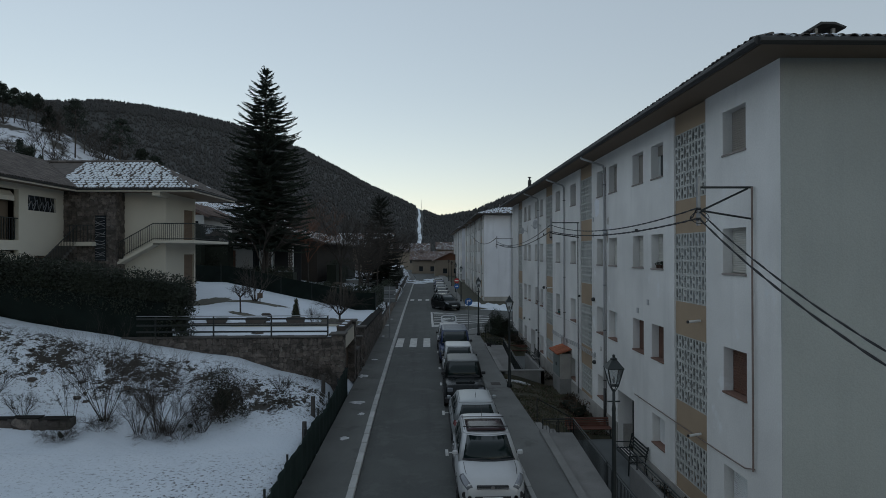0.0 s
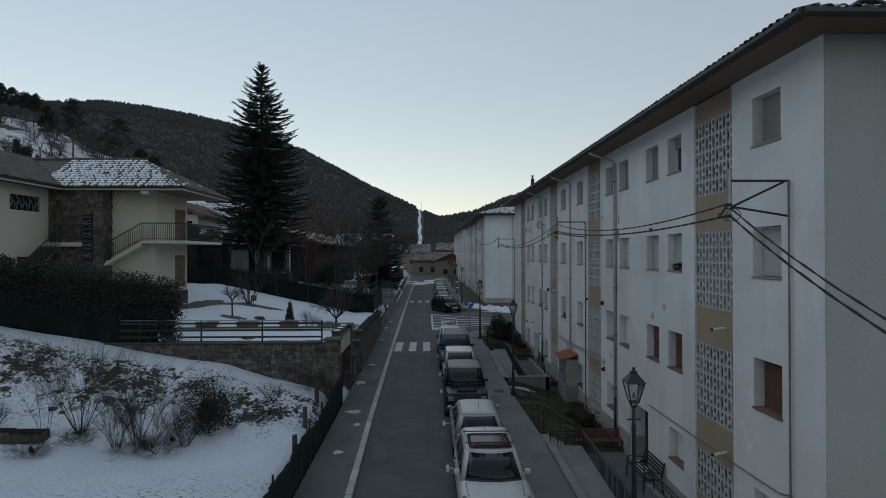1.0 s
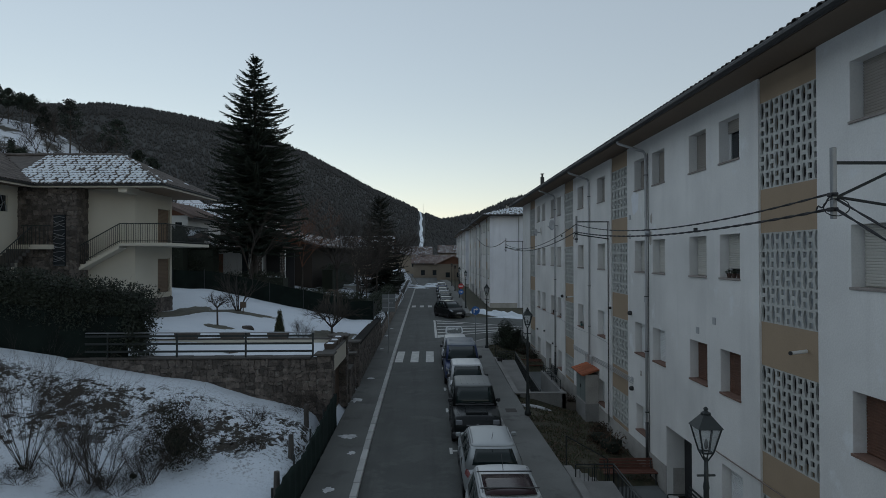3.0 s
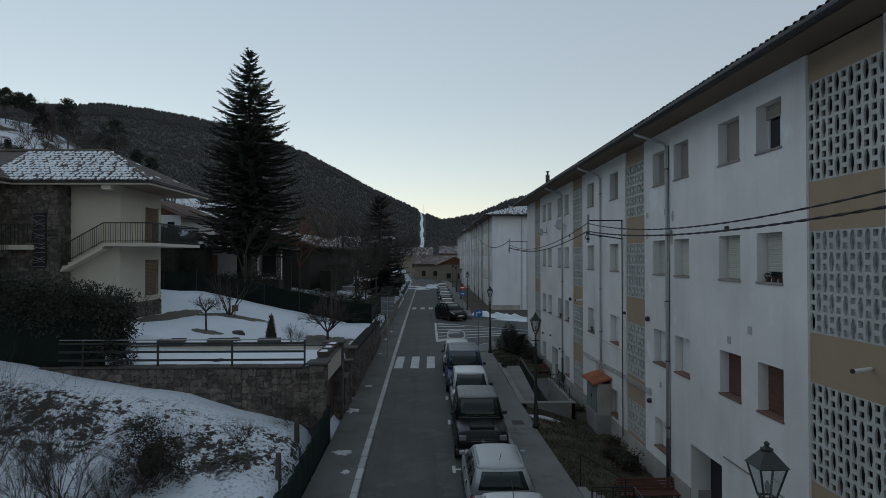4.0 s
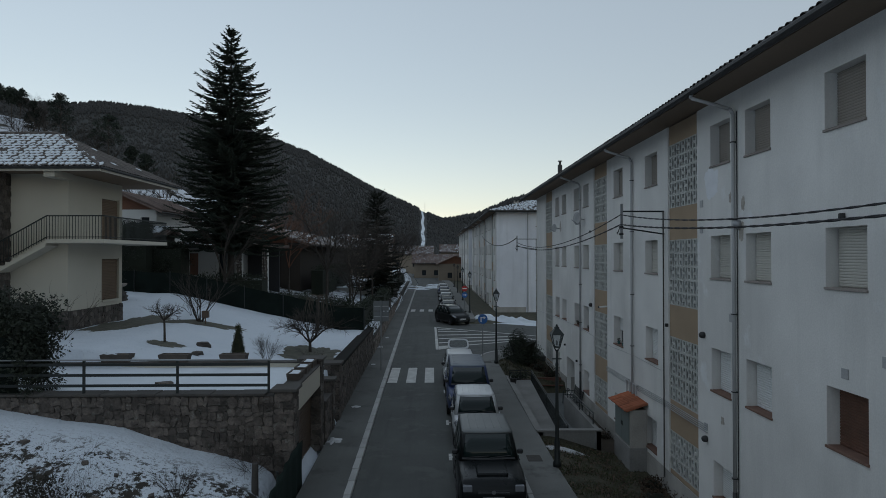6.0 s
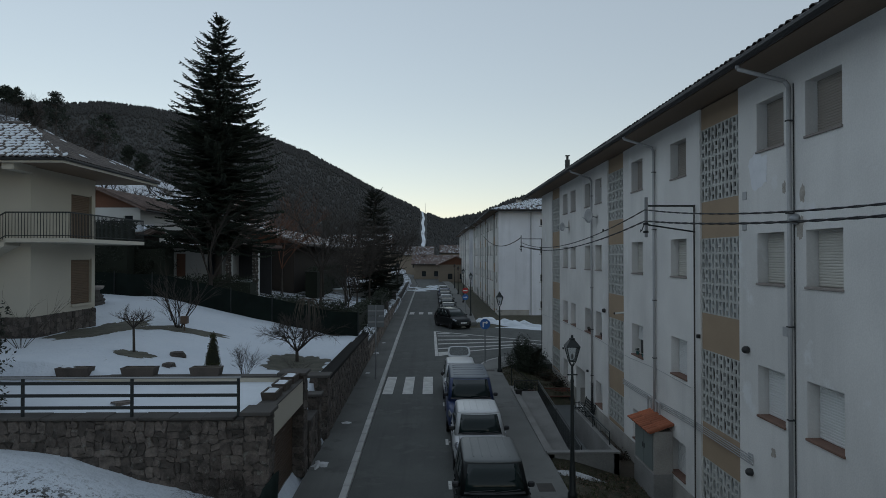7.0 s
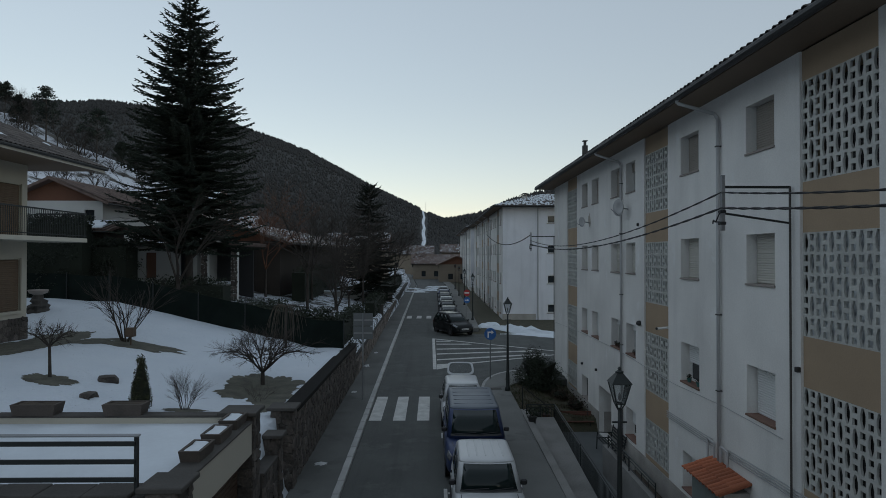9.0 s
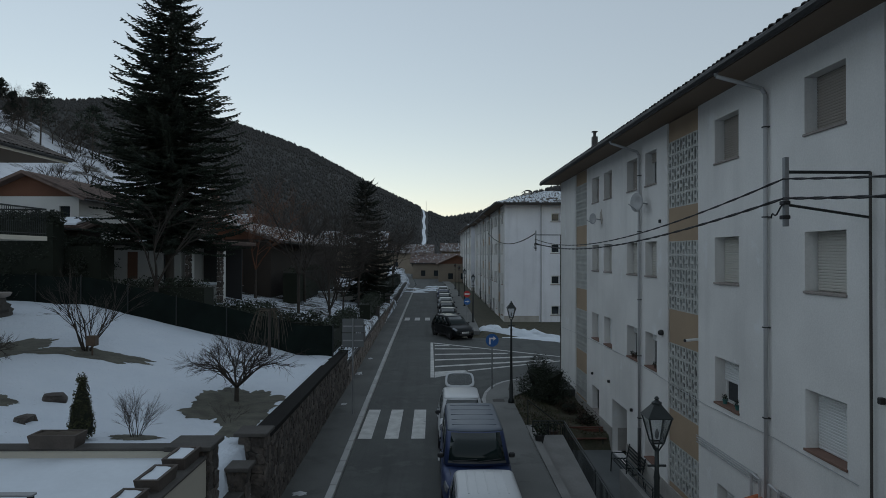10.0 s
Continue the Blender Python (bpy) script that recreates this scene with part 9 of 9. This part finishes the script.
# ---- neighbouring houses ----
def simple_house(at, w, d, eave, rise, label, wall_mat, ridge="x", over=0.6, windows=(), snow=0.4, roof_mat=None, base=-1.0, category="house"):
    """A small house: w along x, d along y, openings on its south face as (u0, u1, z0, z1, material) and roof tiles."""
    roof_mat = roof_mat or TILE
    root = thing("house", label, category, at)
    holes = [(a, b, c, e) for a, b, c, e, *_ in windows]
    part("south_wall", holed_wall(bmesh.new(), 0, w, base, eave, holes, lambda u, v, k: (u, k, v), 0.2), wall_mat, root)
    part("east_wall", boxes(((w - 0.25, 0.003, base), (w, d, eave))), wall_mat, root)
    part("west_wall", boxes(((0, 0.003, base), (0.25, d, eave))), wall_mat, root)
    part("north_wall", boxes(((0.25, d - 0.25, base), (w - 0.25, d, eave))), wall_mat, root)
    for a, b, c, e, m in windows:
        wnd = part("window", boxes(((a, 0.14, c), (b, 0.2, e))), m, root)
        part("sill", boxes(((a - 0.05, -0.06, c - 0.06), (b + 0.05, 0.14, c))), GSILL, wnd)
    o = over
    bm = bmesh.new()
    if ridge == "x":
        out = [(-o, eave - o * rise / (d / 2)), (d / 2, eave + rise), (d + o, eave - o * rise / (d / 2)), (d + o, eave - o * rise / (d / 2) + 0.16), (d / 2, eave + rise + 0.18), (-o, eave - o * rise / (d / 2) + 0.16)]
        prism(bm, out, lambda u, v, k: (-o + k, u, v), w + 2 * o)
        up = Vector((0, d / 2 + o, rise + o * rise / (d / 2)))
        corner, along, span = Vector((-o, -o - 0.03, out[0][1] + 0.17)), Vector((1, 0, 0)), w + 2 * o
    else:
        out = [(-o, eave - o * rise / (w / 2)), (w / 2, eave + rise), (w + o, eave - o * rise / (w / 2)), (w + o, eave - o * rise / (w / 2) + 0.16), (w / 2, eave + rise + 0.18), (-o, eave - o * rise / (w / 2) + 0.16)]
        prism(bm, out, lambda u, v, k: (u, -o + k, v), d + 2 * o)
        up = Vector((-(w / 2 + o), 0, rise + o * rise / (w / 2)))
        corner, along, span = Vector((w + o + 0.03, -o, out[0][1] + 0.17)), Vector((0, 1, 0)), d + 2 * o
        part("gable", prism(bmesh.new(), [(0, eave), (w, eave), (w / 2, eave + rise)], lambda u, v, k: (u, 0.02 + k, v), 0.2), surface("brown_gable_wood", (0.16, 0.07, 0.04), 0.8, var=0.2), root, "brown timber gable")
    if ridge == "x":
        for s in (0.0, w - 0.25):
            part("gable", prism(bmesh.new(), [(0, eave), (d, eave), (d / 2, eave + rise)], lambda u, v, k: (s + k, u, v), 0.25), wall_mat, root)
    roof = part("roof", bm, roof_mat, root)
    L = up.length
    slope_tiles(roof, corner, along, up.normalized(), lambda v: (0, span), int(span / 0.225), int(L / 0.36), roof_mat, False, seed=int(abs(at[0]) * 10 + at[1]), snow=snow)
    part("gutter", tube(bmesh.new(), corner + Vector((0, 0, -0.1)), corner + along * span + Vector((0, 0, -0.1)), 0.06), GUTTER, root)
    return root


OLDTILE = surface("old_red_tile", (0.14, 0.10, 0.085), 0.9, var=0.3, big=1.5, per_piece=0.25)
LIGHTWALL = surface("light_house_wall", (0.60, 0.60, 0.58), 0.9, var=0.08)
PALEWALL = surface("pale_house_wall", (0.36, 0.36, 0.345), 0.9, var=0.08)
# near-black wall stands in for an open porch's shade and dark conifers
DARKWALL = surface("dark_stand_in_wall", (0.045, 0.036, 0.03), 0.9, var=0.2)
BEIGEWALL = surface("beige_house_wall", (0.24, 0.20, 0.155), 0.9, var=0.1)
BROWNW = surface("brown_window", (0.13, 0.06, 0.035), 0.7, var=0.2)
# gabled house behind the villa, then the porch house behind the fir
simple_house((-25.6, 56, 3.0), 5.7, 8.0, 6.75, 1.25, "white house with a brown timber gable and tile roof", LIGHTWALL, "y", 0.7, [(4.6, 5.2, 5.0, 6.2, GLASS)], 0.0, OLDTILE)
simple_house((-26.0, 67, 3.0), 8.0, 8.0, 6.6, 2.2, "house behind with a roof white with snow", PALEWALL, "x", 0.6, (), 2.2, OLDTILE)
# lean-to wall is added, near-black to match conifers below its roof
lean_to = simple_house((-25.5, 53.4, 3.0), 7.0, 2.4, 4.8, 0.3, "low snowy lean-to roof behind the villa", DARKWALL, "x", 0.5, (), 0.0, OLDTILE)
part("snow_cover", prism(bmesh.new(), [(-0.42, 4.98), (1.2, 5.38), (1.5, 5.36), (1.2, 5.50), (-0.36, 5.09)], lambda u, v, k: (-0.45 + k, u, v), 7.6), SNOW, lean_to, "smooth snow on the lean-to roof")
simple_house((-21.6, 59.6, 3.0), 6.1, 8.0, 4.1, 1.0, "pale house with brown shutters behind the fir", PALEWALL, "x", 0.4, [(0.45, 1.2, 1.9, 3.6, BROWNW), (2.7, 3.4, 1.9, 3.6, BROWNW), (5.0, 5.6, 1.5, 3.6, GLASS)], 0.5, OLDTILE)
veranda = thing("veranda", "stone pillared veranda of the pale house", "veranda", (-15.4, 59.8, 3.0))
for x in (0.1, 2.1):
    pil = part("pillar", boxes(((x, 0, -1.0), (x + 0.42, 0.42, 4.05))), LIGHTWALL, veranda, "pale stone pillar")
    stone_face(pil, (x, 0, 0), (1, 0, 0), 0.42, -0.5, 4.0, 0.26, 0.03, single=False, seed=int(x * 10) + 61)
part("parapet", boxes(((0.52, 0.05, -1.0), (2.1, 0.3, 1.5)), bevel=0.02), PALEWALL, veranda)
part("snow_cover", boxes(((0.52, 0.0, 1.5), (2.1, 0.4, 1.66)), bevel=0.05), SNOW, veranda)
part("roof", boxes(((-0.2, -0.5, 4.05), (2.9, 6, 4.3)), bevel=0.03), OLDTILE, veranda)
# near-black sheet carries the veranda's shade in its colour
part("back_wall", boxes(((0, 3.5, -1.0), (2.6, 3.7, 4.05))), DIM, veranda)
# wall colour carries the dark of an open porch
simple_house((-21.5, 68, 2.6), 9.5, 32.0, 5.0, 1.6, "long low house with a snow-streaked tile roof", DARKWALL, "y", 0.9, [(6.4, 7.4, 1.5, 3.4, BROWNW)], 0.2, surface("pale_old_tile", (0.20, 0.165, 0.145), 0.9, var=0.3, big=1.5, per_piece=0.25))
simple_house((-16.0, 112, 2.0), 9.0, 9.0, 5.6, 2.2, "house with a snowy tile roof among trees", BEIGEWALL, "x", 0.7, [(2, 3, 1, 2.4, BROWNW), (5, 6, 1, 2.4, BROWNW)], 0.6, OLDTILE)
simple_house((-32, 96, 3.0), 9.0, 9.0, 6.4, 2.0, "house with a snowy roof on the slope", PALEWALL, "x", 0.6, [(2, 3, 2.5, 3.8, BROWNW), (5, 6, 2.5, 3.8, BROWNW)], 0.7, OLDTILE)
# houses closing the street
simple_house((-4.5, 168, 0.0), 12, 10, 4.6, 2.0, "beige terraced house closing the street", BEIGEWALL, "x", 0.6, [(2, 3, 1.5, 2.8, GLASS), (5, 6, 1.5, 2.8, GLASS), (8, 9, 1.5, 2.8, GLASS)], 0.15, OLDTILE)
simple_house((1.5, 152, 0.2), 7.5, 9, 4.4, 1.7, "pale brown house at the end of the street", BEIGEWALL, "y", 0.6, [(2, 3, 1.2, 2.4, GLASS), (4.6, 5.6, 1.2, 2.4, GLASS)], 0.1, OLDTILE)
simple_house((-14, 205, 1.0), 14, 10, 6.0, 2.4, "village house roofs beyond the street", BEIGEWALL, "x", 0.6, [(3, 4, 2, 3.4, GLASS), (8, 9, 2, 3.4, GLASS)], 0.3, OLDTILE)
simple_house((3, 215, 1.0), 14, 10, 6.6, 2.4, "village house roofs beyond the street", BEIGEWALL, "x", 0.6, [(3, 4, 2, 3.4, GLASS)], 0.3, OLDTILE)
simple_house((-34, 190, 2.0), 16, 10, 7.0, 2.6, "village house roofs beyond the street", PALEWALL, "x", 0.6, [(3, 4, 2, 3.4, GLASS), (9, 10, 2, 3.4, GLASS)], 0.4, OLDTILE)
white_wall = thing("garden_parapet", "white parapet wall topped with snow", "wall", kind="structure")
part("parapet", boxes(((-14.0, 78, 1.2), (-4.9, 78.25, 2.95))), PALEWALL, white_wall)
part("end_pier", boxes(((-4.95, 77.9, 0.8), (-4.45, 78.4, 3.2)), bevel=0.02), WHITE, white_wall)
part("snow_cover", boxes(((-14.0, 77.9, 2.95), (-4.95, 78.4, 3.07)), bevel=0.04), SNOW, white_wall)

# ---- lying snow by the street ----
def snow_heap(name, cx, cy, rx, ry, h, seed, label, base=None, turn=0.0):
    rnd = random.Random(seed)
    bm = bmesh.new()
    n, k = 30, 9
    rings = []
    wob = [0.9 + 0.7 * noise.noise(Vector((math.cos(2 * math.pi * i / n) * 2.2, math.sin(2 * math.pi * i / n) * 2.2, seed * 3.3))) + rnd.uniform(-0.12, 0.12) for i in range(n)]
    for j in range(k):
        s = j / (k - 1)
        ring = []
        for i in range(n):
            a = 2 * math.pi * i / n
            u, v = rx * s * wob[i] * math.cos(a), ry * s * wob[i] * math.sin(a)
            x, y = cx + u * math.cos(turn) - v * math.sin(turn), cy + u * math.sin(turn) + v * math.cos(turn)
            z0 = base(x, y) if base else rz(y) + 0.115
            z = z0 + h * (1 - s ** 2) * (0.65 + 0.7 * noise.noise(Vector((x * 1.7, y * 1.7, seed)))) - 0.02 * s + 0.012
            ring.append(bm.verts.new((x, y, z)))
        rings.append(ring)
    for p, q in zip(rings[:-1], rings[1:]):
        for i in range(n):
            bm.faces.new((p[i], p[(i + 1) % n], q[(i + 1) % n], q[i]))
    bmesh.ops.remove_doubles(bm, verts=bm.verts[:], dist=0.002)
    return tagged(part(name, bm, DIRTYSNOW if name == "snow_patch" else SNOW, None, "", True), label, "snow", "snow remains by the street")


side = lambda x, y: max(rz(y) - 0.05, ground_z(x, y))
snow_heap("snow_bank", 7.3, 68.5, 4.2, 1.5, 0.55, 1, "dirty heap of cleared snow at the street corner", side, -0.75)
snow_heap("snow_bank", 11.5, 64.6, 5.0, 1.6, 0.35, 2, "dirty heap of cleared snow at the street corner", side, -0.35)
snow_heap("snow_bank", 5.2, 70.6, 1.6, 1.0, 0.45, 3, "dirty heap of cleared snow at the street corner", side, -0.6)
for i, (x, y, rx, ry, h) in enumerate(((-2.95, 26.4, 0.34, 0.28, 0.05), (-2.62, 24.6, 0.12, 0.2, 0.03), (-3.3, 31.75, 0.25, 0.4, 0.07), (-3.1, 36.4, 0.22, 0.16, 0.03), (-3.3, 46.0, 0.15, 0.2, 0.05), (-3.4, 52.5, 0.2, 0.4, 0.06), (-3.3, 57.0, 0.15, 0.3, 0.05), (-2.9, 21.5, 0.16, 0.22, 0.03))):
    snow_heap("snow_patch", x, y, rx, ry, h, 10 + i, "small melting snow patch on the pavement")
snow_heap("snow_patch", 4.55, 31.6, 0.75, 0.30, 0.10, 30, "strip of melting snow on the winter lawn", ground_z, -0.2)
for i, (x, y) in enumerate(((-2.7, 118), (-0.5, 122), (1.5, 126), (-3.5, 126), (0.6, 132))):
    snow_heap("snow_bank", x, y, 2.2, 1.2, 0.3, 40 + i, "patch of snow where the street ends", lambda x, y: rz(y))
mast_at = hill_point(RIDGE, 300, 1400, -0.012, sight(749, 0)[0], 1.0, 0.012)
mast = thing("radio_mast", "thin lattice mast on the hilltop", "mast", mast_at)
part("pole", tube(bmesh.new(), (0, 0, -3), (0, 0, 22), 0.5, 0.25), GREYMETAL, mast)
